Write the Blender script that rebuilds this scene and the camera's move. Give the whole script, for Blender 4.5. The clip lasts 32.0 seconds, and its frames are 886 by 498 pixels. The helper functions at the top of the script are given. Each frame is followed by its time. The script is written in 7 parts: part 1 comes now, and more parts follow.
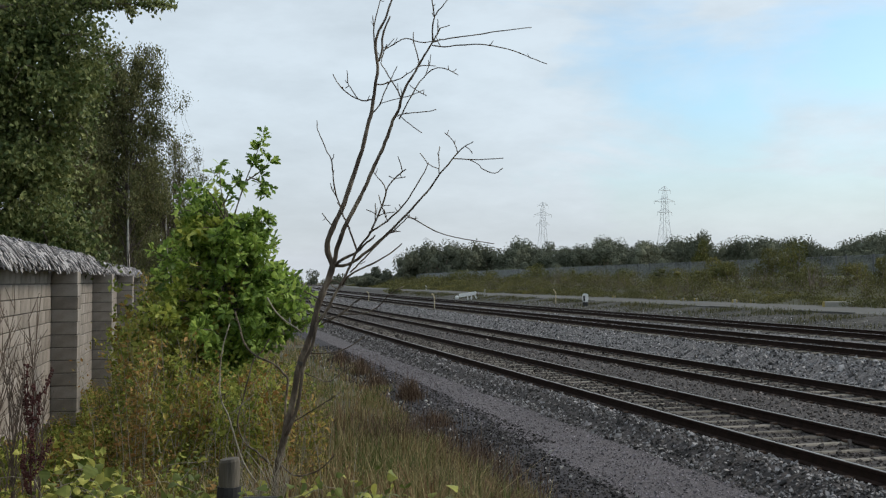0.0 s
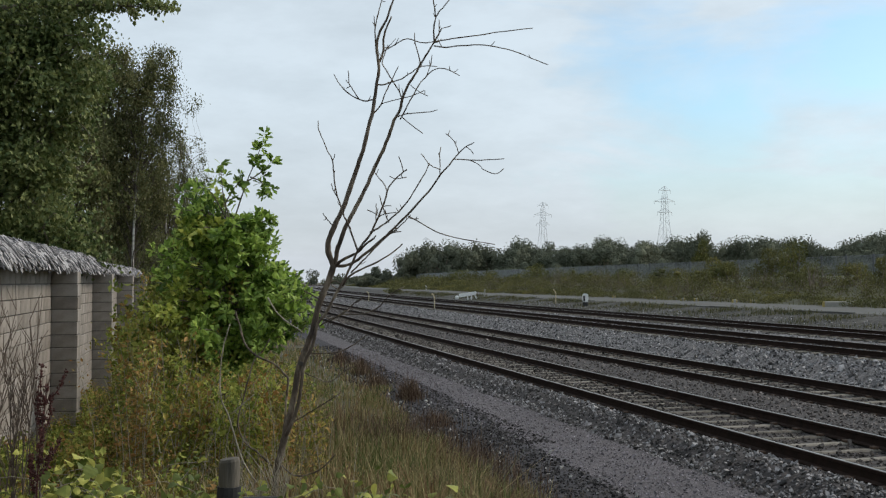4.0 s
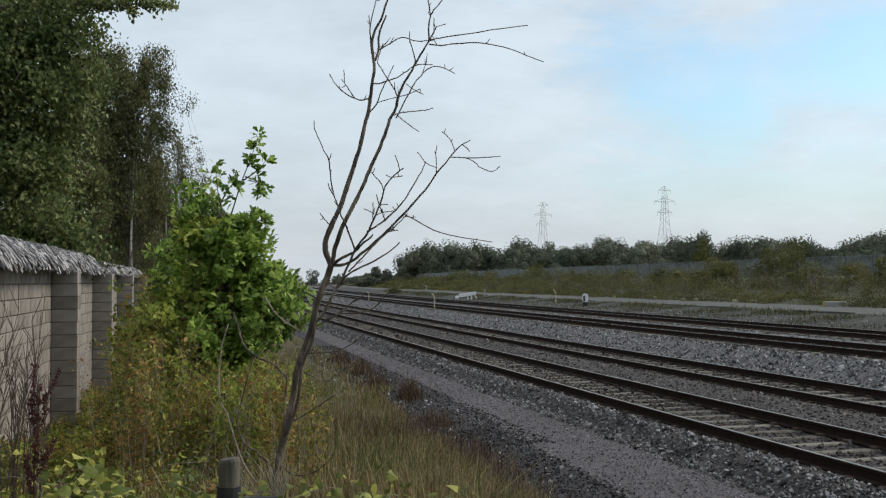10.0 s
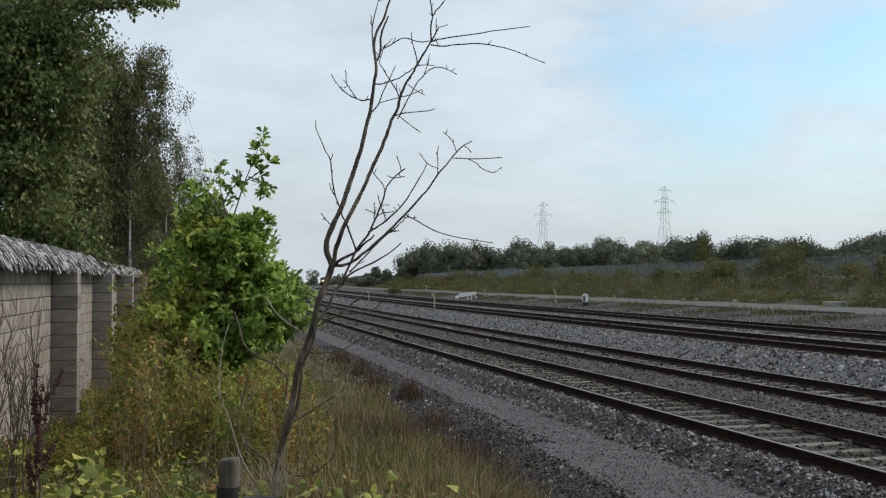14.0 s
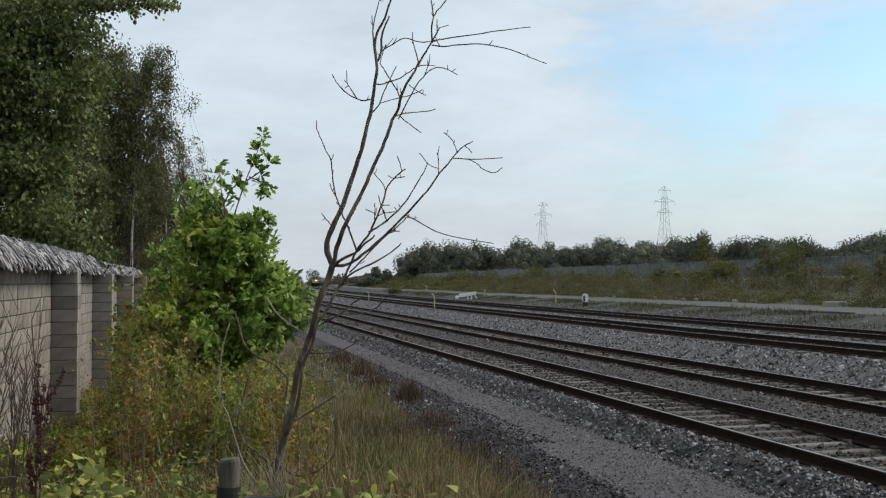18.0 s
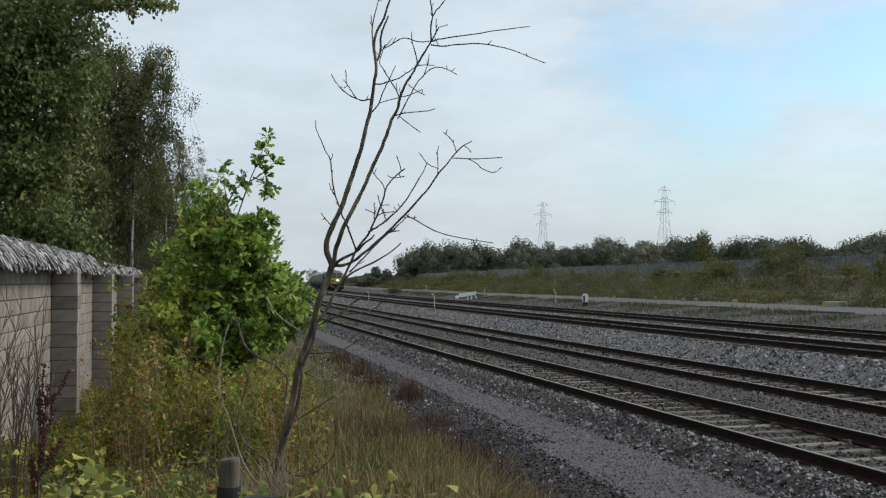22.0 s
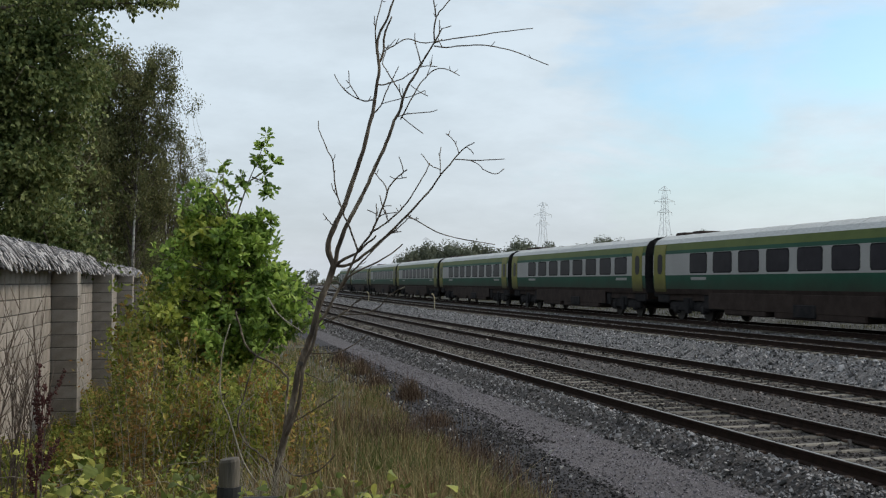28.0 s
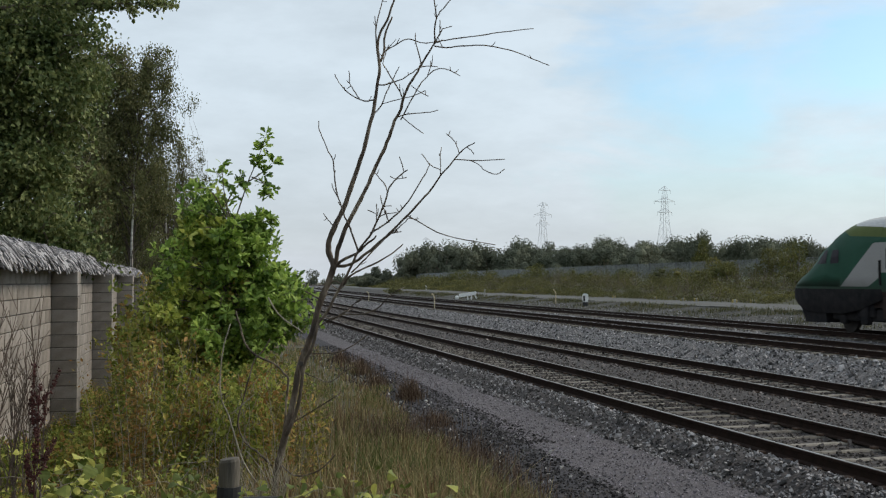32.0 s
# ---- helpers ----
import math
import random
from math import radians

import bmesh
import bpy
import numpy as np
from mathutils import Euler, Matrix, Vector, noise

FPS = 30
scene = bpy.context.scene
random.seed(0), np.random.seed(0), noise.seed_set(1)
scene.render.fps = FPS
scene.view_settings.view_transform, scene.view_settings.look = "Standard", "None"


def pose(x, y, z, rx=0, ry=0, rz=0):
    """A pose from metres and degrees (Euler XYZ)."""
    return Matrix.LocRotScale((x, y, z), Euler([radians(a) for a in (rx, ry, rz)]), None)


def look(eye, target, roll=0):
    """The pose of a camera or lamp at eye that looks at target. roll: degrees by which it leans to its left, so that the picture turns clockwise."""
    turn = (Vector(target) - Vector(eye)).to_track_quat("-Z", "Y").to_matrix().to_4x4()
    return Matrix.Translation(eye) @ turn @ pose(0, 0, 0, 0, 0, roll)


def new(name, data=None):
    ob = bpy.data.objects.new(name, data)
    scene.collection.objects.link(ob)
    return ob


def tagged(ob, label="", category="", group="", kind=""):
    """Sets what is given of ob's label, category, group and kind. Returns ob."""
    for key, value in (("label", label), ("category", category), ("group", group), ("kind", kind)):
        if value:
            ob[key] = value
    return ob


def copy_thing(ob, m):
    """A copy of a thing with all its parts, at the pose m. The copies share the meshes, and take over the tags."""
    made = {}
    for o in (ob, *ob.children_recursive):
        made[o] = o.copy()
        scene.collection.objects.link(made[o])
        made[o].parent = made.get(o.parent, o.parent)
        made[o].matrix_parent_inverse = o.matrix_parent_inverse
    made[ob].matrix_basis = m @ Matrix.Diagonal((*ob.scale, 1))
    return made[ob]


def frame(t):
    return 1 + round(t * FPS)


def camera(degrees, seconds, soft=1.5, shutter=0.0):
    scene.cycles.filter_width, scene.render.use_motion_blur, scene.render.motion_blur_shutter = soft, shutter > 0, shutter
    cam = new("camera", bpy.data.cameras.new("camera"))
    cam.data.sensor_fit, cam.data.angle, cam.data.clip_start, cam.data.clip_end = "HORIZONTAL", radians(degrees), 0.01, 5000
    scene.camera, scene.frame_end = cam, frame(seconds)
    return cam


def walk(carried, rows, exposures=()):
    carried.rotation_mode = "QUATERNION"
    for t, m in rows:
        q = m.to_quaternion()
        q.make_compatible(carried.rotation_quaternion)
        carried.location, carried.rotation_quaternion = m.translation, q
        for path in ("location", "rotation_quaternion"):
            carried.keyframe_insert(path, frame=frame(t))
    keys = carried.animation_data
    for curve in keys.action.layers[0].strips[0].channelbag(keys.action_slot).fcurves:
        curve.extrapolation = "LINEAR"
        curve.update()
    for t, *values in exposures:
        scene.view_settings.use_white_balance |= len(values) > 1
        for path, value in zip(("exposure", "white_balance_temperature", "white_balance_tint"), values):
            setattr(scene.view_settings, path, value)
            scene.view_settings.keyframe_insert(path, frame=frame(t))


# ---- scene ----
# ---------------- camera and lens ----------------
cam = camera(43.64, 32.0, soft=1.22, shutter=0.05)
EYE_Z = 2.076                      # lens above the head of the near rails (z = 0)
walk(cam, [(0.0, pose(0, 0, EYE_Z, 91.685, 0, 0)), (32.0, pose(0, 0, EYE_Z, 91.685, 0, 0))])

# ---------------- sky and sun ----------------
SUN_EL, SUN_AZ = radians(40), radians(70)          # height, and turn clockwise from +y
world = bpy.data.worlds.new("world")
scene.world = world
world.use_nodes = True
wn, wl = world.node_tree.nodes, world.node_tree.links
wn.clear()
sky = wn.new("ShaderNodeTexSky")
sky.sky_type, sky.sun_disc, sky.sun_elevation, sky.sun_rotation = "NISHITA", False, SUN_EL, SUN_AZ
sky.air_density, sky.dust_density, sky.ozone_density = 1.0, 1.6, 2.5
coord = wn.new("ShaderNodeTexCoord")
stretch = wn.new("ShaderNodeMapping")
stretch.inputs["Location"].default_value = (1.3, 2.2, 4.1)
stretch.inputs["Scale"].default_value = (1.0, 1.0, 3.0)
stretch.inputs["Rotation"].default_value = (0.0, radians(-14), 0.0)
wl.new(coord.outputs["Generated"], stretch.inputs["Vector"])
cloud = wn.new("ShaderNodeTexNoise")
cloud.inputs["Scale"].default_value, cloud.inputs["Detail"].default_value = 4.2, 10.0
cloud.inputs["Roughness"].default_value, cloud.inputs["Distortion"].default_value = 0.56, 0.45
wl.new(stretch.outputs["Vector"], cloud.inputs["Vector"])
gaps = []                                         # blue breaks in the cloud: direction and widening
for where, wide in (((0.36, 0.915, 0.178), 1.0), ((0.25, 0.958, 0.138), 1.6)):
    far = wn.new("ShaderNodeVectorMath")
    far.operation = "DISTANCE"
    far.inputs[1].default_value = where
    wl.new(coord.outputs["Generated"], far.inputs[0])
    scaled = wn.new("ShaderNodeMath")
    scaled.operation = "MULTIPLY"
    scaled.inputs[1].default_value = wide
    wl.new(far.outputs["Value"], scaled.inputs[0])
    gaps.append(scaled)
nearest = wn.new("ShaderNodeMath")
nearest.operation = "MINIMUM"
wl.new(gaps[0].outputs["Value"], nearest.inputs[0])
wl.new(gaps[1].outputs["Value"], nearest.inputs[1])
ragged = wn.new("ShaderNodeMath")
ragged.operation = "MULTIPLY_ADD"
ragged.inputs[1].default_value = 0.8
wl.new(cloud.outputs["Fac"], ragged.inputs[0])
wl.new(nearest.outputs["Value"], ragged.inputs[2])
cover = wn.new("ShaderNodeMapRange")
cover.inputs["From Min"].default_value, cover.inputs["From Max"].default_value = 0.41, 0.62
cover.inputs["To Min"].default_value, cover.inputs["To Max"].default_value = 0.12, 0.92
wl.new(ragged.outputs["Value"], cover.inputs["Value"])
axes = wn.new("ShaderNodeSeparateXYZ")
wl.new(coord.outputs["Generated"], axes.inputs["Vector"])
low = wn.new("ShaderNodeMapRange")                 # cloud closes towards the horizon
low.inputs["From Min"].default_value, low.inputs["From Max"].default_value = 0.02, 0.17
low.inputs["To Min"].default_value, low.inputs["To Max"].default_value = 1.0, 0.0
wl.new(axes.outputs["Z"], low.inputs["Value"])
closed = wn.new("ShaderNodeMath")
closed.operation = "MAXIMUM"
wl.new(cover.outputs["Result"], closed.inputs[0])
wl.new(low.outputs["Result"], closed.inputs[1])
grey = wn.new("ShaderNodeRGBToBW")
wl.new(sky.outputs["Color"], grey.inputs["Color"])
bright = wn.new("ShaderNodeMix")
bright.data_type, bright.blend_type = "RGBA", "MULTIPLY"
bright.inputs["Factor"].default_value = 1.0
bright.inputs["B"].default_value = (0.2, 0.22, 0.235, 1)
wl.new(grey.outputs["Val"], bright.inputs["A"])
veil = wn.new("ShaderNodeMix")
veil.data_type = "RGBA"
wl.new(closed.outputs["Value"], veil.inputs["Factor"])
haze = wn.new("ShaderNodeMix")                    # thin high cloud, a little brighter towards the sun
haze.data_type, haze.blend_type = "RGBA", "ADD"
haze.inputs["Factor"].default_value = 1.0
haze.inputs["B"].default_value = (5.72, 6.5, 7.12, 1)
wl.new(bright.outputs["Result"], haze.inputs["A"])
wisp = wn.new("ShaderNodeTexNoise")               # brighter shreds in the cloud sheet
wisp.inputs["Scale"].default_value, wisp.inputs["Detail"].default_value, wisp.inputs["Roughness"].default_value = 7.0, 8.0, 0.62
wl.new(stretch.outputs["Vector"], wisp.inputs["Vector"])
shred = wn.new("ShaderNodeMapRange")
shred.inputs["From Min"].default_value, shred.inputs["From Max"].default_value = 0.36, 0.64
shred.inputs["To Min"].default_value, shred.inputs["To Max"].default_value = 0.97, 1.12
wl.new(wisp.outputs["Fac"], shred.inputs["Value"])
lit = wn.new("ShaderNodeMix")
lit.data_type, lit.blend_type = "RGBA", "MULTIPLY"
lit.inputs["Factor"].default_value = 1.0
wl.new(haze.outputs["Result"], lit.inputs["A"])
wl.new(shred.outputs["Result"], lit.inputs["B"])
clear = wn.new("ShaderNodeMix")
clear.data_type, clear.blend_type = "RGBA", "MULTIPLY"
clear.inputs["Factor"].default_value = 1.0
clear.inputs["B"].default_value = (1.42, 1.72, 1.7, 1)
wl.new(sky.outputs["Color"], clear.inputs["A"])
wl.new(clear.outputs["Result"], veil.inputs["A"])
wl.new(lit.outputs["Result"], veil.inputs["B"])
murk = wn.new("ShaderNodeMix")                    # greyer air low over the horizon
murk.data_type, murk.blend_type = "RGBA", "MULTIPLY"
murk.inputs["B"].default_value = (0.93, 0.89, 0.88, 1)
wl.new(low.outputs["Result"], murk.inputs["Factor"])
wl.new(veil.outputs["Result"], murk.inputs["A"])
back = wn.new("ShaderNodeBackground")
back.inputs["Strength"].default_value = 0.1
wl.new(murk.outputs["Result"], back.inputs["Color"])
wout = wn.new("ShaderNodeOutputWorld")
wl.new(back.outputs["Background"], wout.inputs["Surface"])
sun = new("sun", bpy.data.lights.new("sun", "SUN"))
sun.data.energy, sun.data.angle, sun.data.color = 2.0, radians(12), (1.0, 0.89, 0.73)
sun.matrix_world = look((math.sin(SUN_AZ) * 60, math.cos(SUN_AZ) * 60, math.tan(SUN_EL) * 60), (0, 0, 0))
scene.view_settings.exposure = 0.0

# ---------------- materials ----------------
MATS = {}


def material(name, cols, rough=0.8, scale=6.0, bump=0.25, fine=60.0, metal=0.0, vary="", spread=0.35, leaf=0.0, spec=0.4, squash=(1, 1, 1), bump_dist=0.01, weight=0.35, gloss=0.12):
    """cols: colours of a ramp that a coarse noise runs through; a finer noise adds grain and relief; vary: 'object' or 'island'."""
    m = bpy.data.materials.new(name)
    m.use_nodes = True
    n, l = m.node_tree.nodes, m.node_tree.links
    n.clear()
    out = n.new("ShaderNodeOutputMaterial")
    b = n.new("ShaderNodeBsdfPrincipled")
    tc = n.new("ShaderNodeTexCoord")
    mp = n.new("ShaderNodeMapping")
    mp.inputs["Scale"].default_value = squash
    l.new(tc.outputs["Object"], mp.inputs["Vector"])
    big = n.new("ShaderNodeTexNoise")
    big.inputs["Scale"].default_value, big.inputs["Detail"].default_value, big.inputs["Roughness"].default_value = scale, 5, 0.6
    small = n.new("ShaderNodeTexNoise")
    small.inputs["Scale"].default_value, small.inputs["Detail"].default_value = fine, 3
    l.new(mp.outputs["Vector"], big.inputs["Vector"])
    l.new(mp.outputs["Vector"], small.inputs["Vector"])
    ramp = n.new("ShaderNodeValToRGB")
    ramp.color_ramp.elements[0].position, ramp.color_ramp.elements[1].position = 0.3, 0.7
    while len(ramp.color_ramp.elements) < len(cols):
        ramp.color_ramp.elements.new(0.5)
    for i, (e, c) in enumerate(zip(ramp.color_ramp.elements, cols)):
        e.position, e.color = 0.3 + 0.4 * i / max(1, len(cols) - 1), (*c, 1)
    fac = big.outputs["Fac"]
    if vary:
        if vary == "object":
            r = n.new("ShaderNodeObjectInfo").outputs["Random"]
        else:
            r = n.new("ShaderNodeNewGeometry").outputs["Random Per Island"]
        mixf = n.new("ShaderNodeMapRange")
        mixf.inputs["To Min"].default_value, mixf.inputs["To Max"].default_value = -spread, spread
        l.new(r, mixf.inputs["Value"])
        add = n.new("ShaderNodeMath")
        add.operation = "ADD"
        l.new(fac, add.inputs[0])
        l.new(mixf.outputs["Result"], add.inputs[1])
        fac = add.outputs["Value"]
    l.new(fac, ramp.inputs["Fac"])
    grain = n.new("ShaderNodeMix")
    grain.data_type, grain.blend_type = "RGBA", "OVERLAY"
    grain.inputs["Factor"].default_value = weight
    l.new(ramp.outputs["Color"], grain.inputs["A"])
    l.new(small.outputs["Fac"], grain.inputs["B"])
    l.new(grain.outputs["Result"], b.inputs["Base Color"])
    b.inputs["Roughness"].default_value, b.inputs["Metallic"].default_value = rough, metal
    b.inputs["Specular IOR Level"].default_value = gloss if leaf else spec
    if bump:
        bp = n.new("ShaderNodeBump")
        bp.inputs["Strength"].default_value, bp.inputs["Distance"].default_value = bump, bump_dist
        l.new(small.outputs["Fac"], bp.inputs["Height"])
        l.new(bp.outputs["Normal"], b.inputs["Normal"])
    if leaf:
        tr = n.new("ShaderNodeBsdfTranslucent")
        l.new(grain.outputs["Result"], tr.inputs["Color"])
        mx = n.new("ShaderNodeMixShader")
        mx.inputs["Fac"].default_value = leaf
        l.new(b.outputs["BSDF"], mx.inputs[1])
        l.new(tr.outputs["BSDF"], mx.inputs[2])
        l.new(mx.outputs["Shader"], out.inputs["Surface"])
    else:
        l.new(b.outputs["BSDF"], out.inputs["Surface"])
    MATS[name] = m
    return m


def stones_material(name, cols, cell, bump=0.8, dist=0.02, gap=0.5):
    """Loose stone: one tone for each stone, dark gaps between them in relief."""
    m = material(name, cols, rough=0.9, scale=0.35, bump=0, fine=90, weight=0.3)
    n, l = m.node_tree.nodes, m.node_tree.links
    b = [x for x in n if x.type == "BSDF_PRINCIPLED"][0]
    tc = [x for x in n if x.type == "TEX_COORD"][0]
    wob = n.new("ShaderNodeTexNoise")
    wob.inputs["Scale"].default_value = 0.6 / cell
    l.new(tc.outputs["Object"], wob.inputs["Vector"])
    sh = n.new("ShaderNodeMix")
    sh.data_type, sh.blend_type = "RGBA", "LINEAR_LIGHT"
    sh.inputs["Factor"].default_value = cell * 0.6
    l.new(tc.outputs["Object"], sh.inputs["A"])
    l.new(wob.outputs["Color"], sh.inputs["B"])
    v = n.new("ShaderNodeTexVoronoi")
    v.inputs["Scale"].default_value = 1 / cell
    l.new(sh.outputs["Result"], v.inputs["Vector"])
    tone = n.new("ShaderNodeSeparateColor")
    l.new(v.outputs["Color"], tone.inputs["Color"])
    rng = n.new("ShaderNodeMapRange")
    rng.inputs["To Min"].default_value, rng.inputs["To Max"].default_value = 0.45, 1.6
    l.new(tone.outputs["Red"], rng.inputs["Value"])
    edge = n.new("ShaderNodeMapRange")
    edge.inputs["From Min"].default_value, edge.inputs["From Max"].default_value = 0.25, 0.75
    edge.inputs["To Min"].default_value, edge.inputs["To Max"].default_value = 1.0, 1 - gap
    l.new(v.outputs["Distance"], edge.inputs["Value"])
    mul = n.new("ShaderNodeMath")
    mul.operation = "MULTIPLY"
    l.new(rng.outputs["Result"], mul.inputs[0])
    l.new(edge.outputs["Result"], mul.inputs[1])
    old = b.inputs["Base Color"].links[0].from_socket
    tint = n.new("ShaderNodeMix")
    tint.data_type, tint.blend_type = "RGBA", "MULTIPLY"
    tint.inputs["Factor"].default_value = 1.0
    l.new(old, tint.inputs["A"])
    l.new(mul.outputs["Value"], tint.inputs["B"])
    l.new(tint.outputs["Result"], b.inputs["Base Color"])
    bp = n.new("ShaderNodeBump")
    bp.invert = True
    bp.inputs["Strength"].default_value, bp.inputs["Distance"].default_value = bump, dist
    l.new(v.outputs["Distance"], bp.inputs["Height"])
    l.new(bp.outputs["Normal"], b.inputs["Normal"])
    return m


M_SOIL = material("soil", [(0.035, 0.03, 0.02), (0.07, 0.06, 0.035), (0.10, 0.09, 0.05)], scale=1.2, fine=20, bump=0.6, bump_dist=0.05)
M_DARK = stones_material("dark_spent_ballast", [(0.0261, 0.0236, 0.0289), (0.0485, 0.0437, 0.0515)], 0.045)
M_PATH = stones_material("fine_gravel", [(0.0739, 0.0651, 0.0719), (0.1015, 0.0898, 0.0987)], 0.022, bump=0.5, dist=0.008, gap=0.35)
M_BALLAST = stones_material("ballast", [(0.110, 0.105, 0.109), (0.155, 0.149, 0.155)], 0.055)
M_BALLAST_OLD = stones_material("worn_ballast", [(0.0405, 0.0345, 0.0342), (0.0649, 0.0563, 0.0561)], 0.055)
M_VERGE = stones_material("stony_verge", [(0.036, 0.035, 0.03), (0.06, 0.057, 0.05), (0.085, 0.08, 0.074)], 0.12, bump=0.6, dist=0.03)
M_ROAD = material("concrete_road", [(0.0615, 0.0600, 0.0550), (0.0859, 0.0840, 0.0760)], scale=0.5, fine=8, bump=0.1)
M_BANK = material("bank_soil", [(0.03, 0.0319, 0.0125), (0.054, 0.0522, 0.02)], scale=0.6, fine=6, bump=0.5, bump_dist=0.1)
M_FIELD = material("field_grass", [(0.09, 0.1054, 0.054), (0.132, 0.1426, 0.078), (0.156, 0.1612, 0.096)], scale=0.05, fine=2, bump=0.3, bump_dist=0.1)
M_STONE = material("ballast_stone", [(0.0328, 0.0303, 0.0295), (0.1148, 0.1082, 0.1091), (0.3280, 0.3157, 0.3198)], scale=5, fine=60, vary="island", spread=0.3, bump=0.2)
M_GRIT = material("grit", [(0.0674, 0.0609, 0.0669), (0.1347, 0.1232, 0.1356), (0.2694, 0.2462, 0.2709)], scale=5, fine=60, vary="island", spread=0.26, bump=0)
M_STONE_PALE = material("clean_ballast_stone", [(0.0497, 0.0482, 0.0489), (0.1671, 0.1617, 0.1635), (0.4154, 0.3999, 0.4003)], scale=5, fine=60, vary="island", spread=0.3, bump=0.2)
M_PALE = material("pale_stone", [(0.3, 0.29, 0.27), (0.5, 0.48, 0.46)], scale=5, fine=60, vary="island", spread=0.26, bump=0)
M_STONE_DARK = material("dark_stone", [(0.0122, 0.0107, 0.0110), (0.0255, 0.0229, 0.0235), (0.0714, 0.0653, 0.0653)], scale=5, fine=60, vary="island", spread=0.26, bump=0.2)
M_STONE_OIL = material("oily_stone", [(0.03, 0.025, 0.022), (0.06, 0.05, 0.045), (0.13, 0.11, 0.1)], scale=5, fine=60, vary="island", spread=0.26, bump=0.2)
M_STONE_BROWN = material("brown_ballast_stone", [(0.032, 0.027, 0.025), (0.082, 0.07, 0.066), (0.22, 0.195, 0.185)], scale=5, fine=60, vary="island", spread=0.3, bump=0.2)
M_RUST = material("rusted_rail", [(0.0187, 0.0122, 0.0101), (0.0346, 0.0213, 0.0166)], rough=0.85, scale=9, fine=90, bump=0.3, spec=0.1)
M_HEAD = material("worn_rail_head", [(0.20, 0.18, 0.165), (0.32, 0.295, 0.275)], rough=0.42, metal=0.75, scale=3, fine=120, bump=0.05)
M_SLEEPER = material("weathered_concrete", [(0.0903, 0.0791, 0.0654), (0.1376, 0.1221, 0.1015), (0.2021, 0.1806, 0.1531)], scale=5, fine=70, vary="object", spread=0.22, bump=0.3)
M_CLIP = material("rusted_clip", [(0.05, 0.03, 0.02), (0.09, 0.05, 0.03)], scale=20, fine=90)
M_BLOCK = material("concrete_block", [(0.1874, 0.1646, 0.1432), (0.2589, 0.2285, 0.2018), (0.3306, 0.2963, 0.2663)], scale=3.5, fine=80, vary="object", spread=0.16, bump=0.35, bump_dist=0.006)
M_MORTAR = material("grey_mortar", [(0.07, 0.065, 0.06), (0.12, 0.112, 0.10)], scale=6, fine=70)
M_FLAKE = material("weathered_thatch", [(0.112, 0.1056, 0.108), (0.224, 0.2145, 0.2214), (0.3808, 0.3685, 0.378)], scale=6, fine=40, vary="island", spread=0.3, bump=0.4)
M_BARK = material("grey_brown_bark", [(0.075, 0.06, 0.045), (0.15, 0.122, 0.094), (0.24, 0.205, 0.165)], scale=7, fine=60, bump=0.6, squash=(1, 1, 0.3))
M_TWIG = material("dark_bare_twig", [(0.04, 0.03, 0.025), (0.075, 0.058, 0.047), (0.13, 0.105, 0.088)], scale=8, fine=70, bump=0.5, squash=(1, 1, 0.35))
M_SAPBARK = material("dark_sapling_bark", [(0.036, 0.027, 0.021), (0.10, 0.076, 0.056), (0.30, 0.25, 0.19)], scale=11, fine=50, bump=1.0, bump_dist=0.02, squash=(1, 1, 0.35))
M_BIRCH = material("birch_bark", [(0.08, 0.075, 0.07), (0.5, 0.48, 0.44), (0.62, 0.6, 0.56)], scale=4, fine=40, bump=0.4, squash=(0.5, 0.5, 3))
M_STEM = material("pale_dry_stem", [(0.22, 0.19, 0.14), (0.36, 0.32, 0.25)], scale=10, fine=80)
M_OAK = material("oak_leaf", [(0.0951, 0.1598, 0.0339), (0.2167, 0.3356, 0.0649), (0.4188, 0.5432, 0.1309)], rough=0.42, scale=2, fine=40, vary="island", spread=0.3, leaf=0.46, bump=0.1, gloss=0.25)
M_OAKPALE = material("young_oak_leaf", [(0.1840, 0.2415, 0.0460), (0.3450, 0.4025, 0.0805), (0.5060, 0.5290, 0.1265)], rough=0.45, scale=2, fine=40, vary="island", spread=0.3, leaf=0.4, bump=0.1, gloss=0.3)
M_POPLAR = material("poplar_leaf", [(0.0659, 0.0952, 0.0316), (0.1318, 0.1673, 0.0548), (0.2638, 0.2853, 0.1071)], rough=0.5, scale=0.55, fine=30, vary="island", spread=0.24, leaf=0.22, bump=0.1, gloss=0.22)
M_BIRCHLEAF = material("birch_leaf", [(0.0850, 0.0964, 0.0430), (0.1417, 0.1530, 0.0646), (0.2267, 0.2125, 0.0933)], rough=0.55, scale=0.5, fine=30, vary="island", spread=0.18, leaf=0.25, bump=0)
M_WEEDG = material("nettle_leaf", [(0.1230, 0.1616, 0.0343), (0.2461, 0.2831, 0.0590), (0.3828, 0.3909, 0.0913)], rough=0.6, scale=2, fine=30, vary="island", spread=0.3, leaf=0.3, bump=0)
M_WEEDR = material("rusty_weed_leaf", [(0.1462, 0.1269, 0.0412), (0.2557, 0.1953, 0.0577), (0.3105, 0.1661, 0.0577)], rough=0.6, scale=2, fine=30, vary="island", spread=0.3, leaf=0.3, bump=0)
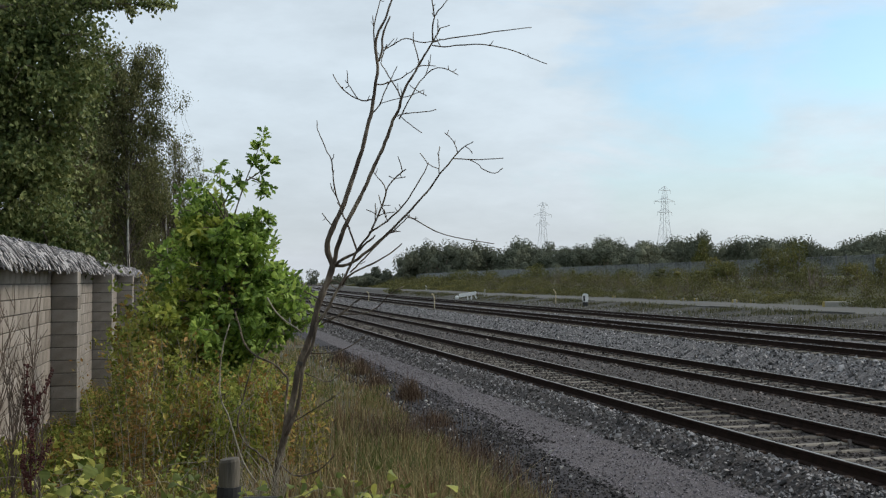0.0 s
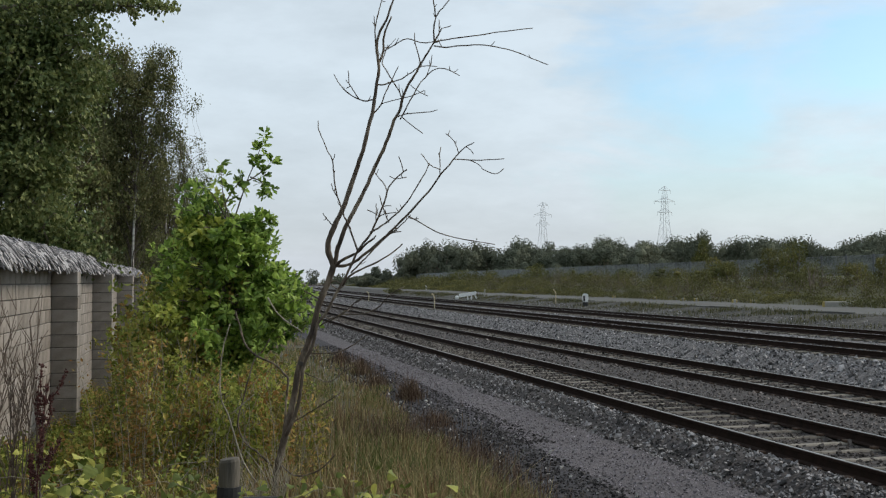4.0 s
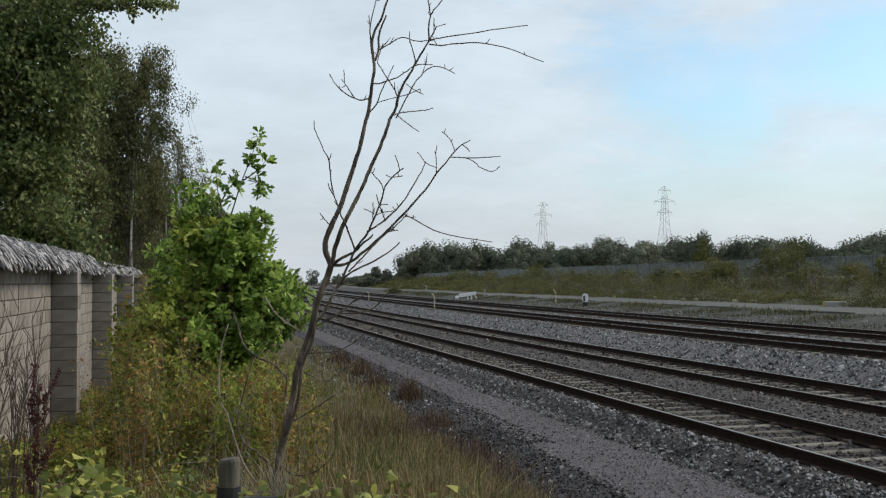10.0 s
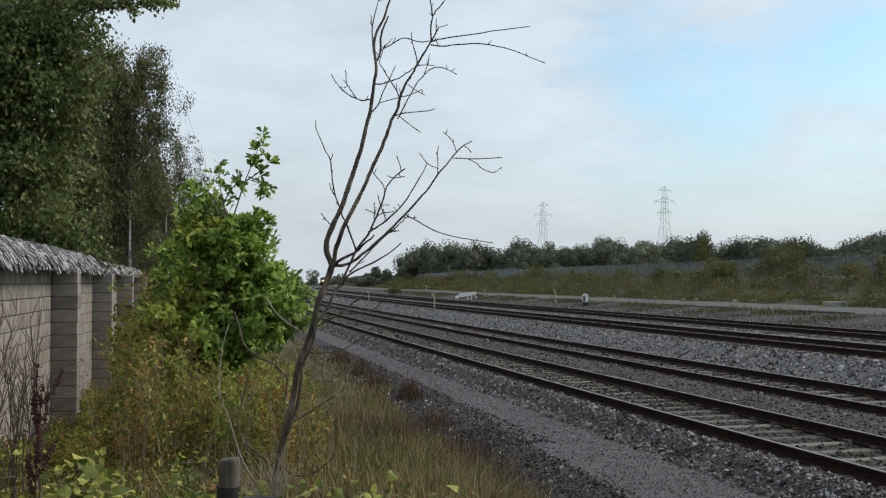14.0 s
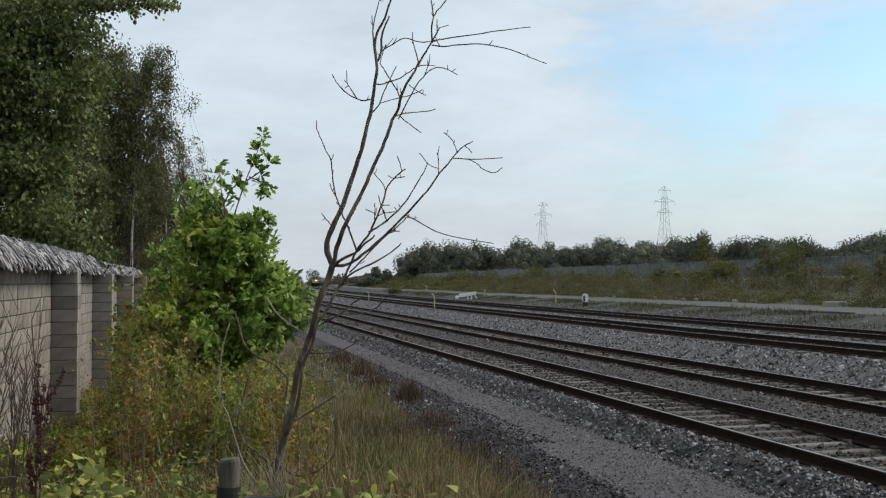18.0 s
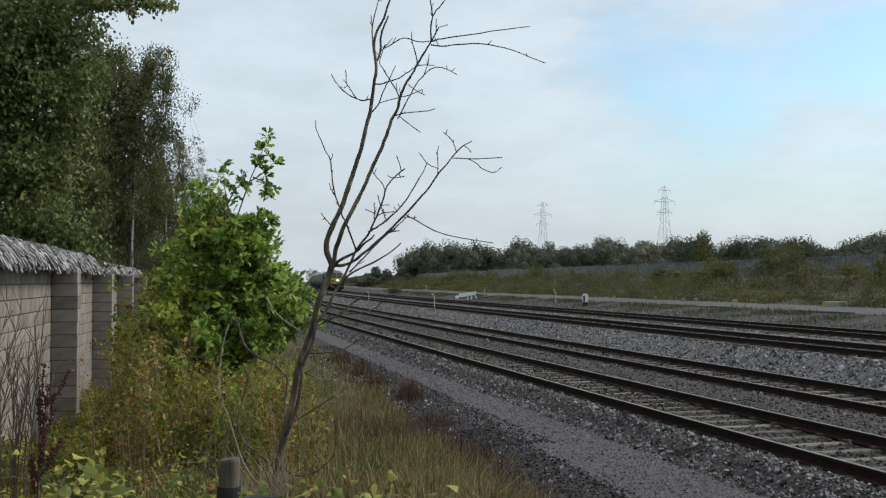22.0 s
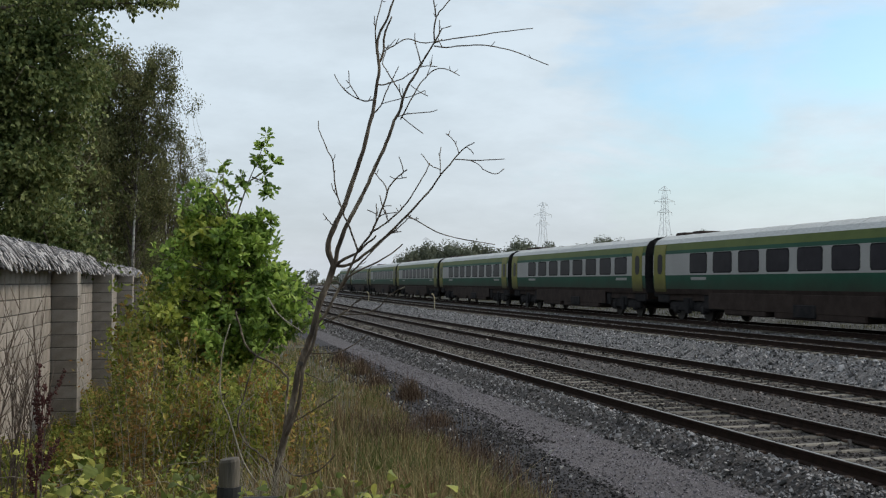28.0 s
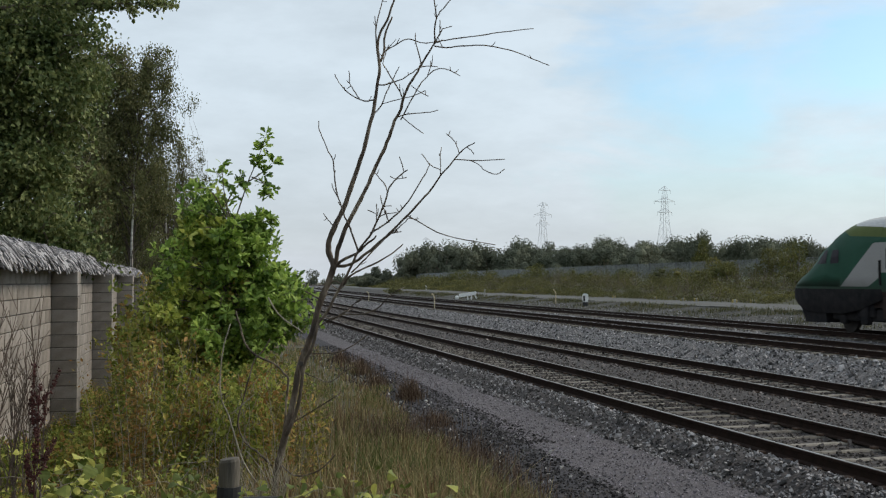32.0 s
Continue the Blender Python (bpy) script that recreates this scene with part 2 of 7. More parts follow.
M_WEED = material("weed_leaf", [(0.1384, 0.1488, 0.0340), (0.2769, 0.2659, 0.0633), (0.4617, 0.3829, 0.0973), (0.4617, 0.2872, 0.1070)], rough=0.6, scale=1.3, fine=30, vary="island", spread=0.3, leaf=0.3, bump=0)
M_IVY = material("bramble_leaf", [(0.1066, 0.1361, 0.0372), (0.2277, 0.2587, 0.0680), (0.4838, 0.4765, 0.1238)], rough=0.42, scale=3, fine=30, vary="island", spread=0.34, leaf=0.3, bump=0.1)
M_DOCK = material("dried_dock", [(0.05, 0.018, 0.016), (0.10, 0.032, 0.028)], rough=0.8, scale=9, fine=60, vary="island")
M_GRASS = material("dry_grass", [(0.0805, 0.1111, 0.0318), (0.1341, 0.1395, 0.0518), (0.2279, 0.1823, 0.0871), (0.4156, 0.3488, 0.1766), (0.1809, 0.1054, 0.0588)], rough=0.7, scale=0.7, fine=20, vary="island", spread=0.26, leaf=0.25, bump=0)
M_BUSH = material("bank_bush_leaf", [(0.0532, 0.0592, 0.0256), (0.1079, 0.1089, 0.0404), (0.2091, 0.1832, 0.0585)], rough=0.6, scale=0.45, fine=5, vary="island", spread=0.07, leaf=0.2, bump=0)
M_SHRUB = material("yellowing_shrub_leaf", [(0.0689, 0.0823, 0.0290), (0.1103, 0.1181, 0.0387), (0.1747, 0.1597, 0.0533)], rough=0.6, scale=0.6, fine=6, vary="island", spread=0.2, leaf=0.2, bump=0)
M_VERGEWEED = material("roadside_weed", [(0.0487, 0.0561, 0.0221), (0.0878, 0.0866, 0.0371), (0.1366, 0.1274, 0.0573)], rough=0.7, scale=0.5, fine=10, vary="island", leaf=0.15, bump=0)
# distant foliage: air haze is put into the colour, paler and greyer than leaf
M_WOODS = material("hazed_tree_leaf", [(0.0837, 0.0969, 0.0712), (0.1235, 0.1365, 0.0983), (0.1862, 0.1893, 0.1275)], rough=0.7, scale=0.12, fine=3, vary="island", spread=0.06, leaf=0.15, bump=0)
M_TIMBER = material("weathered_timber", [(0.0525, 0.0459, 0.037), (0.1125, 0.0984, 0.0799), (0.1725, 0.1517, 0.1258)], scale=9, fine=70, bump=0.5, squash=(1, 1, 0.15))
M_RUBBER = material("black_rubber", [(0.012, 0.012, 0.013), (0.025, 0.025, 0.027)], rough=0.7, scale=8, fine=60)
M_YELLOWPOST = material("faded_yellow_paint", [(0.40, 0.33, 0.20), (0.5, 0.43, 0.29)], rough=0.6, scale=8, fine=60)
M_WHITE = material("white_paint", [(0.66, 0.66, 0.64), (0.8, 0.8, 0.79)], rough=0.5, scale=4, fine=50, bump=0.05)
M_BLACK = material("black_paint", [(0.015, 0.015, 0.016), (0.03, 0.03, 0.03)], rough=0.5, scale=6, fine=50)
M_GALV = material("galvanised_steel", [(0.10, 0.107, 0.117), (0.14, 0.148, 0.16)], rough=0.55, metal=0.4, scale=3, fine=30)
M_WIRE = material("dull_fence_wire", [(0.1840, 0.2012, 0.2127), (0.2530, 0.2702, 0.2818)], rough=0.6, scale=1, fine=9, bump=0)
# pylon steel, its pale bluish tone holding the haze of distance
M_PYLON = material("hazed_lattice_steel", [(0.525, 0.5368, 0.5734), (0.625, 0.6344, 0.671)], rough=0.7, metal=0.0, scale=0.3, fine=3)
M_KERB = material("pale_concrete", [(0.252, 0.245, 0.2176), (0.322, 0.315, 0.2788)], scale=3, fine=40)
M_KERBY = material("worn_yellow_paint", [(0.3, 0.2325, 0.07), (0.375, 0.3, 0.112)], scale=5, fine=40)
# the train
M_TGREEN = material("dark_green_paint", [(0.0161, 0.0698, 0.0450), (0.0240, 0.0913, 0.0587)], rough=0.5, scale=0.8, fine=30, bump=0.02, weight=0.2, spec=0.07)
M_TLIME = material("lime_green_paint", [(0.0869, 0.1174, 0.0339), (0.1158, 0.1498, 0.0436)], rough=0.5, scale=0.8, fine=30, bump=0.02, weight=0.2, spec=0.07)
M_TGREY = material("silver_grey_paint", [(0.3100, 0.3073, 0.2989), (0.3687, 0.3656, 0.3566)], rough=0.5, scale=0.8, fine=30, bump=0.02, weight=0.2, spec=0.07)
M_TYELLOW = material("yellow_door_paint", [(0.1693, 0.1656, 0.0435), (0.2116, 0.2070, 0.0580)], rough=0.5, scale=1.5, fine=30, bump=0.02, weight=0.2, spec=0.07)


def road_dirt(m, low, high, tint=(0.035, 0.026, 0.022)):
    """Brown dust thrown up over the paint, thick at the sill and ragged above it."""
    n, l = m.node_tree.nodes, m.node_tree.links
    b = [x for x in n if x.type == "BSDF_PRINCIPLED"][0]
    tc = [x for x in n if x.type == "TEX_COORD"][0]
    sep, nz, add, rg, mx = n.new("ShaderNodeSeparateXYZ"), n.new("ShaderNodeTexNoise"), n.new("ShaderNodeMath"), n.new("ShaderNodeMapRange"), n.new("ShaderNodeMix")
    l.new(tc.outputs["Object"], sep.inputs["Vector"])
    l.new(tc.outputs["Object"], nz.inputs["Vector"])
    nz.inputs["Scale"].default_value, nz.inputs["Detail"].default_value = 0.9, 6
    add.operation = "MULTIPLY_ADD"
    add.inputs[1].default_value = 0.55
    l.new(nz.outputs["Fac"], add.inputs[0])
    l.new(sep.outputs["Z"], add.inputs[2])
    rg.inputs["From Min"].default_value, rg.inputs["From Max"].default_value = low + 0.27, high + 0.27
    rg.inputs["To Min"].default_value, rg.inputs["To Max"].default_value = 0.85, 0.12
    l.new(add.outputs["Value"], rg.inputs["Value"])
    mx.data_type = "RGBA"
    mx.inputs["B"].default_value = (*tint, 1)
    l.new(rg.outputs["Result"], mx.inputs["Factor"])
    l.new(b.inputs["Base Color"].links[0].from_socket, mx.inputs["A"])
    l.new(mx.outputs["Result"], b.inputs["Base Color"])


for _m in (M_TGREEN, M_TYELLOW, M_TGREY, M_TLIME):
    road_dirt(_m, 1.15, 1.85)
M_TFRONT = material("warning_yellow_paint", [(0.46, 0.37, 0.035), (0.55, 0.45, 0.05)], rough=0.4, scale=1.5, fine=30, bump=0.02, weight=0.2)
M_TROOF = material("pale_roof", [(0.4290, 0.4327, 0.4313), (0.5325, 0.5362, 0.5336)], rough=0.75, scale=0.7, fine=20, bump=0.03, squash=(0.3, 1, 1))
M_TDIRT = material("brake_dust_underframe", [(0.024, 0.0175, 0.0155), (0.048, 0.035, 0.030)], rough=0.85, scale=2, fine=30, bump=0.2, spec=0.1)
M_TBLACK = material("black_underframe", [(0.014, 0.014, 0.016), (0.032, 0.03, 0.03)], rough=0.75, scale=3, fine=40, bump=0.1, spec=0.04)
M_TGLASS = material("tinted_window_glass", [(0.022, 0.02, 0.025), (0.034, 0.031, 0.038)], rough=0.3, scale=0.5, fine=3, bump=0, spec=0.06)
M_SCREEN = material("windscreen_glass", [(0.05, 0.048, 0.06), (0.075, 0.07, 0.085)], rough=0.12, scale=0.5, fine=3, bump=0, spec=0.5)
M_WHEEL = material("dull_wheel_steel", [(0.0300, 0.0270, 0.0252), (0.0540, 0.0480, 0.0450)], rough=0.6, metal=0.5, scale=5, fine=60, spec=0.1)
M_LGREY = material("locomotive_grey_paint", [(0.0364, 0.0385, 0.0364), (0.0579, 0.0595, 0.0556)], rough=0.45, scale=0.9, fine=30, bump=0.03, weight=0.25, spec=0.3)
M_LROOF = material("locomotive_roof_grey", [(0.1237, 0.1294, 0.1196), (0.1913, 0.1969, 0.1849)], rough=0.8, scale=0.9, fine=20, bump=0.05, spec=0.05)
M_LDARK = material("locomotive_dark_grey_paint", [(0.035, 0.045, 0.045), (0.055, 0.065, 0.065)], rough=0.8, scale=0.9, fine=30, bump=0.03, spec=0.04)
M_LAMP = material("lit_headlamp", [(1, 0.9, 0.7), (1, 0.92, 0.75)], bump=0)
_b = [x for x in M_LAMP.node_tree.nodes if x.type == "BSDF_PRINCIPLED"][0]
_b.inputs["Emission Color"].default_value, _b.inputs["Emission Strength"].default_value = (1.0, 0.74, 0.42, 1), 110.0

# ---------------- mesh helpers ----------------
rng = np.random.default_rng(7)


class Soup:
    """Collects vertices and four-cornered faces of many pieces for one mesh."""

    def __init__(self):
        self.v, self.f, self.m, self.n = [], [], [], 0

    def add(self, v, f, mat=0):
        v, f = np.asarray(v, float).reshape(-1, 3), np.asarray(f, int)
        self.v.append(v)
        self.f.append(f + self.n)
        self.m.append(np.full(len(f), mat))
        self.n += len(v)
        return self

    def mesh(self, name, mats, smooth=False):
        v, f, mi = np.concatenate(self.v), np.concatenate(self.f), np.concatenate(self.m)
        me = bpy.data.meshes.new(name)
        me.vertices.add(len(v))
        me.vertices.foreach_set("co", v.ravel())
        k = f.shape[1]
        me.loops.add(f.size)
        me.loops.foreach_set("vertex_index", f.ravel())
        me.polygons.add(len(f))
        me.polygons.foreach_set("loop_start", np.arange(0, f.size, k))
        me.polygons.foreach_set("material_index", mi)
        me.polygons.foreach_set("use_smooth", np.full(len(f), smooth))
        for m in mats if isinstance(mats, (list, tuple)) else [mats]:
            me.materials.append(m)
        me.update(calc_edges=True)
        me.validate()
        return me


def part(name, soup, mats, parent=None, label="", smooth=False):
    ob = new(name, soup.mesh(name, mats, smooth))
    if parent is not None:
        ob.parent = parent
    if label:
        tagged(ob, label)
    return ob


def empty(name, m=None):
    ob = new(name)
    if m is not None:
        ob.matrix_basis = m
    return ob


BOXF = np.array([[0, 3, 2, 1], [4, 5, 6, 7], [0, 1, 5, 4], [1, 2, 6, 5], [2, 3, 7, 6], [3, 0, 4, 7]])


def box(x0, x1, y0, y1, z0, z1, bevel=0.0):
    """A box; with a bevel, its long edges and ends are chamfered."""
    if not bevel:
        v = [(x0, y0, z0), (x1, y0, z0), (x1, y1, z0), (x0, y1, z0), (x0, y0, z1), (x1, y0, z1), (x1, y1, z1), (x0, y1, z1)]
        return np.array(v, float), BOXF
    b = bevel
    rings = []
    for x, q in ((x0, b), (x0 + b, 0), (x1 - b, 0), (x1, b)):
        y_0, y_1, z_0, z_1 = y0 + q, y1 - q, z0 + q, z1 - q
        rings.append([(x, y_0 + b, z_0), (x, y_1 - b, z_0), (x, y_1, z_0 + b), (x, y_1, z_1 - b), (x, y_1 - b, z_1), (x, y_0 + b, z_1), (x, y_0, z_1 - b), (x, y_0, z_0 + b)])
    return loft(rings)


def loft(rings, caps=True, closed=True):
    """Quads between rings of points of equal count; the ends are closed by strips of quads."""
    r = np.array(rings, float)
    k, n = r.shape[0], r.shape[1]
    f = []
    for i in range(k - 1):
        for j in range(n if closed else n - 1):
            a, b = i * n + j, i * n + (j + 1) % n
            f.append((a, b, b + n, a + n))
    if caps and closed:
        for o, turn in ((0, 1), ((k - 1) * n, -1)):
            for j in range(n // 2 - 1):
                q = (o + j, o + n - 1 - j, o + n - 2 - j, o + j + 1)
                f.append(q if turn > 0 else q[::-1])
    return r.reshape(-1, 3), np.array(f)


def tube(points, radii, sides=7):
    p = np.array(points, float)
    rr = np.broadcast_to(np.asarray(radii, float), (len(p),))
    rings = []
    t = np.gradient(p, axis=0)
    for i in range(len(p)):
        d = t[i] / (np.linalg.norm(t[i]) + 1e-9)
        ref = np.array([0, 1.0, 0]) if abs(d[1]) < 0.9 else np.array([1.0, 0, 0])
        a = np.cross(d, ref)
        a /= np.linalg.norm(a)
        b = np.cross(d, a)
        ang = np.arange(sides) * 2 * math.pi / sides
        rings.append(p[i] + rr[i] * (np.outer(np.cos(ang), a) + np.outer(np.sin(ang), b)))
    return loft(rings, caps=sides % 2 == 0)


def bend(points, steps=4):
    """A smooth line through the points (Catmull-Rom)."""
    p = np.array(points, float)
    q = np.vstack([2 * p[0] - p[1], p, 2 * p[-1] - p[-2]])
    out = []
    for i in range(1, len(q) - 2):
        for u in np.arange(steps) / steps:
            a, b, c, d = q[i - 1], q[i], q[i + 1], q[i + 2]
            out.append(0.5 * (2 * b + (c - a) * u + (2 * a - 5 * b + 4 * c - d) * u ** 2 + (3 * b - a - 3 * c + d) * u ** 3))
    out.append(q[-2])
    return np.array(out)


def disc_x(cx, cy, cz, r, w, sides=20):
    """A wheel-like disc, its axle along y."""
    ang = np.arange(sides) * 2 * math.pi / sides
    rings = []
    for y, q in ((-w / 2, 0.86), (-w / 2, 1.0), (w / 2, 1.0), (w / 2, 0.86)):
        rings.append(np.stack([cx + r * q * np.cos(ang), np.full(sides, cy + y), cz + r * q * np.sin(ang)], 1))
    return loft(rings)


def leaves(c, size, droop=0.3, wide=0.55, up=0.25):
    """One folded leaf at each centre; random turn, tips hanging by droop. Quads."""
    c = np.asarray(c, float)
    n = len(c)
    d = rng.normal(size=(n, 3))
    d[:, 2] -= droop * 1.6
    d /= np.linalg.norm(d, axis=1)[:, None]
    a = np.cross(d, rng.normal(size=(n, 3)) + np.array([0, 0, up]))
    a /= np.linalg.norm(a, axis=1)[:, None] + 1e-9
    nn = np.cross(a, d)
    s = (np.broadcast_to(size, (n,)) * rng.uniform(0.65, 1.25, n))[:, None]
    base, tip = c - d * s * 0.5, c + d * s * 0.5
    mid = c - d * s * 0.06
    l, r = mid + a * s * wide * 0.5 + nn * s * 0.12, mid - a * s * wide * 0.5 + nn * s * 0.12
    v = np.stack([base, r, tip, l], 1).reshape(-1, 3)
    return v, np.arange(4 * n).reshape(n, 4)


def lobed(c, size, dirs=None, prof=((0.0, 0.03), (0.28, 0.15), (0.42, 0.11), (0.68, 0.26), (0.78, 0.19), (1.0, 0.07))):
    """Oak-like leaves with a waved outline, or another outline: pairs of place along the leaf and half width."""
    c = np.asarray(c, float)
    n = len(c)
    d = rng.normal(size=(n, 3)) if dirs is None else dirs + rng.normal(size=(n, 3)) * 0.45
    d /= np.linalg.norm(d, axis=1)[:, None]
    a = np.cross(d, rng.normal(size=(n, 3)) * 0.7 + np.array([0, 0, 0.8]))
    a /= np.linalg.norm(a, axis=1)[:, None] + 1e-9
    nn = np.cross(a, d)
    s = (np.broadcast_to(size, (n,)) * rng.uniform(0.7, 1.25, n))[:, None]
    v = []
    for u, w in prof:
        v += [c + d * s * u + a * s * w + nn * s * (w * 0.4 - u * u * 0.1), c + d * s * u - a * s * w + nn * s * (w * 0.4 - u * u * 0.1)]
    v = np.stack(v, 1).reshape(-1, 3)
    q = np.array([[0, 1, 3, 2], [2, 3, 5, 4], [4, 5, 7, 6], [6, 7, 9, 8], [8, 9, 11, 10]])
    f = (np.arange(n)[:, None, None] * 12 + q[None]).reshape(-1, 4)
    return v, f


def blades(c, h, w=0.008, lean=0.35):
    """Grass blades, two quads each, bent to one side."""
    c = np.asarray(c, float)
    n = len(c)
    ang = rng.uniform(0, 2 * math.pi, n)
    side = np.stack([np.cos(ang), np.sin(ang), np.zeros(n)], 1)
    out = np.stack([-np.sin(ang), np.cos(ang), np.zeros(n)], 1) * (rng.normal(0.2, 0.6, n) * lean)[:, None]
    h = (np.broadcast_to(h, (n,)) * rng.uniform(0.55, 1.25, n))[:, None]
    w = np.broadcast_to(w, (n,))[:, None]
    z = np.array([0, 0, 1.0])
    p0, p1, p2 = c, c + z * h * 0.55 + out * h * 0.3, c + z * h * 0.97 + out * h
    v = np.stack([p0 - side * w, p0 + side * w, p1 + side * w * 0.75, p1 - side * w * 0.75, p2 + side * w * 0.15, p2 - side * w * 0.15], 1).reshape(-1, 3)
    q = np.array([[0, 1, 2, 3], [3, 2, 4, 5]])
    return v, (np.arange(n)[:, None, None] * 6 + q[None]).reshape(-1, 4)


def pebbles(c, r):
    """Angular stones: a squashed six-cornered block for each centre (eight triangles as four-cornered faces would fold)."""
    c = np.asarray(c, float)
    n = len(c)
    base = np.array([(-1, -1, -1), (1, -1, -1), (1, 1, -1), (-1, 1, -1), (-1, -1, 1), (1, -1, 1), (1, 1, 1), (-1, 1, 1)], float) * 0.62
    v = base[None] * rng.uniform(0.25, 1.3, (n, 8, 3)) * rng.uniform(0.45, 1.45, (n, 1, 3))
    q = rng.normal(size=(n, 4))
    q /= np.linalg.norm(q, axis=1)[:, None]
    w, x, y, z = q.T
    rot = np.stack([np.stack([1 - 2 * (y * y + z * z), 2 * (x * y - z * w), 2 * (x * z + y * w)], -1), np.stack([2 * (x * y + z * w), 1 - 2 * (x * x + z * z), 2 * (y * z - x * w)], -1), np.stack([2 * (x * z - y * w), 2 * (y * z + x * w), 1 - 2 * (x * x + y * y)], -1)], 1)
    v = np.einsum("nij,nkj->nki", rot, v) * np.broadcast_to(r, (n,))[:, None, None] + c[:, None]
    return v.reshape(-1, 3), (np.arange(n)[:, None, None] * 8 + BOXF[None]).reshape(-1, 4)


# ---------------- the line of the railway ----------------
ALPHA, KAPPA, KAPPA_2 = 0.23733, 0.00035, -0.079e-6      # heading left of +y; it curves to the right
S = np.arange(-400.0, 3000.0, 1.0)
_sc = np.clip(S, -60, 1300)
TH = ALPHA - KAPPA * _sc - KAPPA_2 * _sc * np.abs(_sc) / 2
_dx, _dy = -np.sin(TH), np.cos(TH)
CX = np.concatenate([[0], np.cumsum((_dx[1:] + _dx[:-1]) / 2)])
CY = np.concatenate([[0], np.cumsum((_dy[1:] + _dy[:-1]) / 2)])
CX, CY = CX - CX[400], CY - CY[400]


def at(s, d, z=0.0):
    """World place: s metres along the line, d metres to its right, height z."""
    s = np.asarray(s, float)
    th = np.interp(s, S, TH)
    x, y = np.interp(s, S, CX) + d * np.cos(th), np.interp(s, S, CY) + d * np.sin(th)
    return np.stack(np.broadcast_arrays(x, y, z), -1)


def heading(s):
    return float(np.interp(s, S, TH))


def locate(x, y):
    """s and d of a place near the camera."""
    s = y * math.cos(ALPHA) - x * math.sin(ALPHA)
    return s, x * math.cos(ALPHA) + y * math.sin(ALPHA) - KAPPA * s * s / 2


GAUGE = 1.67
D_T1, D_T2, D_T3, D_T4 = 7.525 + GAUGE / 2, 11.416 + GAUGE / 2, 16.146 + GAUGE / 2, 21.205 + GAUGE / 2
Z_FAR = 0.42                                             # head of the far rails
PROFILE = np.array([(-900, -0.3), (-60, -0.4), (-6, -0.5), (-2.4, -0.5), (0, -0.45), (3.6, -0.42), (4.3, -0.44), (4.9, -0.38), (6.5, -0.36), (6.72, -0.32), (7.0, -0.15), (7.3, -0.14), (7.42, -0.19), (9.3, -0.19), (9.42, -0.14), (9.85, -0.14), (10.3, -0.17), (10.75, -0.14), (11.2, -0.14), (11.3, -0.19), (13.2, -0.19), (13.32, -0.14), (13.7, -0.17), (14.1, -0.3), (14.6, -0.24), (15.6, 0.2), (18.5, 0.2), (19.5, 0.14), (20.6, 0.2), (23.4, 0.2), (24.6, 0.02), (26.5, 0.40), (28.0, 0.71), (33.0, 0.80), (34.0, 0.92), (42.0, 1.85), (45.0, 2.0), (150.0, 3.7), (300, 5.0), (900, 6.5)])


def grass_edge(s):
    return np.interp(s, [10, 13, 17, 22, 31, 60], [3.3, 3.4, 3.75, 4.15, 4.9, 4.9])


def ground_z(s, d):
    s, d = np.asarray(s, float), np.asarray(d, float)
    z = np.interp(d, PROFILE[:, 0], PROFILE[:, 1])
    near = np.clip((19 - s) / 13, 0, 1) ** 1.3 * np.clip((4.2 - d) / 2.2, 0, 1) * 0.75
    rough = 0.05 * np.sin(s * 1.7 + d) * np.sin(d * 2.3 - s * 0.6) * np.clip((4.0 - d) / 1.0, 0, 1)
    return z + near + rough

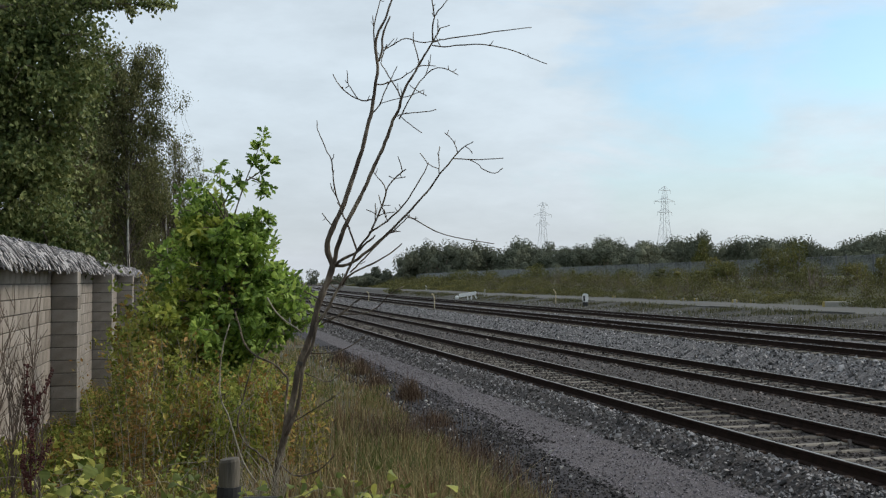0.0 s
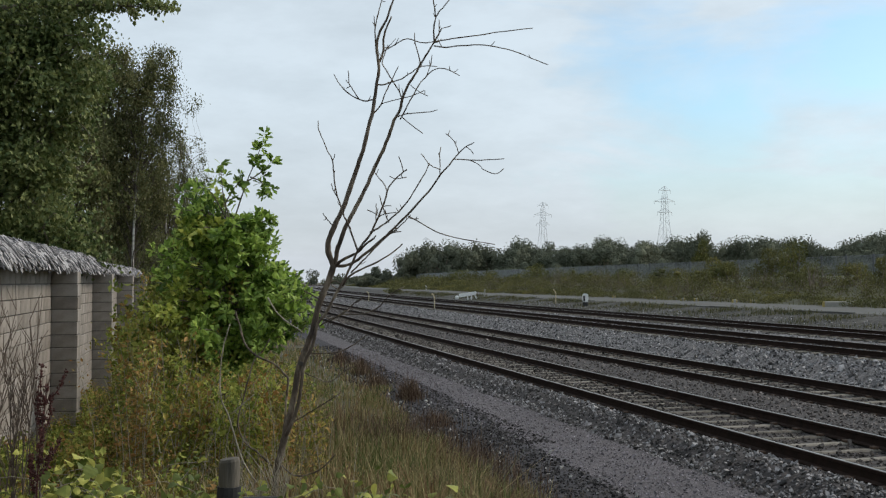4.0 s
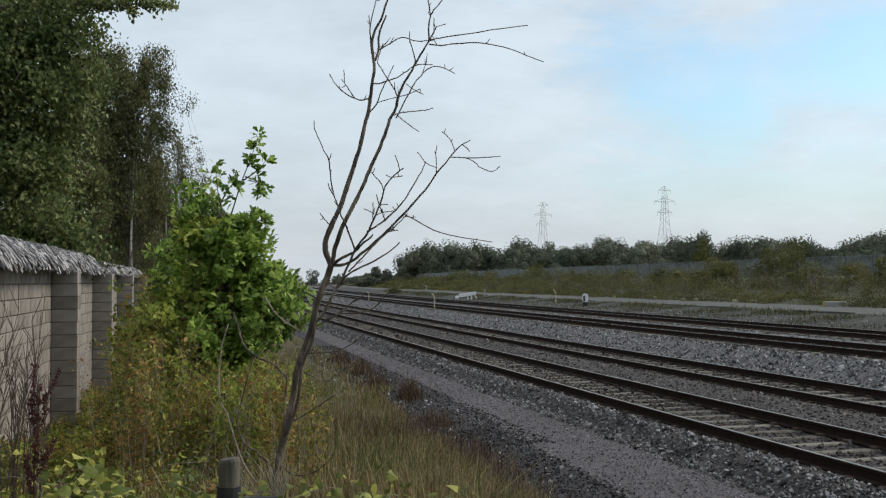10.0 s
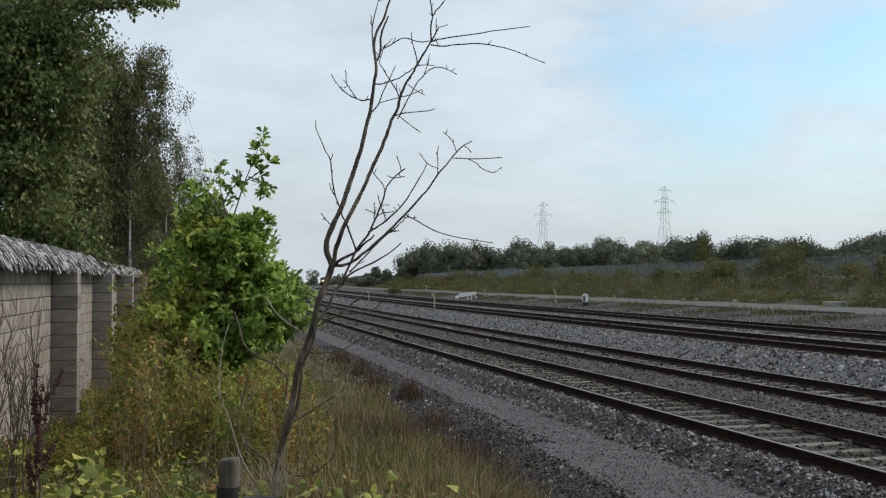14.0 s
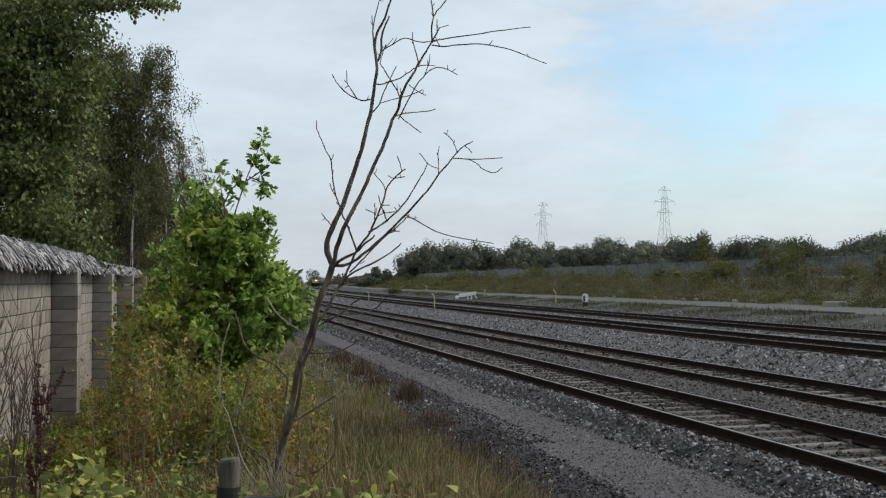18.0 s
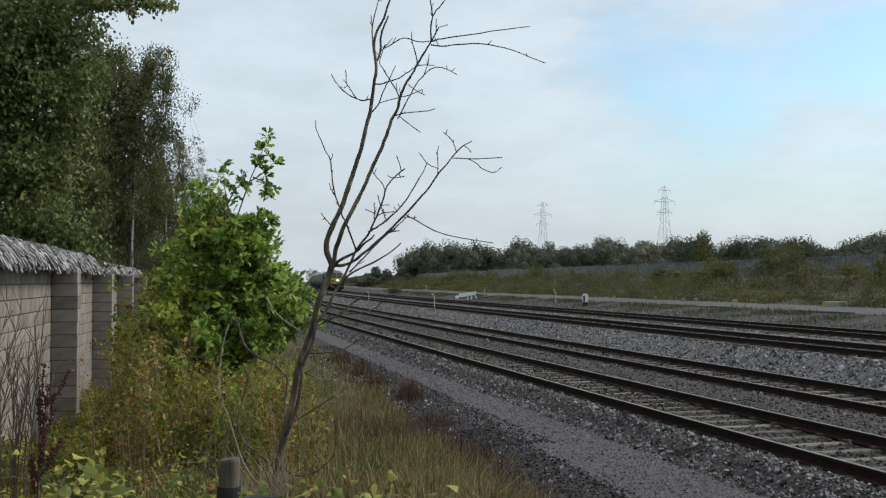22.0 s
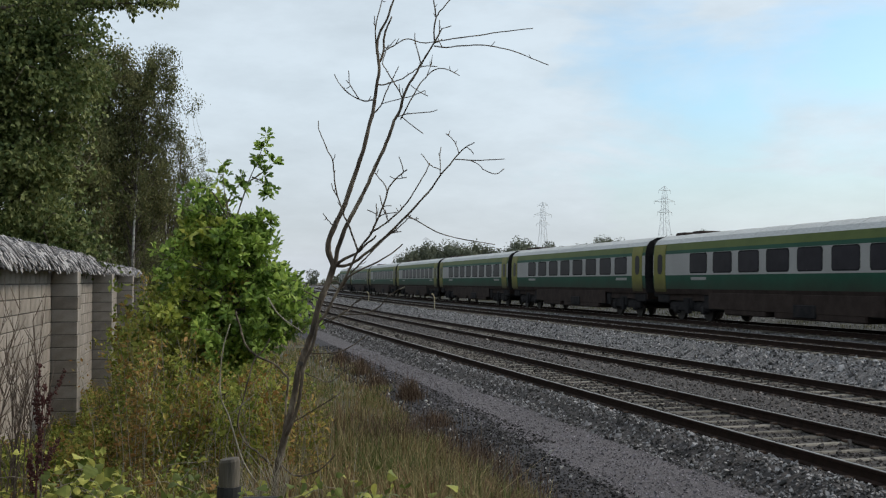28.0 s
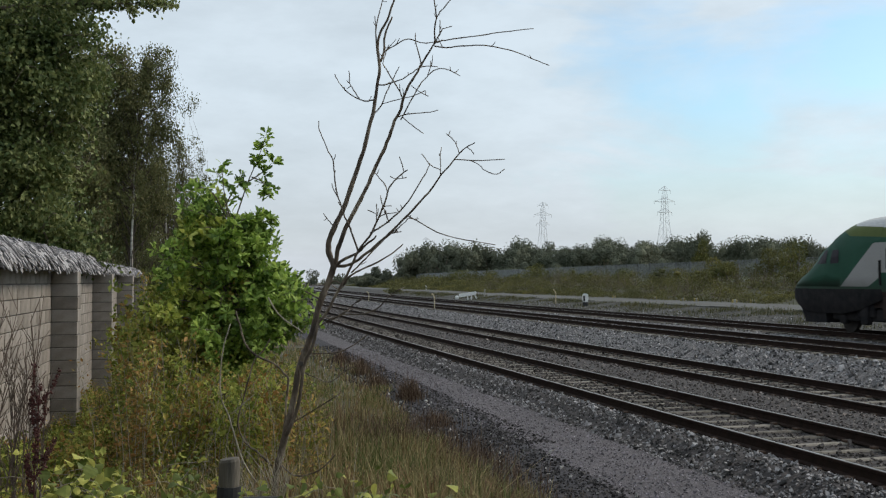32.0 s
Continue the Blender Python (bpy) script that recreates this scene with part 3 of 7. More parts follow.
# ---------------- ground ----------------
def make_ground():
    ds = sorted(set(list(PROFILE[:, 0]) + list(np.arange(-2.0, 4.3, 0.4)) + [-400, -200, -120, -30, -15, -10, -4, 5.0, 5.1, 5.2, 5.3, 5.4, 5.5, 5.6, 5.7, 5.9, 8.3, 12, 17, 22, 29.5, 31, 36, 39, 55, 70, 90, 120, 200, 450, 650]))
    ss = list(np.arange(-60, 0, 6.0)) + list(np.arange(0, 40, 0.8)) + list(np.arange(40, 120, 4.0)) + list(np.arange(120, 600, 20.0)) + list(np.arange(600, 2800, 100.0))
    slot = lambda d, s: 0 if d < min(grass_edge(s), 4.85) else 1 if d < np.interp(s, [12, 16, 23, 35], [5.0, 5.2, 5.6, 5.6]) else 2 if d < 6.6 else 4 if d < 14.0 else 3 if d < 24.3 else 5 if d < 27.9 else 6 if d < 32.9 else 7 if d < 44 else 8
    dd, sg = np.array(ds), np.array(ss)
    D, Sg = np.meshgrid(dd, sg)
    v = at(Sg, D, ground_z(Sg, D)).reshape(-1, 3)
    n = len(dd)
    f, m = [], []
    for i in range(len(sg) - 1):
        for j in range(n - 1):
            a = i * n + j
            f.append((a, a + 1, a + n + 1, a + n))
            m.append(slot((dd[j] + dd[j + 1]) / 2, (sg[i] + sg[i + 1]) / 2))
    f, m = np.array(f), np.array(m)
    mats = [M_SOIL, M_DARK, M_PATH, M_BALLAST, M_BALLAST_OLD, M_VERGE, M_ROAD, M_BANK, M_FIELD]
    for name, slots, label in (("ground", (0, 5, 7, 8), "rough grass verge, bank and pale field"), ("pavement_path", (1, 2), "grey gravel path with a dark edge beside the line"), ("track_bed", (3, 4), "crushed stone ballast bed under four tracks"), ("road", (6,), "pale concrete access road along the line")):
        keep = np.isin(m, slots)
        used, inv = np.unique(f[keep], return_inverse=True)
        so = Soup().add(v[used], inv.reshape(-1, 4))
        so.m = [np.array([slots.index(q) for q in m[keep]])]
        tagged(part(name, so, [mats[q] for q in slots], smooth=True), label, name.split("_")[0], kind="structure")


make_ground()


def loose_stones():
    def strew(name, n, s0, s1, d0, d1, r, mat, label, lift=0.3, power=1.6):
        s = s0 + (s1 - s0) * rng.uniform(0, 1, n) ** power
        d = rng.uniform(d0, d1, n)
        size = r * rng.lognormal(0, 0.3, n)
        p = at(s, d, ground_z(s, d) + size * lift)
        tagged(part(name, Soup().add(*pebbles(p, size)), mat), label, "stones", kind="stuff")
    strew("shoulder_ballast", 11500, 8, 80, 6.45, 7.4, 0.025, M_STONE, "loose grey crushed stone beside the near rail")
    strew("track_ballast", 5500, 9, 40, 7.65, 9.08, 0.023, M_STONE_OIL, "dark oily crushed stone between the near rails", 0.25, 1.4)
    strew("track_ballast", 7000, 18, 130, 7.65, 9.08, 0.03, M_STONE_OIL, "dark oily crushed stone between the near rails, farther along", 0.65, 0.95)
    strew("six_foot_ballast", 12500, 9, 130, 9.3, 11.3, 0.026, M_STONE_BROWN, "crushed stone between the two near tracks", 0.2, 2.0)
    strew("second_track_ballast", 3500, 12, 42, 11.5, 13.0, 0.023, M_STONE_OIL, "dark crushed stone between the rails of the second track", 0.25, 1.4)
    strew("second_track_ballast", 6000, 20, 130, 11.5, 13.0, 0.03, M_STONE_OIL, "dark crushed stone between the rails of the second track, farther along", 0.65, 0.95)
    strew("bank_ballast", 22000, 16, 140, 13.2, 16.0, 0.034, M_STONE_PALE, "clean pale ballast on the slope to the far tracks", 0.4, 1.9)
    strew("far_ballast", 12000, 20, 90, 18.0, 26.8, 0.034, M_STONE_PALE, "pale ballast round the far tracks", 0.25, 1.3)
    strew("spent_ballast", 5500, 16, 42, 4.0, 5.6, 0.021, M_STONE_DARK, "dark spent ballast along the edge of the path", 0.2, 1.2)
    strew("spent_ballast", 7500, 7, 18, 3.4, 5.15, 0.018, M_STONE_DARK, "dark spent ballast along the edge of the grass", 0.2, 1.3)
    strew("path_grit", 12000, 8, 40, 5.1, 6.6, 0.0125, M_GRIT, "fine grit on the trackside path", 0.2)
    strew("pale_stones", 350, 8, 40, 3.3, 5.2, 0.026, M_PALE, "scattered whitish stones in the grass edge", 0.5)


loose_stones()


# ---------------- tracks ----------------
RAIL = [(-0.065, -0.165), (0.065, -0.165), (0.065, -0.152), (0.012, -0.128), (0.010, -0.045), (0.035, -0.034), (0.036, -0.006), (0.028, -0.0015), (-0.028, -0.0015), (-0.036, -0.006), (-0.035, -0.034), (-0.010, -0.045), (-0.012, -0.128), (-0.065, -0.152)]


def make_track(d, z, label, singles, spacing=0.65):
    track = empty("railway_track")
    tagged(track, label, "railway track", group="tracks of the line")
    ss = np.concatenate([np.arange(-40, 120, 4.0), np.arange(120, 500, 15.0), np.arange(500, 1500, 40.0)])
    for e in (-1, 1):
        rings = []
        for s in ss:
            rings.append([at(s, d + e * GAUGE / 2 + q, z + h) for q, h in RAIL])
        rail = part("rail", Soup().add(*loft(rings)), M_RUST, track, "rusty brown steel rail")
        head = Soup()
        rings = [[at(s, d + e * GAUGE / 2 + q, z + h) for q, h in ((-0.024, -0.008), (0.024, -0.008), (0.021, 0.0015), (-0.021, 0.0015))] for s in ss]
        head.add(*loft(rings))
        part("running_surface", head, M_HEAD, rail, "worn steel top of the rail")
    # sleepers: concrete, waisted in the middle
    rings = []
    for y, w, h in ((-1.3, 0.07, 0.0), (-1.27, 0.085, 0.0), (-0.55, 0.088, 0.0), (-0.3, 0.078, -0.006), (0.3, 0.078, -0.006), (0.55, 0.088, 0.0), (1.27, 0.085, 0.0), (1.3, 0.07, 0.0)):
        rings.append([(y, -w - 0.02, -0.16), (y, w + 0.02, -0.16), (y, w, h - 0.02), (y, w - 0.02, h), (y, -w + 0.02, h), (y, -w, h - 0.02)])
    so = Soup().add(*loft(rings))
    for e in (-1, 1):
        for q in (-0.115, 0.115):
            so.add(*box(e * GAUGE / 2 + q - 0.04, e * GAUGE / 2 + q + 0.04, -0.06, 0.06, -0.01, 0.035, 0.01), 1)
    sleeper_mesh = so.mesh("sleeper", [M_SLEEPER, M_CLIP])
    first, last = singles
    s = -20.0
    rest = Soup()
    while s < 330:
        m = Matrix.Translation(Vector(at(s, d, z - 0.163))) @ Matrix.Rotation(heading(s) + rng.normal(0, 0.006), 4, "Z")
        if first < s < last:
            ob = new("sleeper", sleeper_mesh)
            ob.parent, ob.matrix_basis = track, m
        else:
            M = np.array(m)
            for ring_v, ring_f in (box(-1.3, 1.3, -0.085, 0.085, -0.16, 0.0),):
                rest.add(ring_v @ M[:3, :3].T + M[:3, 3], ring_f)
        s += spacing
    tagged(part("distant_sleeper_run", rest, M_SLEEPER, track), kind="stuff")
    return track


make_track(D_T1, 0.0, "railway track with rusty rails on dirty concrete sleepers, beside the path", (6, 120))
make_track(D_T2, 0.0, "railway track with rusty rails on concrete sleepers in ballast", (8, 120))
make_track(D_T3, Z_FAR, "railway track with rusty rails on raised pale ballast", (14, 90))
make_track(D_T4, Z_FAR, "railway track with rusty rails, beside the concrete road", (16, 90))


# ---------------- block wall ----------------
WALL_DIR = math.atan2(0.203, 0.979)
WALL = Matrix.Translation((-6.90, 19.5, 0)) @ Matrix.Rotation(WALL_DIR, 4, "Z")     # y along the wall, x towards the tracks
WALL_TOP, COURSE, BLOCK = 2.26, 0.225, 0.45
PIERS = [-14.4, -8.4, 0.0, 6.8, 13.6, 20.4]


def make_wall():
    core = Soup().add(*box(-0.215, -0.02, -24, 21, -0.9, WALL_TOP - 0.01))
    for y in PIERS:
        core.add(*box(-0.1, 0.438, y + 0.012, y + 0.428, -0.9, WALL_TOP - 0.01))
    wall = part("wall_boundary", core, M_MORTAR)
    wall.matrix_basis = WALL
    tagged(wall, "tall weathered grey concrete block wall with square piers", "wall", kind="structure")
    full = Soup().add(*box(-0.2, 0.0, 0.007, BLOCK - 0.007, 0.007, COURSE - 0.007, 0.007)).mesh("block", M_BLOCK)
    pier = Soup().add(*box(0.0, 0.45, 0.0, 0.44, 0.006, COURSE - 0.006, 0.008)).mesh("pier_block", M_BLOCK)
    rest = Soup()
    rows = int((WALL_TOP + 0.9) / COURSE)
    for r in range(rows):
        z = WALL_TOP - (r + 1) * COURSE
        for k in range(-52, 46):
            y = k * BLOCK + (r % 2) * BLOCK / 2
            if -5.6 < y < 5.0 and z > -0.8:
                ob = new("block", full)
                ob.parent, ob.matrix_basis = wall, pose(rng.normal(0, 0.0015), y, z)
            else:
                v, f = box(-0.2, rng.normal(0, 0.0015), 0.006, BLOCK - 0.006, 0.006, COURSE - 0.006, 0.008)
                rest.add(v + np.array([0, y, z]), f)
        for p in PIERS:
            if -1 < p < 15:
                ob = new("pier_block", pier)
                ob.parent, ob.matrix_basis = wall, pose(rng.normal(0, 0.003), p + rng.normal(0, 0.002), z)
            else:
                v, f = box(0.0, 0.45, 0.0, 0.44, 0.006, COURSE - 0.006, 0.008)
                rest.add(v + np.array([0, p, z]), f)
    ob = part("far_blocks", rest, M_BLOCK, wall)
    tagged(ob, kind="stuff")

    def cap(y0, y1, high, wide, n, label):
        body, fl = Soup(), Soup()
        rings = []
        for y in np.linspace(y0, y1, 24):
            e = min(1.0, (y1 - y) / 1.6 + 0.12)
            hh = high * math.sqrt(min(1, e)) + 0.02 * math.sin(y * 5)
            rings.append([(-0.1 + wide * math.cos(a), y, WALL_TOP - 0.005 + max(0, math.sin(a)) * hh) for a in np.linspace(-0.12, math.pi + 0.12, 10)])
        body.add(*loft(rings))
        v, f = [], []
        for i in range(n):
            y = rng.uniform(y0, y1)
            e = math.sqrt(min(1.0, (y1 - y) / 1.6 + 0.12))
            a = rng.uniform(-0.05, 2.0)
            c = np.array([-0.1 + wide * 1.02 * math.cos(a), y, WALL_TOP + 0.05 + max(-0.02, math.sin(a)) * high * e])
            down = np.array([math.sin(a) * 0.5 + 0.25, rng.normal(0.25, 0.35), -0.5 - math.cos(a) * 0.6])
            down /= np.linalg.norm(down)
            nrm = np.array([math.cos(a), rng.normal(0, 0.2), math.sin(a) + 0.15])
            side = np.cross(down, nrm)
            side /= np.linalg.norm(side)
            L, w = rng.uniform(0.10, 0.26), rng.uniform(0.022, 0.062)
            lift = nrm / np.linalg.norm(nrm) * rng.uniform(0.01, 0.06)
            p0, p1 = c - down * L * 0.5, c + down * L * 0.5 + lift
            th = nrm / np.linalg.norm(nrm) * 0.008
            q = [p0 - side * w, p0 + side * w, p1 + side * w * 0.6, p1 - side * w * 0.6]
            v += [x - th for x in q] + [x + th for x in q]
            f += [list(row + 8 * i) for row in BOXF]
        fl.add(v, f)
        thing = part("wall_capping", body, M_FLAKE)
        thing.matrix_basis = WALL
        tagged(thing, label, "wall capping")
        o = part("flake_layer", fl, M_FLAKE, thing)
        tagged(o, kind="stuff")
    cap(-24, 6.9, 0.33, 0.42, 3600, "thick rounded capping of weathered grey flakes on the wall")
    cap(7.0, 21, 0.2, 0.36, 1100, "lower grey flaked capping on the farther wall")


make_wall()


# ---------------- far side of the line ----------------
def make_far_side():
    # weld-mesh fence along the top of the bank
    fence = empty("mesh_fence")
    tagged(fence, "tall grey weld mesh security fence on concrete posts along the field", "fence")
    postm = Soup().add(*box(-0.055, 0.055, -0.055, 0.055, -0.2, 1.97, 0.015))
    pm = postm.mesh("post", M_GALV)
    s = 30.0
    prev = None
    while s < 420:
        p = at(s, 44.0, ground_z(s, 44.0))
        ob = new("post", pm)
        ob.parent, ob.matrix_basis = fence, Matrix.Translation(Vector(p)) @ Matrix.Rotation(heading(s), 4, "Z")
        if prev is not None:
            a, c = np.array(prev), np.array(p)
            q = Soup()
            n = 48 if s < 240 else 24
            for k in range(n):
                o = a + (c - a) * (k + 0.5) / n
                v, f = box(-0.0055, 0.0055, -0.005, 0.005, 0.05, 1.9)
                q.add(v + o, f)
            for h in (0.1, 0.7, 1.3, 1.88):
                q.add(*tube([a + (0, 0, h), c + (0, 0, h)], 0.008, 4))
            part("mesh_panel", q, M_WIRE, fence)
        prev = p
        s += 3.2
    # yellow cable marker posts with bent tops
    def marker(name, s, d, h, label):
        z = float(ground_z(s, d))
        so = Soup().add(*tube(bend([(0, 0, -0.1), (0, 0, h * 0.55), (0.0, 0, h * 0.78), (-0.13, 0, h)], 3), 0.036, 8))
        ob = part(name, so, M_YELLOWPOST, smooth=True)
        ob.matrix_basis = Matrix.Translation(Vector(at(s, d, z)) + Vector((0.25, 0, 0)))
        part("cap", Soup().add(*box(-0.2, -0.09, -0.055, 0.055, h - 0.05, h + 0.04, 0.012)), M_YELLOWPOST, ob)
        tagged(ob, label, "marker post", group="yellow marker posts")
    marker("marker_post", 72.8, 15.75, 1.05, "faded yellow marker post with a bent top on the ballast")
    marker("marker_post", 104.6, 15.75, 0.9, "faded yellow marker post with a bent top, farther along the line")
    marker("marker_post", 79.2, 26.3, 1.1, "faded yellow marker post with a bent top by the road")
    # ground signal: white hooded head on a black foot
    sig = empty("ground_signal", Matrix.Translation(Vector(at(72.1, 26.4, float(ground_z(72.1, 26.4))))))
    tagged(sig, "small white ground signal on a black foot beside the far track", "signal")
    part("foot", Soup().add(*box(-0.17, 0.17, -0.15, 0.15, -0.1, 0.3, 0.03)), M_BLACK, sig, "black foot")
    ring = []
    for y in (-0.16, 0.1, 0.16):
        k = 1.0 if y < 0.12 else 0.8
        ring.append([(np.sign(math.cos(a)) * abs(math.cos(a)) ** 0.6 * 0.2 * k, y, 0.58 + 0.3 * k * np.sign(math.sin(a)) * abs(math.sin(a)) ** 0.7) for a in np.linspace(0, 2 * math.pi, 16, endpoint=False)])
    part("head", Soup().add(*loft(ring)), M_WHITE, sig, "rounded white hood")
    part("lens_panel", Soup().add(*box(-0.15, -0.03, -0.185, -0.158, 0.36, 0.72, 0.01)), M_BLACK, sig, "dark signal face")
    # white trestle lying on the verge
    tr_ = empty("white_trestle", Matrix.Translation(Vector(at(105.0, 26.5, float(ground_z(105, 26.5)))) - Vector((0.45, 0, 0))) @ Matrix.Rotation(0.12, 4, "Z") @ Matrix.Diagonal((0.76, 0.8, 0.85, 1)))
    tagged(tr_, "white painted trestle barrier lying on the verge", "barrier")
    part("beam", Soup().add(*loft([[(x, -0.2, z0), (x, 0.2, z0), (x, 0.2, z1), (x, -0.2, z1)] for x, z0, z1 in ((-1.5, 0.22, 0.52), (-1.42, 0.16, 0.56), (-0.2, 0.34, 0.72), (0.62, 0.46, 0.84), (0.7, 0.5, 0.78))])), M_WHITE, tr_, "long tilted white beam")
    for x0, x1 in ((-0.42, -0.36), (0.1, 0.06), (0.52, 0.8)):
        part("leg", Soup().add(*loft([[(x + (x1 - x0) * u - 0.07, -0.2, z), (x + (x1 - x0) * u + 0.07, -0.2, z), (x + (x1 - x0) * u + 0.07, 0.2, z), (x + (x1 - x0) * u - 0.07, 0.2, z)] for x, u, z in ((x0, 0, 0.5), (x0, 1, -0.1))])), M_WHITE, tr_)
    part("end_block", Soup().add(*box(-2.0, -1.55, -0.2, 0.2, -0.05, 0.36, 0.1)), M_WHITE, tr_, "low white end block")
    # a white marker on the bank, farther along
    so = Soup().add(*box(-0.16, 0.16, -0.06, 0.06, -0.2, 0.7, 0.03))
    ob = part("white_marker", so, M_WHITE)
    ob.matrix_basis = Matrix.Translation(Vector(at(170, 33.0, float(ground_z(170, 33.0)))))
    part("stripe", Soup().add(*box(-0.164, 0.164, -0.064, 0.064, 0.2, 0.38)), M_BLACK, ob, "black stripe")
    tagged(ob, "small white marker board at the foot of the bank", "marker")

    # short grey concrete post beside the trestle
    ob = part("concrete_post", Soup().add(*box(-0.07, 0.07, -0.07, 0.07, -0.2, 0.8, 0.02)), M_KERB)
    ob.matrix_basis = Matrix.Translation(Vector(at(104.5, 27.3, float(ground_z(104.5, 27.3))))) @ Matrix.Rotation(0.03, 4, "Y")
    tagged(ob, "short weathered grey concrete post on the verge", "post")

    # kerb pieces with yellow ends
    def kerb(s, d, length, label, high=0.2):
        ob = part("kerb_stone", Soup().add(*box(-length / 2, length / 2, -0.11, 0.11, -0.1, high, 0.04)), M_KERB)
        ob.matrix_basis = Matrix.Translation(Vector(at(s, d, float(ground_z(s, d)))))
        for e in (-1, 1):
            part("painted_end", Soup().add(*box(e * length / 2 - 0.1, e * length / 2 + 0.005, -0.115, 0.115, -0.1, high + 0.005, 0.04) if e > 0 else box(-length / 2 - 0.005, -length / 2 + 0.1, -0.115, 0.115, -0.1, high + 0.005, 0.04)), M_KERBY, ob, "worn yellow end")
        tagged(ob, label, "kerb", group="kerb pieces along the road")
    kerb(50.9, 32.55, 1.62, "long pale concrete kerb block with worn yellow ends", 0.27)
    for s, d in ((62.0, 32.4), (60.6, 32.9), (69.3, 32.3), (67.2, 32.3), (74.5, 32.5), (83.0, 32.6)):
        kerb(s, d, rng.uniform(0.24, 0.36), "short pale kerb block with worn yellow ends")
    # low concrete edge along the near side of the road, in slabs
    edge = empty("road_edging")
    tagged(edge, "low broken concrete edging along the near side of the road", "edging")
    s = 34.0
    while s < 150:
        L = rng.uniform(1.6, 3.2)
        if rng.uniform() < 0.4:
            z = float(ground_z(s, 27.95))
            ob = part("slab", Soup().add(*box(-0.12, 0.12, -L / 2, L / 2, -0.15, rng.uniform(0.02, 0.06), 0.015)), M_ROAD, edge)
            ob.matrix_basis = Matrix.Translation(Vector(at(s, 27.95, z))) @ Matrix.Rotation(heading(s), 4, "Z")
        s += L + 0.25
    # pylons
    def pylon(x, y, base, high, turn, label):
        k = high / 42.0
        p = empty("pylon", pose(x, y, base, 0, 0, turn))
        tagged(p, label, "pylon", group="pylons")
        for ex in (-1, 1):
            for ey in (-1, 1):
                pts = [(ex * 4.2 * k, ey * 4.2 * k, 0), (ex * 1.6 * k, ey * 1.6 * k, 24 * k), (ex * 0.9 * k, ey * 0.9 * k, 38 * k), (0, 0, 42 * k)]
                part("leg", Soup().add(*tube(pts, [0.11, 0.10, 0.08, 0.06], 4)), M_PYLON, p)
        br = Soup()
        zs = [0, 6, 11, 15.5, 19.5, 23, 26, 29, 32, 35, 38]
        wd = lambda z: np.interp(z, [0, 24, 38], [4.2, 1.6, 0.9])
        for z0, z1 in zip(zs, zs[1:]):
            for ax in (0, 1):
                for e in (-1, 1):
                    for sg in (-1, 1):
                        a, b_ = wd(z0) * k, wd(z1) * k
                        q0, q1 = (sg * a, e * a, z0 * k), (-sg * b_, e * b_, z1 * k)
                        if ax:
                            q0, q1 = (q0[1], q0[0], q0[2]), (q1[1], q1[0], q1[2])
                        br.add(*tube([q0, q1], 0.032, 4))
        part("bracing", br, M_PYLON, p)
        for z, w in ((29.3, 3.9), (34.4, 5.6), (39.8, 3.2)):
            arm = Soup()
            for sg in (-1, 1):
                for ey in (-1, 1):
                    arm.add(*tube([(0, ey * 1.1 * k, z * k), (sg * w * k, 0, z * k + 0.2)], 0.065, 4))
                    arm.add(*tube([(0, ey * 0.9 * k, (z + 2.0) * k), (sg * w * k, 0, z * k + 0.2)], 0.055, 4))
                arm.add(*tube([(sg * w * k, 0, z * k), (sg * w * k, 0, (z - 1.3) * k)], 0.08, 4))
            part("crossarm", arm, M_PYLON, p)
    pylon(96.3, 480, 5.0, 38.6, 20, "tall grey lattice electricity pylon beyond the trees")
    pylon(-13.8, 900, 4.0, 34.0, 20, "faint lattice pylon on the horizon")
    pylon(51.5, 570, 5.0, 38.2, 20, "tall grey lattice electricity pylon farther away")


make_far_side()

# ---------------- the train ----------------
PITCH = 23.4                                      # length of a coach over its couplings
SPEED, T_ZERO = 38.087, 32.928                    # metres a second; when the tail would pass s = 0


def shell(stations, mats, bands):
    """Skin of a vehicle: stations are (x, list of (y, z) from the near sill over the roof to the far sill); bands give the slot of each strip."""
    so = Soup()
    n = len(stations[0][1])
    rings = [[(x, y, z) for y, z in sec] for x, sec in stations]
    v, f = loft(rings, caps=False, closed=False)
    m = np.array([bands[j] for i in range(len(rings) - 1) for j in range(n - 1)])
    so.add(v, f)
    so.m = [m]
    for ring, flip in ((rings[0], False), (rings[-1], True)):
        q = []
        for j in range(n // 2 - 1):
            face = (j, n - 1 - j, n - 2 - j, j + 1)
            q.append(face[::-1] if flip else face)
        so.add(ring, q, mats[1])
    return so


# half section of a coach, sill to crown: (half width, height)
HALF = [(1.30, 1.12), (1.37, 1.34), (1.40, 1.93), (1.385, 2.85), (1.365, 3.0), (1.30, 3.30), (1.17, 3.50), (0.80, 3.68), (0.0, 3.76)]
SECTION = [(-y, z) for y, z in HALF] + [(y, z) for y, z in HALF[-2::-1]]
# slots: 0 dirt, 1 green, 2 grey, 3 lime, 4 roof
BANDS = [0, 1, 2, 1, 3, 4, 4, 4]
BANDS = BANDS + BANDS[::-1]
LIVERY = [M_TDIRT, M_TGREEN, M_TGREY, M_TLIME, M_TROOF, M_TBLACK]


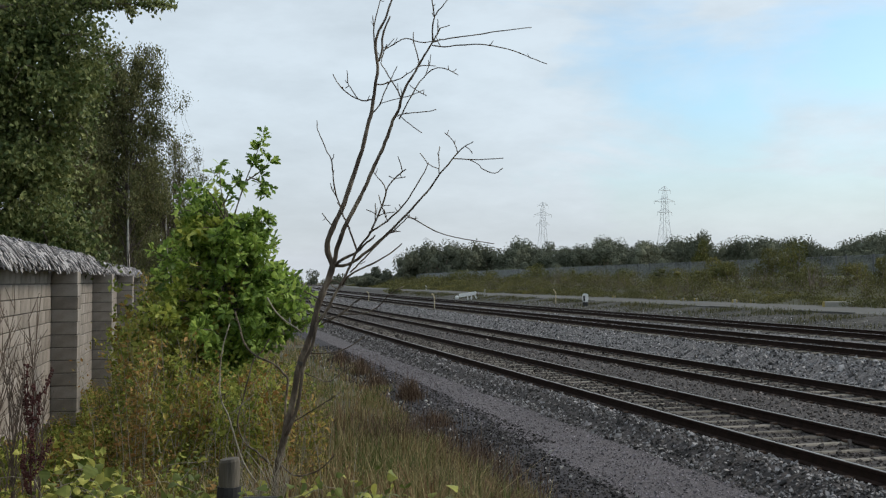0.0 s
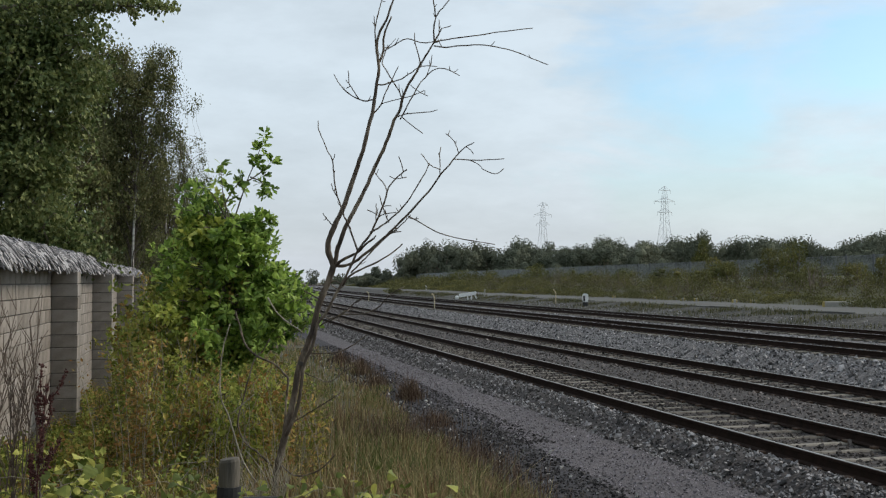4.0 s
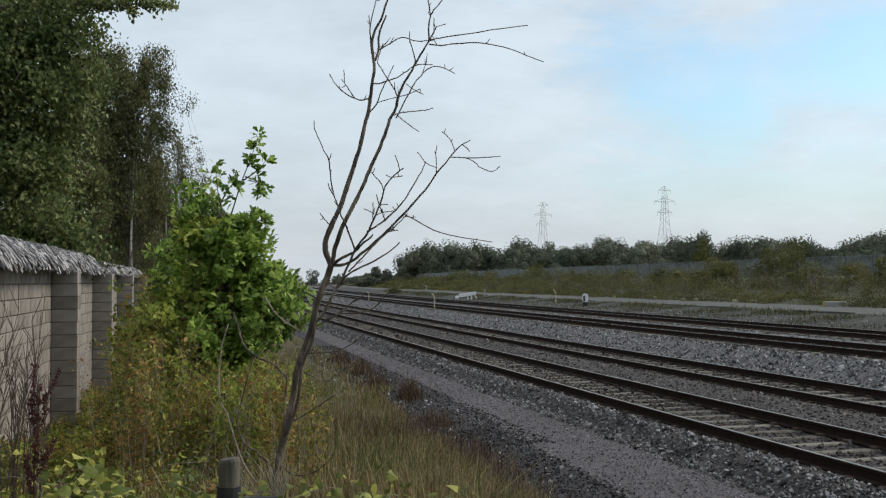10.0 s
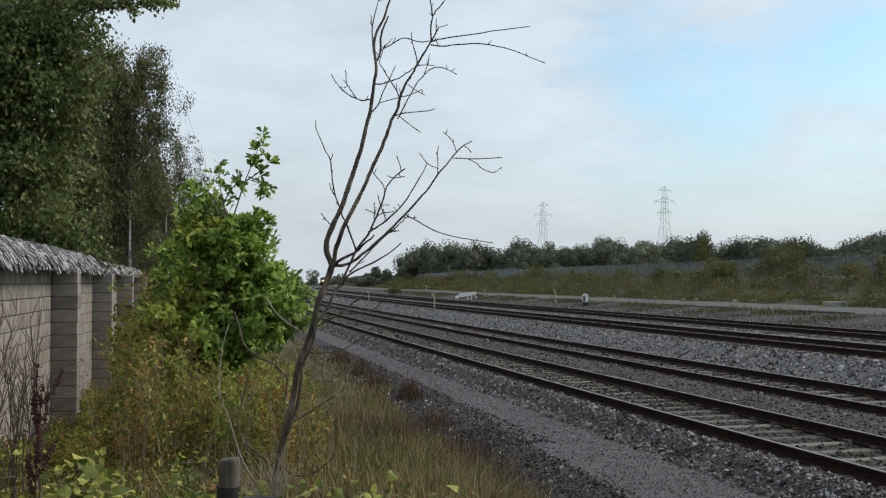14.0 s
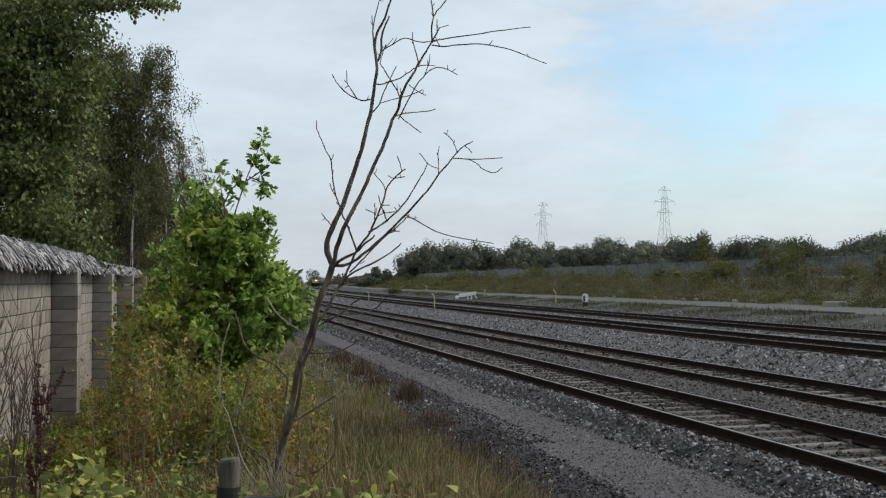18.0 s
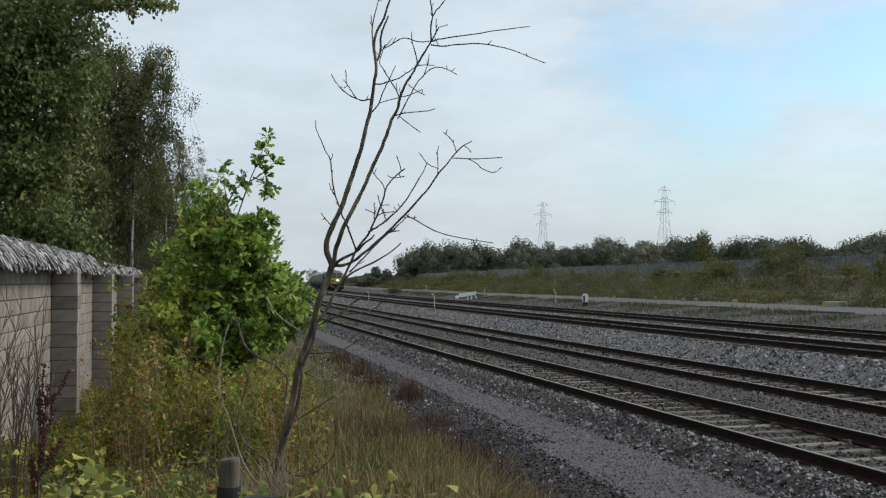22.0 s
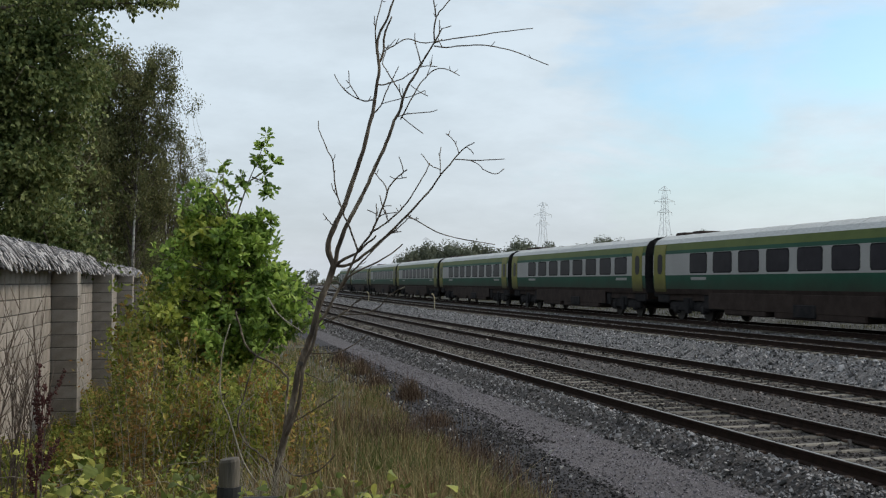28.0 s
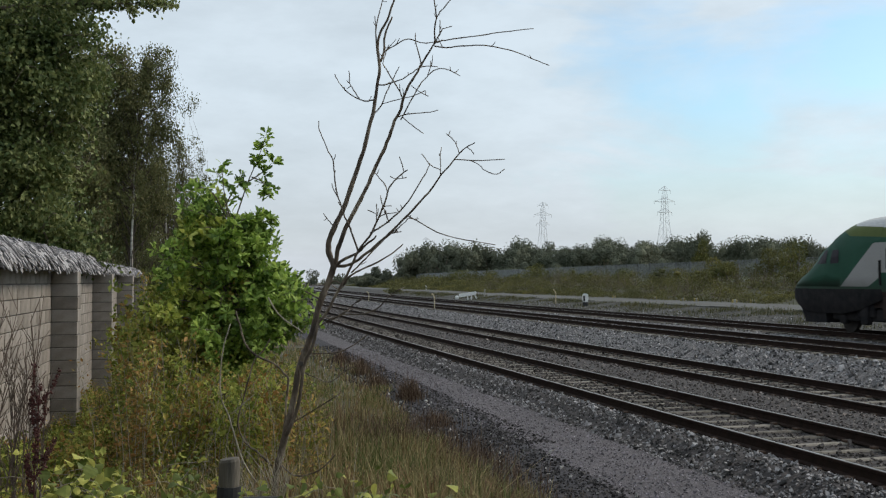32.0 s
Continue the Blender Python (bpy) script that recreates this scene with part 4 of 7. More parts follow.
def bogie(thing, cx, base=2.6, r=0.46, frame_mat=None):
    bg = part("bogie", Soup().add(*box(cx - base / 2 - 0.65, cx + base / 2 + 0.65, -1.14, -0.98, 0.40, 0.80, 0.05)).add(*box(cx - base / 2 - 0.65, cx + base / 2 + 0.65, 0.98, 1.14, 0.40, 0.80, 0.05)).add(*box(cx - 0.45, cx + 0.45, -1.22, 1.22, 0.5, 1.0, 0.05)).add(*box(cx - 0.2, cx + 0.2, -1.28, -1.1, 0.3, 0.9, 0.03)), M_TBLACK, thing)
    for e in (-1, 1):
        w = Soup()
        for sd in (-1, 1):
            w.add(*disc_x(cx + e * base / 2, sd * GAUGE / 2, r, r, 0.13))
        w.add(*disc_x(cx + e * base / 2, 0, r, 0.09, 1.6, 8))
        part("wheelset", w, M_WHEEL, bg, smooth=False)
        for sd in (-1, 1):
            part("axlebox", Soup().add(*box(cx + e * base / 2 - 0.17, cx + e * base / 2 + 0.17, sd * 1.1 - 0.1, sd * 1.1 + 0.1, 0.3, 0.62, 0.04)), M_TBLACK, bg)
    return bg


def side_panel(thing, name, x0, x1, z0, z1, mat, out=0.012, label="", rim=None, corner=0.06, y=None):
    """A panel with cut corners on both sides of the body, proud of it by out and following its curve."""
    zz, ww = [h for _, h in HALF], [w for w, _ in HALF]
    obs = []

    def rows(g):
        hs = sorted({z0 - g, z0 - g + corner, z1 + g - corner, z1 + g, *[h for h in zz if z0 - g + corner < h < z1 + g - corner]})
        return [(h, x0 - g + (corner if h in (z0 - g, z1 + g) else 0), x1 + g - (corner if h in (z0 - g, z1 + g) else 0)) for h in hs]

    for sd in (-1, 1):
        edge = lambda z: sd * (float(np.interp(z, zz, ww)) if y is None else y)

        def slab(g, o):
            return loft([[(xa, edge(h) + sd * o, h), (xb, edge(h) + sd * o, h), (xb, edge(h) - sd * 0.03, h), (xa, edge(h) - sd * 0.03, h)] for h, xa, xb in rows(g)])
        if rim is not None:
            ob = part(name, Soup().add(*slab(0.05, out * 0.6)), rim, thing, label)
            part("pane", Soup().add(*slab(0.0, out + 0.006)), mat, ob)
        else:
            ob = part(name, Soup().add(*slab(0.0, out)), mat, thing, label)
        obs.append(ob)
    return obs


def make_coach():
    c = empty("coach")
    tagged(c, "green and silver passenger coach with yellow doors and tinted windows", "railway coach", group="coaches of the train")
    st = [(0.55, SECTION)] + [(x, SECTION) for x in np.linspace(0.8, 22.6, 12)] + [(22.85, SECTION)]
    part("body", shell(st, (0, 5), BANDS), LIVERY, c, "green, silver and lime painted body")
    part("underframe", Soup().add(*box(0.7, 22.7, -1.2, 1.2, 0.85, 1.125)).add(*box(7.2, 10.4, -1.33, 1.33, 0.34, 0.9, 0.05)).add(*box(11.0, 16.6, -1.33, 1.33, 0.32, 0.9, 0.05)), M_TDIRT, c, "brown dusty underframe boxes")
    part("skirt", Soup().add(*box(5.9, 17.6, -1.345, -1.30, 0.55, 1.2, 0.015)).add(*box(5.9, 17.6, 1.30, 1.345, 0.55, 1.2, 0.015)), M_TDIRT, c)
    for x0, x1 in ((0.75, 1.9), (5.3, 7.3), (16.4, 18.1), (21.3, 22.6)):
        part("equipment_box", Soup().add(*box(x0, x1, -1.26, 1.26, 0.5 if x0 > 2 and x0 < 20 else 0.72, 1.1, 0.05)), M_TBLACK, c)
    part("inner_frame", Soup().add(*box(1.5, 22.0, -1.0, 1.0, 0.62, 0.9)), M_TBLACK, c)
    part("battery_box", Soup().add(*box(12.4, 13.8, -1.40, -1.2, 0.4, 0.85, 0.03)), M_TBLACK, c)
    for i in range(8):
        x0 = 4.34 + i * 2.105
        side_panel(c, "window", x0, x0 + 1.5, 2.05, 2.79, M_TGLASS, 0.004, "tinted window", M_TBLACK, 0.09)
    for x0, x1 in ((0.66, 1.86), (21.3, 22.5)):
        side_panel(c, "door", x0, x1, 1.2, 3.28, M_TYELLOW, 0.02, "yellow plug door", None, 0.05)
        side_panel(c, "door_window", x0 + 0.42, x1 - 0.28, 1.98, 2.86, M_TGLASS, 0.028, "tall narrow door window", None, 0.12)
    for x in (4.4, 19.2):
        side_panel(c, "nameplate", x, x + 1.4, 1.72, 1.84, M_TGREY, 0.006, "pale lettering strip", None, 0.01)
    side_panel(c, "roof_panel", 19.6, 21.0, 3.08, 3.2, M_TLIME, 0.012, "", None, 0.03)
    for x in (0.0, 22.8):
        part("gangway", Soup().add(*box(x, x + 0.6, -0.95, 0.95, 0.95, 3.5, 0.06)), M_TBLACK, c, "black concertina gangway")
    for x in (1.0, 2.6):
        part("roof_vent", Soup().add(*box(x, x + 0.9, -0.5, 0.5, 3.66, 3.84, 0.06)), M_TDIRT, c, "dark roof vent")
    ribs(c, 0.9, 22.6, 11)
    bogie(c, 3.7)
    bogie(c, 19.7)
    return c


def ribs(thing, x0, x1, n):
    top = [(y, z) for y, z in SECTION if z > 3.25]
    for x in np.linspace(x0, x1, n):
        part("roof_rib", Soup().add(*loft([[(x + a, y * s, 2.0 + (z - 2.0) * s) for y, z in top] for a, s in ((-0.03, 1.0), (-0.02, 1.008), (0.02, 1.008), (0.03, 1.0))], caps=False, closed=False)), M_TROOF, thing)


def make_driving_trailer():
    c = empty("driving_trailer")
    tagged(c, "green driving trailer with a raked streamlined cab at the tail", "driving trailer")
    # length from the nose, crown height, width factor, sill height
    shape = [(-0.38, 1.42, 0.52, 1.12), (-0.2, 1.52, 0.60, 1.04), (0.2, 1.71, 0.76, 0.92), (0.7, 1.96, 0.87, 0.78), (1.15, 2.18, 0.92, 0.66), (1.65, 2.53, 0.945, 0.62), (2.15, 2.93, 0.96, 0.62), (2.75, 3.29, 0.975, 0.62), (3.45, 3.58, 0.985, 0.62), (4.3, 3.73, 0.995, 0.75), (5.6, 3.76, 1.0, 1.12)]
    xs = [q[0] for q in shape]
    along = bend([(x, top, w) for x, top, w, _ in shape], 6)
    half = bend([(0, y, z) for y, z in HALF], 5)[:, 1:]

    def outline(x):
        return np.interp(x, along[:, 0], along[:, 1]), np.interp(x, along[:, 0], along[:, 2]), np.interp(x, xs, [q[3] for q in shape])

    def cab_edge(x, z):
        top, w, sill = outline(x)
        return w * np.interp(1.12 + (z - sill) / (top - sill) * 2.64, half[:, 1], half[:, 0])

    # heights of the lines between black skirt, green, silver sweep, green, lime and roof
    arc = np.concatenate([[0], np.cumsum(np.linalg.norm(np.diff(half, axis=0), axis=1))])
    counts, paint = (4, 5, 6, 6, 4, 6), (5, 1, 2, 1, 3, 4)
    rings = []
    for x in np.concatenate([np.arange(-0.38, 5.5, 0.09), [5.6]]):
        top, w, sill = outline(x)
        low = 1.5 + 0.5 * max(0.0, x - 4.95)
        up = float(np.clip(1.5 + (x - 3.45) * 0.76, low, 2.85))
        lime = np.interp(x, [2.6, 3.9, 5.6], [top, 3.1, 3.02])
        roof = np.interp(x, [3.3, 4.0, 5.6], [top, 3.42, 3.32])
        cuts = [sill, 1.42, low, up, lime, roof, top]
        cuts = np.maximum.accumulate([min(q, top - 1e-4 * (6 - k)) for k, q in enumerate(cuts)])
        at_ = np.interp(1.12 + (cuts - sill) / (top - sill) * 2.64, half[:, 1], arc)
        u = np.concatenate([np.linspace(a0, a1, k, endpoint=False) for a0, a1, k in zip(at_, at_[1:], counts)] + [[arc[-1]]])
        sec = np.stack([np.interp(u, arc, half[:, 0]) * w, sill + (top - sill) * (np.interp(u, arc, half[:, 1]) - 1.12) / 2.64], 1)
        sec = np.concatenate([sec * (-1, 1), sec[-2::-1]])
        rings.append([(x, y, z) for y, z in sec])
    v, f = loft(rings, caps=False, closed=False)
    so = Soup().add(v, f)
    strip = [p for p, k in zip(paint, counts) for _ in range(k)]
    so.m = [np.array((strip + strip[::-1]) * (len(rings) - 1))]
    n = len(rings[0])
    so.add(rings[0], [(k, n - 1 - k, n - 2 - k, k + 1) for k in range(n // 2 - 1)], 5)
    part("cab", so, LIVERY, c, "dark green raked cab with a silver sweep and black skirt", smooth=True)
    st2 = [(x, SECTION) for x in np.concatenate([[5.6], np.linspace(6.5, 22.3, 9), [22.85]])]
    part("body", shell(st2, (0, 5), BANDS), LIVERY, c, "green, silver and lime painted body")

    def skin(name, pts, mat, out, label=""):
        for sd in (-1, 1):
            rows = []
            for (xa, za), (xb, zb) in pts:
                rows.append([(xa + (xb - xa) * u, sd * (cab_edge(xa + (xb - xa) * u, za + (zb - za) * u) + out), za + (zb - za) * u) for u in np.linspace(0, 1, 6)])
            part(name, Soup().add(*loft(rows, caps=False, closed=False)), mat, c, label)
    skin("cab_window", [((2.85, 2.24), (3.35, 2.26)), ((2.9, 2.45), (3.36, 2.47)), ((2.95, 2.68), (3.35, 2.7))], M_TGLASS, 0.014, "dark cab side window")
    skin("quarter_light", [((2.0, 2.24), (2.62, 2.25)), ((2.2, 2.45), (2.62, 2.46)), ((2.44, 2.68), (2.62, 2.69))], M_TGLASS, 0.014, "three-cornered quarter light")
    # windscreen
    rows = []
    for x in (1.1, 1.5, 2.1, 2.7):
        top, w, sill = outline(x)
        rows.append([(x - 0.01, y * w, top + dz + 0.012) for y, dz in ((-0.78, -0.075), (-0.4, -0.04), (0, 0.0), (0.4, -0.04), (0.78, -0.075))])
    part("windscreen", Soup().add(*loft(rows, caps=False, closed=False)), M_TGLASS, c, "raked dark windscreen")
    part("valance", Soup().add(*loft([[(0.5, -0.75, 0.32), (0.5, 0.75, 0.32), (-0.2, 0.72, 1.1), (-0.2, -0.72, 1.1)], [(1.0, -1.12, 0.28), (1.0, 1.12, 0.28), (0.6, 1.12, 1.0), (0.6, -1.12, 1.0)], [(2.4, -1.22, 0.3), (2.4, 1.22, 0.3), (2.4, 1.28, 0.98), (2.4, -1.28, 0.98)]])), M_TBLACK, c, "black nose valance")
    part("coupler", Soup().add(*box(-0.8, 0.3, -0.22, 0.22, 0.92, 1.24, 0.04)), M_TBLACK, c)
    part("skirt", Soup().add(*box(5.6, 17.6, -1.345, -1.28, 0.5, 1.2, 0.02)).add(*box(5.6, 17.6, 1.28, 1.345, 0.5, 1.2, 0.02)), M_TDIRT, c, "brown dusty skirt")
    part("underframe", Soup().add(*box(2.2, 22.7, -1.2, 1.2, 0.85, 1.125)).add(*box(7.4, 16.8, -1.25, 1.25, 0.35, 0.9, 0.05)), M_TDIRT, c)
    part("inner_frame", Soup().add(*box(2.5, 22.4, -1.0, 1.0, 0.6, 0.9)).add(*box(16.5, 18.0, -1.26, 1.26, 0.45, 1.1, 0.05)).add(*box(21.2, 22.6, -1.26, 1.26, 0.7, 1.1, 0.05)), M_TBLACK, c)
    for x0, x1 in ((8.95, 10.25), (10.66, 11.85), (14.33, 15.5), (15.98, 17.2)):
        side_panel(c, "window", x0, x1, 2.02, 2.82, M_TGLASS, 0.004, "tinted window", M_TBLACK, 0.1)
    side_panel(c, "cab_door_window", 5.85, 6.5, 1.9, 2.8, M_TGLASS, 0.01, "tall cab door window", None, 0.15)
    for x in (5.55, 6.75):
        side_panel(c, "handrail", x, x + 0.06, 1.55, 2.3, M_TBLACK, 0.05, "black handrail", None, 0.01)
    for x0, x1 in ((19.2, 19.24), (20.5, 20.54)):
        side_panel(c, "door_seam", x0, x1, 1.25, 3.3, M_TBLACK, 0.004, "dark seam of the luggage door", None, 0.01)
    for x0 in (8.9, 16.2):
        side_panel(c, "nameplate", x0, x0 + 1.5, 1.66, 1.8, M_TGREY, 0.006, "pale lettering strip", None, 0.01)
    ribs(c, 6.2, 22.6, 9)
    for x in (6.4, 11.9, 13.0):
        part("roof_pod", Soup().add(*box(x, x + 0.8, -0.35, 0.35, 3.7, 3.8, 0.04)), M_TDIRT, c)
    part("aerial", Soup().add(*tube([(9.8, 0, 3.7), (9.8, 0, 3.95)], 0.025, 6)), M_TDIRT, c)
    part("gangway", Soup().add(*box(22.8, 23.4, -0.95, 0.95, 0.95, 3.5, 0.06)), M_TBLACK, c, "black concertina gangway")
    bogie(c, 4.55)
    bogie(c, 19.7)
    return c


def make_locomotive():
    c = empty("locomotive")
    tagged(c, "grey diesel locomotive with a bright yellow front and lit headlamp", "locomotive")
    L = 20.9
    half = [(1.28, 1.1), (1.32, 1.25), (1.32, 2.70), (1.30, 3.05), (1.05, 3.48), (0.6, 3.66), (0.0, 3.70)]
    sec = [(-y, z) for y, z in half] + [(y, z) for y, z in half[-2::-1]]
    bands = [1, 0, 0, 2, 2, 2]
    bands = bands + bands[::-1]
    def squeeze(w, top):
        return [(y * w, 1.1 + (z - 1.1) * top) for y, z in sec]
    st = [(0.35, squeeze(0.9, 0.97)), (1.0, sec), (10.0, sec), (18.3, sec), (19.4, squeeze(0.95, 1.0)), (20.25, squeeze(0.87, 0.985))]
    part("body", shell(st, (0, 3), bands), [M_LGREY, M_LDARK, M_LROOF, M_TBLACK], c, "two-tone grey painted body")
    # raked front: foot, waist, top
    def front(y, z):
        w = np.interp(z, [1.1, 2.2, 3.7], [0.0, 0.0, -0.42])
        return 20.88 + w - 0.16 * (y / 1.2) ** 2 + (z - 1.1) * 0.02 * (z < 2.25)
    def face(name, y0, y1, z0, z1, mat, out, label="", ny=8, nz=4, taper=0.0):
        rows, back_ = [], []
        for z in np.linspace(z0, z1, nz):
            q = 1 - taper * (z - z0) / (z1 - z0)
            rows.append([(front(y * q, z) + out, y * q, z) for y in np.linspace(y0, y1, ny)])
        so = Soup().add(*loft(rows, caps=False, closed=False))
        return part(name, so, mat, c, label)
    rows = [[(front(y * k, z), y * k, z) for y in np.linspace(-1.12, 1.12, 12)] for z, k in ((1.1, 0.95), (1.5, 1.0), (2.25, 1.0), (2.9, 0.98), (3.3, 0.88), (3.5, 0.7), (3.6, 0.45), (3.63, 0.22))]
    ring = [[(20.1, y * 1.0, z) for _, y, z in r] for r in rows]
    shellf = Soup().add(*loft(rows, caps=False, closed=False))
    for e in (0, -1):
        shellf.add(*loft([[r[e] for r in rows], [r[e] for r in ring]], caps=False, closed=False))
    shellf.add(*loft([rows[-1], ring[-1]], caps=False, closed=False))
    part("cab_front", shellf, M_TGREY, c, "pale framed cab front")
    face("yellow_panel", -1.09, 1.09, 1.3, 2.24, M_TFRONT, 0.02, "bright yellow warning panel")
    face("windscreen", -1.02, -0.05, 2.3, 3.28, M_SCREEN, 0.02, "dim reflecting windscreen pane", taper=0.16)
    face("windscreen", 0.05, 1.02, 2.3, 3.28, M_SCREEN, 0.02, "dim reflecting windscreen pane", taper=0.16)
    face("lamp_cluster", -0.24, 0.24, 1.88, 2.07, M_TBLACK, 0.035, "black lamp cluster")
    face("lamp_stem", -0.035, 0.035, 1.4, 1.9, M_TBLACK, 0.035)
    for y in (-0.14, 0.14):
        lamp = part("headlamp", Soup().add(*tube([(20.86, y, 1.97), (20.93, y, 1.97)], 0.064, 12)), M_LAMP, c, "lit warm white headlamp")
        # hood added in place of a directed beam: hides the lamp off its axis
        rings = [[(x, y + r * math.cos(a), 1.97 + r * math.sin(a)) for a in np.linspace(0, 2 * math.pi, 12, endpoint=False)] for x, r in ((20.88, 0.1), (21.32, 0.1), (21.32, 0.056), (21.31, 0.056), (21.31, 0.09), (20.88, 0.09))]
        part("lamp_hood", Soup().add(*loft(rings, caps=False)), M_TBLACK, lamp, "added black hood that cuts the lamp off sideways")
    for y in (-0.82, 0.82):
        face("marker_lamp", y - 0.16, y + 0.16, 1.5, 1.68, M_TBLACK, 0.03, "dark marker lamp")
    part("buffer_beam", Soup().add(*box(20.4, 20.85, -1.3, 1.3, 0.72, 1.12, 0.05)).add(*box(20.25, 20.8, -1.28, 1.28, 0.2, 0.74, 0.06)), M_TBLACK, c, "black buffer beam and snow plough")
    for y in (-0.9, 0.9):
        part("buffer", Soup().add(*tube([(20.8, y, 1.0), (21.25, y, 1.0)], 0.12, 10)).add(*tube([(21.25, y, 1.0), (21.32, y, 1.0)], 0.24, 12)), M_TBLACK, c)
    part("underframe", Soup().add(*box(0.4, 20.4, -1.28, 1.28, 0.88, 1.12)).add(*box(7.0, 14.0, -1.3, 1.3, 0.28, 0.95, 0.08)).add(*box(1.2, 19.8, -1.0, 1.0, 0.45, 0.95)).add(*box(0.6, 20.3, -1.33, -1.28, 0.72, 1.16, 0.01)).add(*box(0.6, 20.3, 1.28, 1.33, 0.72, 1.16, 0.01)), M_TBLACK, c, "black underframe and fuel tank")
    part("coupling_end", Soup().add(*box(-0.3, 0.45, -0.9, 0.9, 0.9, 3.3, 0.05)), M_TBLACK, c)
    for x0, x1, z0, z1, mt, nm in ((1.6, 3.6, 1.7, 2.6, M_TBLACK, "grille"), (4.4, 4.46, 1.3, 2.9, M_TBLACK, "panel_seam"), (5.6, 8.2, 2.3, 2.9, M_LDARK, "grille"), (9.6, 9.66, 1.3, 2.9, M_TBLACK, "panel_seam"), (13.0, 13.06, 1.3, 2.9, M_TBLACK, "panel_seam"), (16.4, 17.2, 1.3, 3.05, M_TBLACK, "cab_door"), (18.0, 19.1, 2.2, 3.0, M_TGLASS, "cab_window")):
        side_panel(c, nm, x0, x1, z0, z1, mt, 0.012, "", None, 0.02, y=1.315)
    side_panel(c, "sill_stripe", 0.6, 20.0, 1.14, 1.7, M_TBLACK, 0.008, "black sill band", None, 0.02, y=1.315)
    for x0, x1, w, h in ((5.0, 9.0, 0.9, 3.8), (10.5, 12.5, 0.5, 3.84), (13.5, 15.5, 0.8, 3.78)):
        part("roof_hatch", Soup().add(*box(x0, x1, -w, w, 3.5, h, 0.1)), M_LDARK, c)
    for cx in (4.2, 16.6):
        b = bogie(c, cx, 3.4, 0.5)
        w = Soup()
        for sd in (-1, 1):
            w.add(*disc_x(cx, sd * GAUGE / 2, 0.5, 0.5, 0.13))
        part("wheelset", w, M_WHEEL, b)
    return c


TRAIN = []                                         # thing and the distance of its tail end from the tail of the train


def make_train():
    TRAIN.append((make_driving_trailer(), 0.0))
    first = make_coach()
    TRAIN.append((first, PITCH))
    for i in range(2, 8):
        TRAIN.append((copy_thing(first, pose(0, 0, 0)), PITCH * i))
    TRAIN.append((make_locomotive(), PITCH * 8))


make_train()

# ---------------- vegetation ----------------


def stand(x, y):
    s, d = locate(x, y)
    return float(ground_z(s, d))


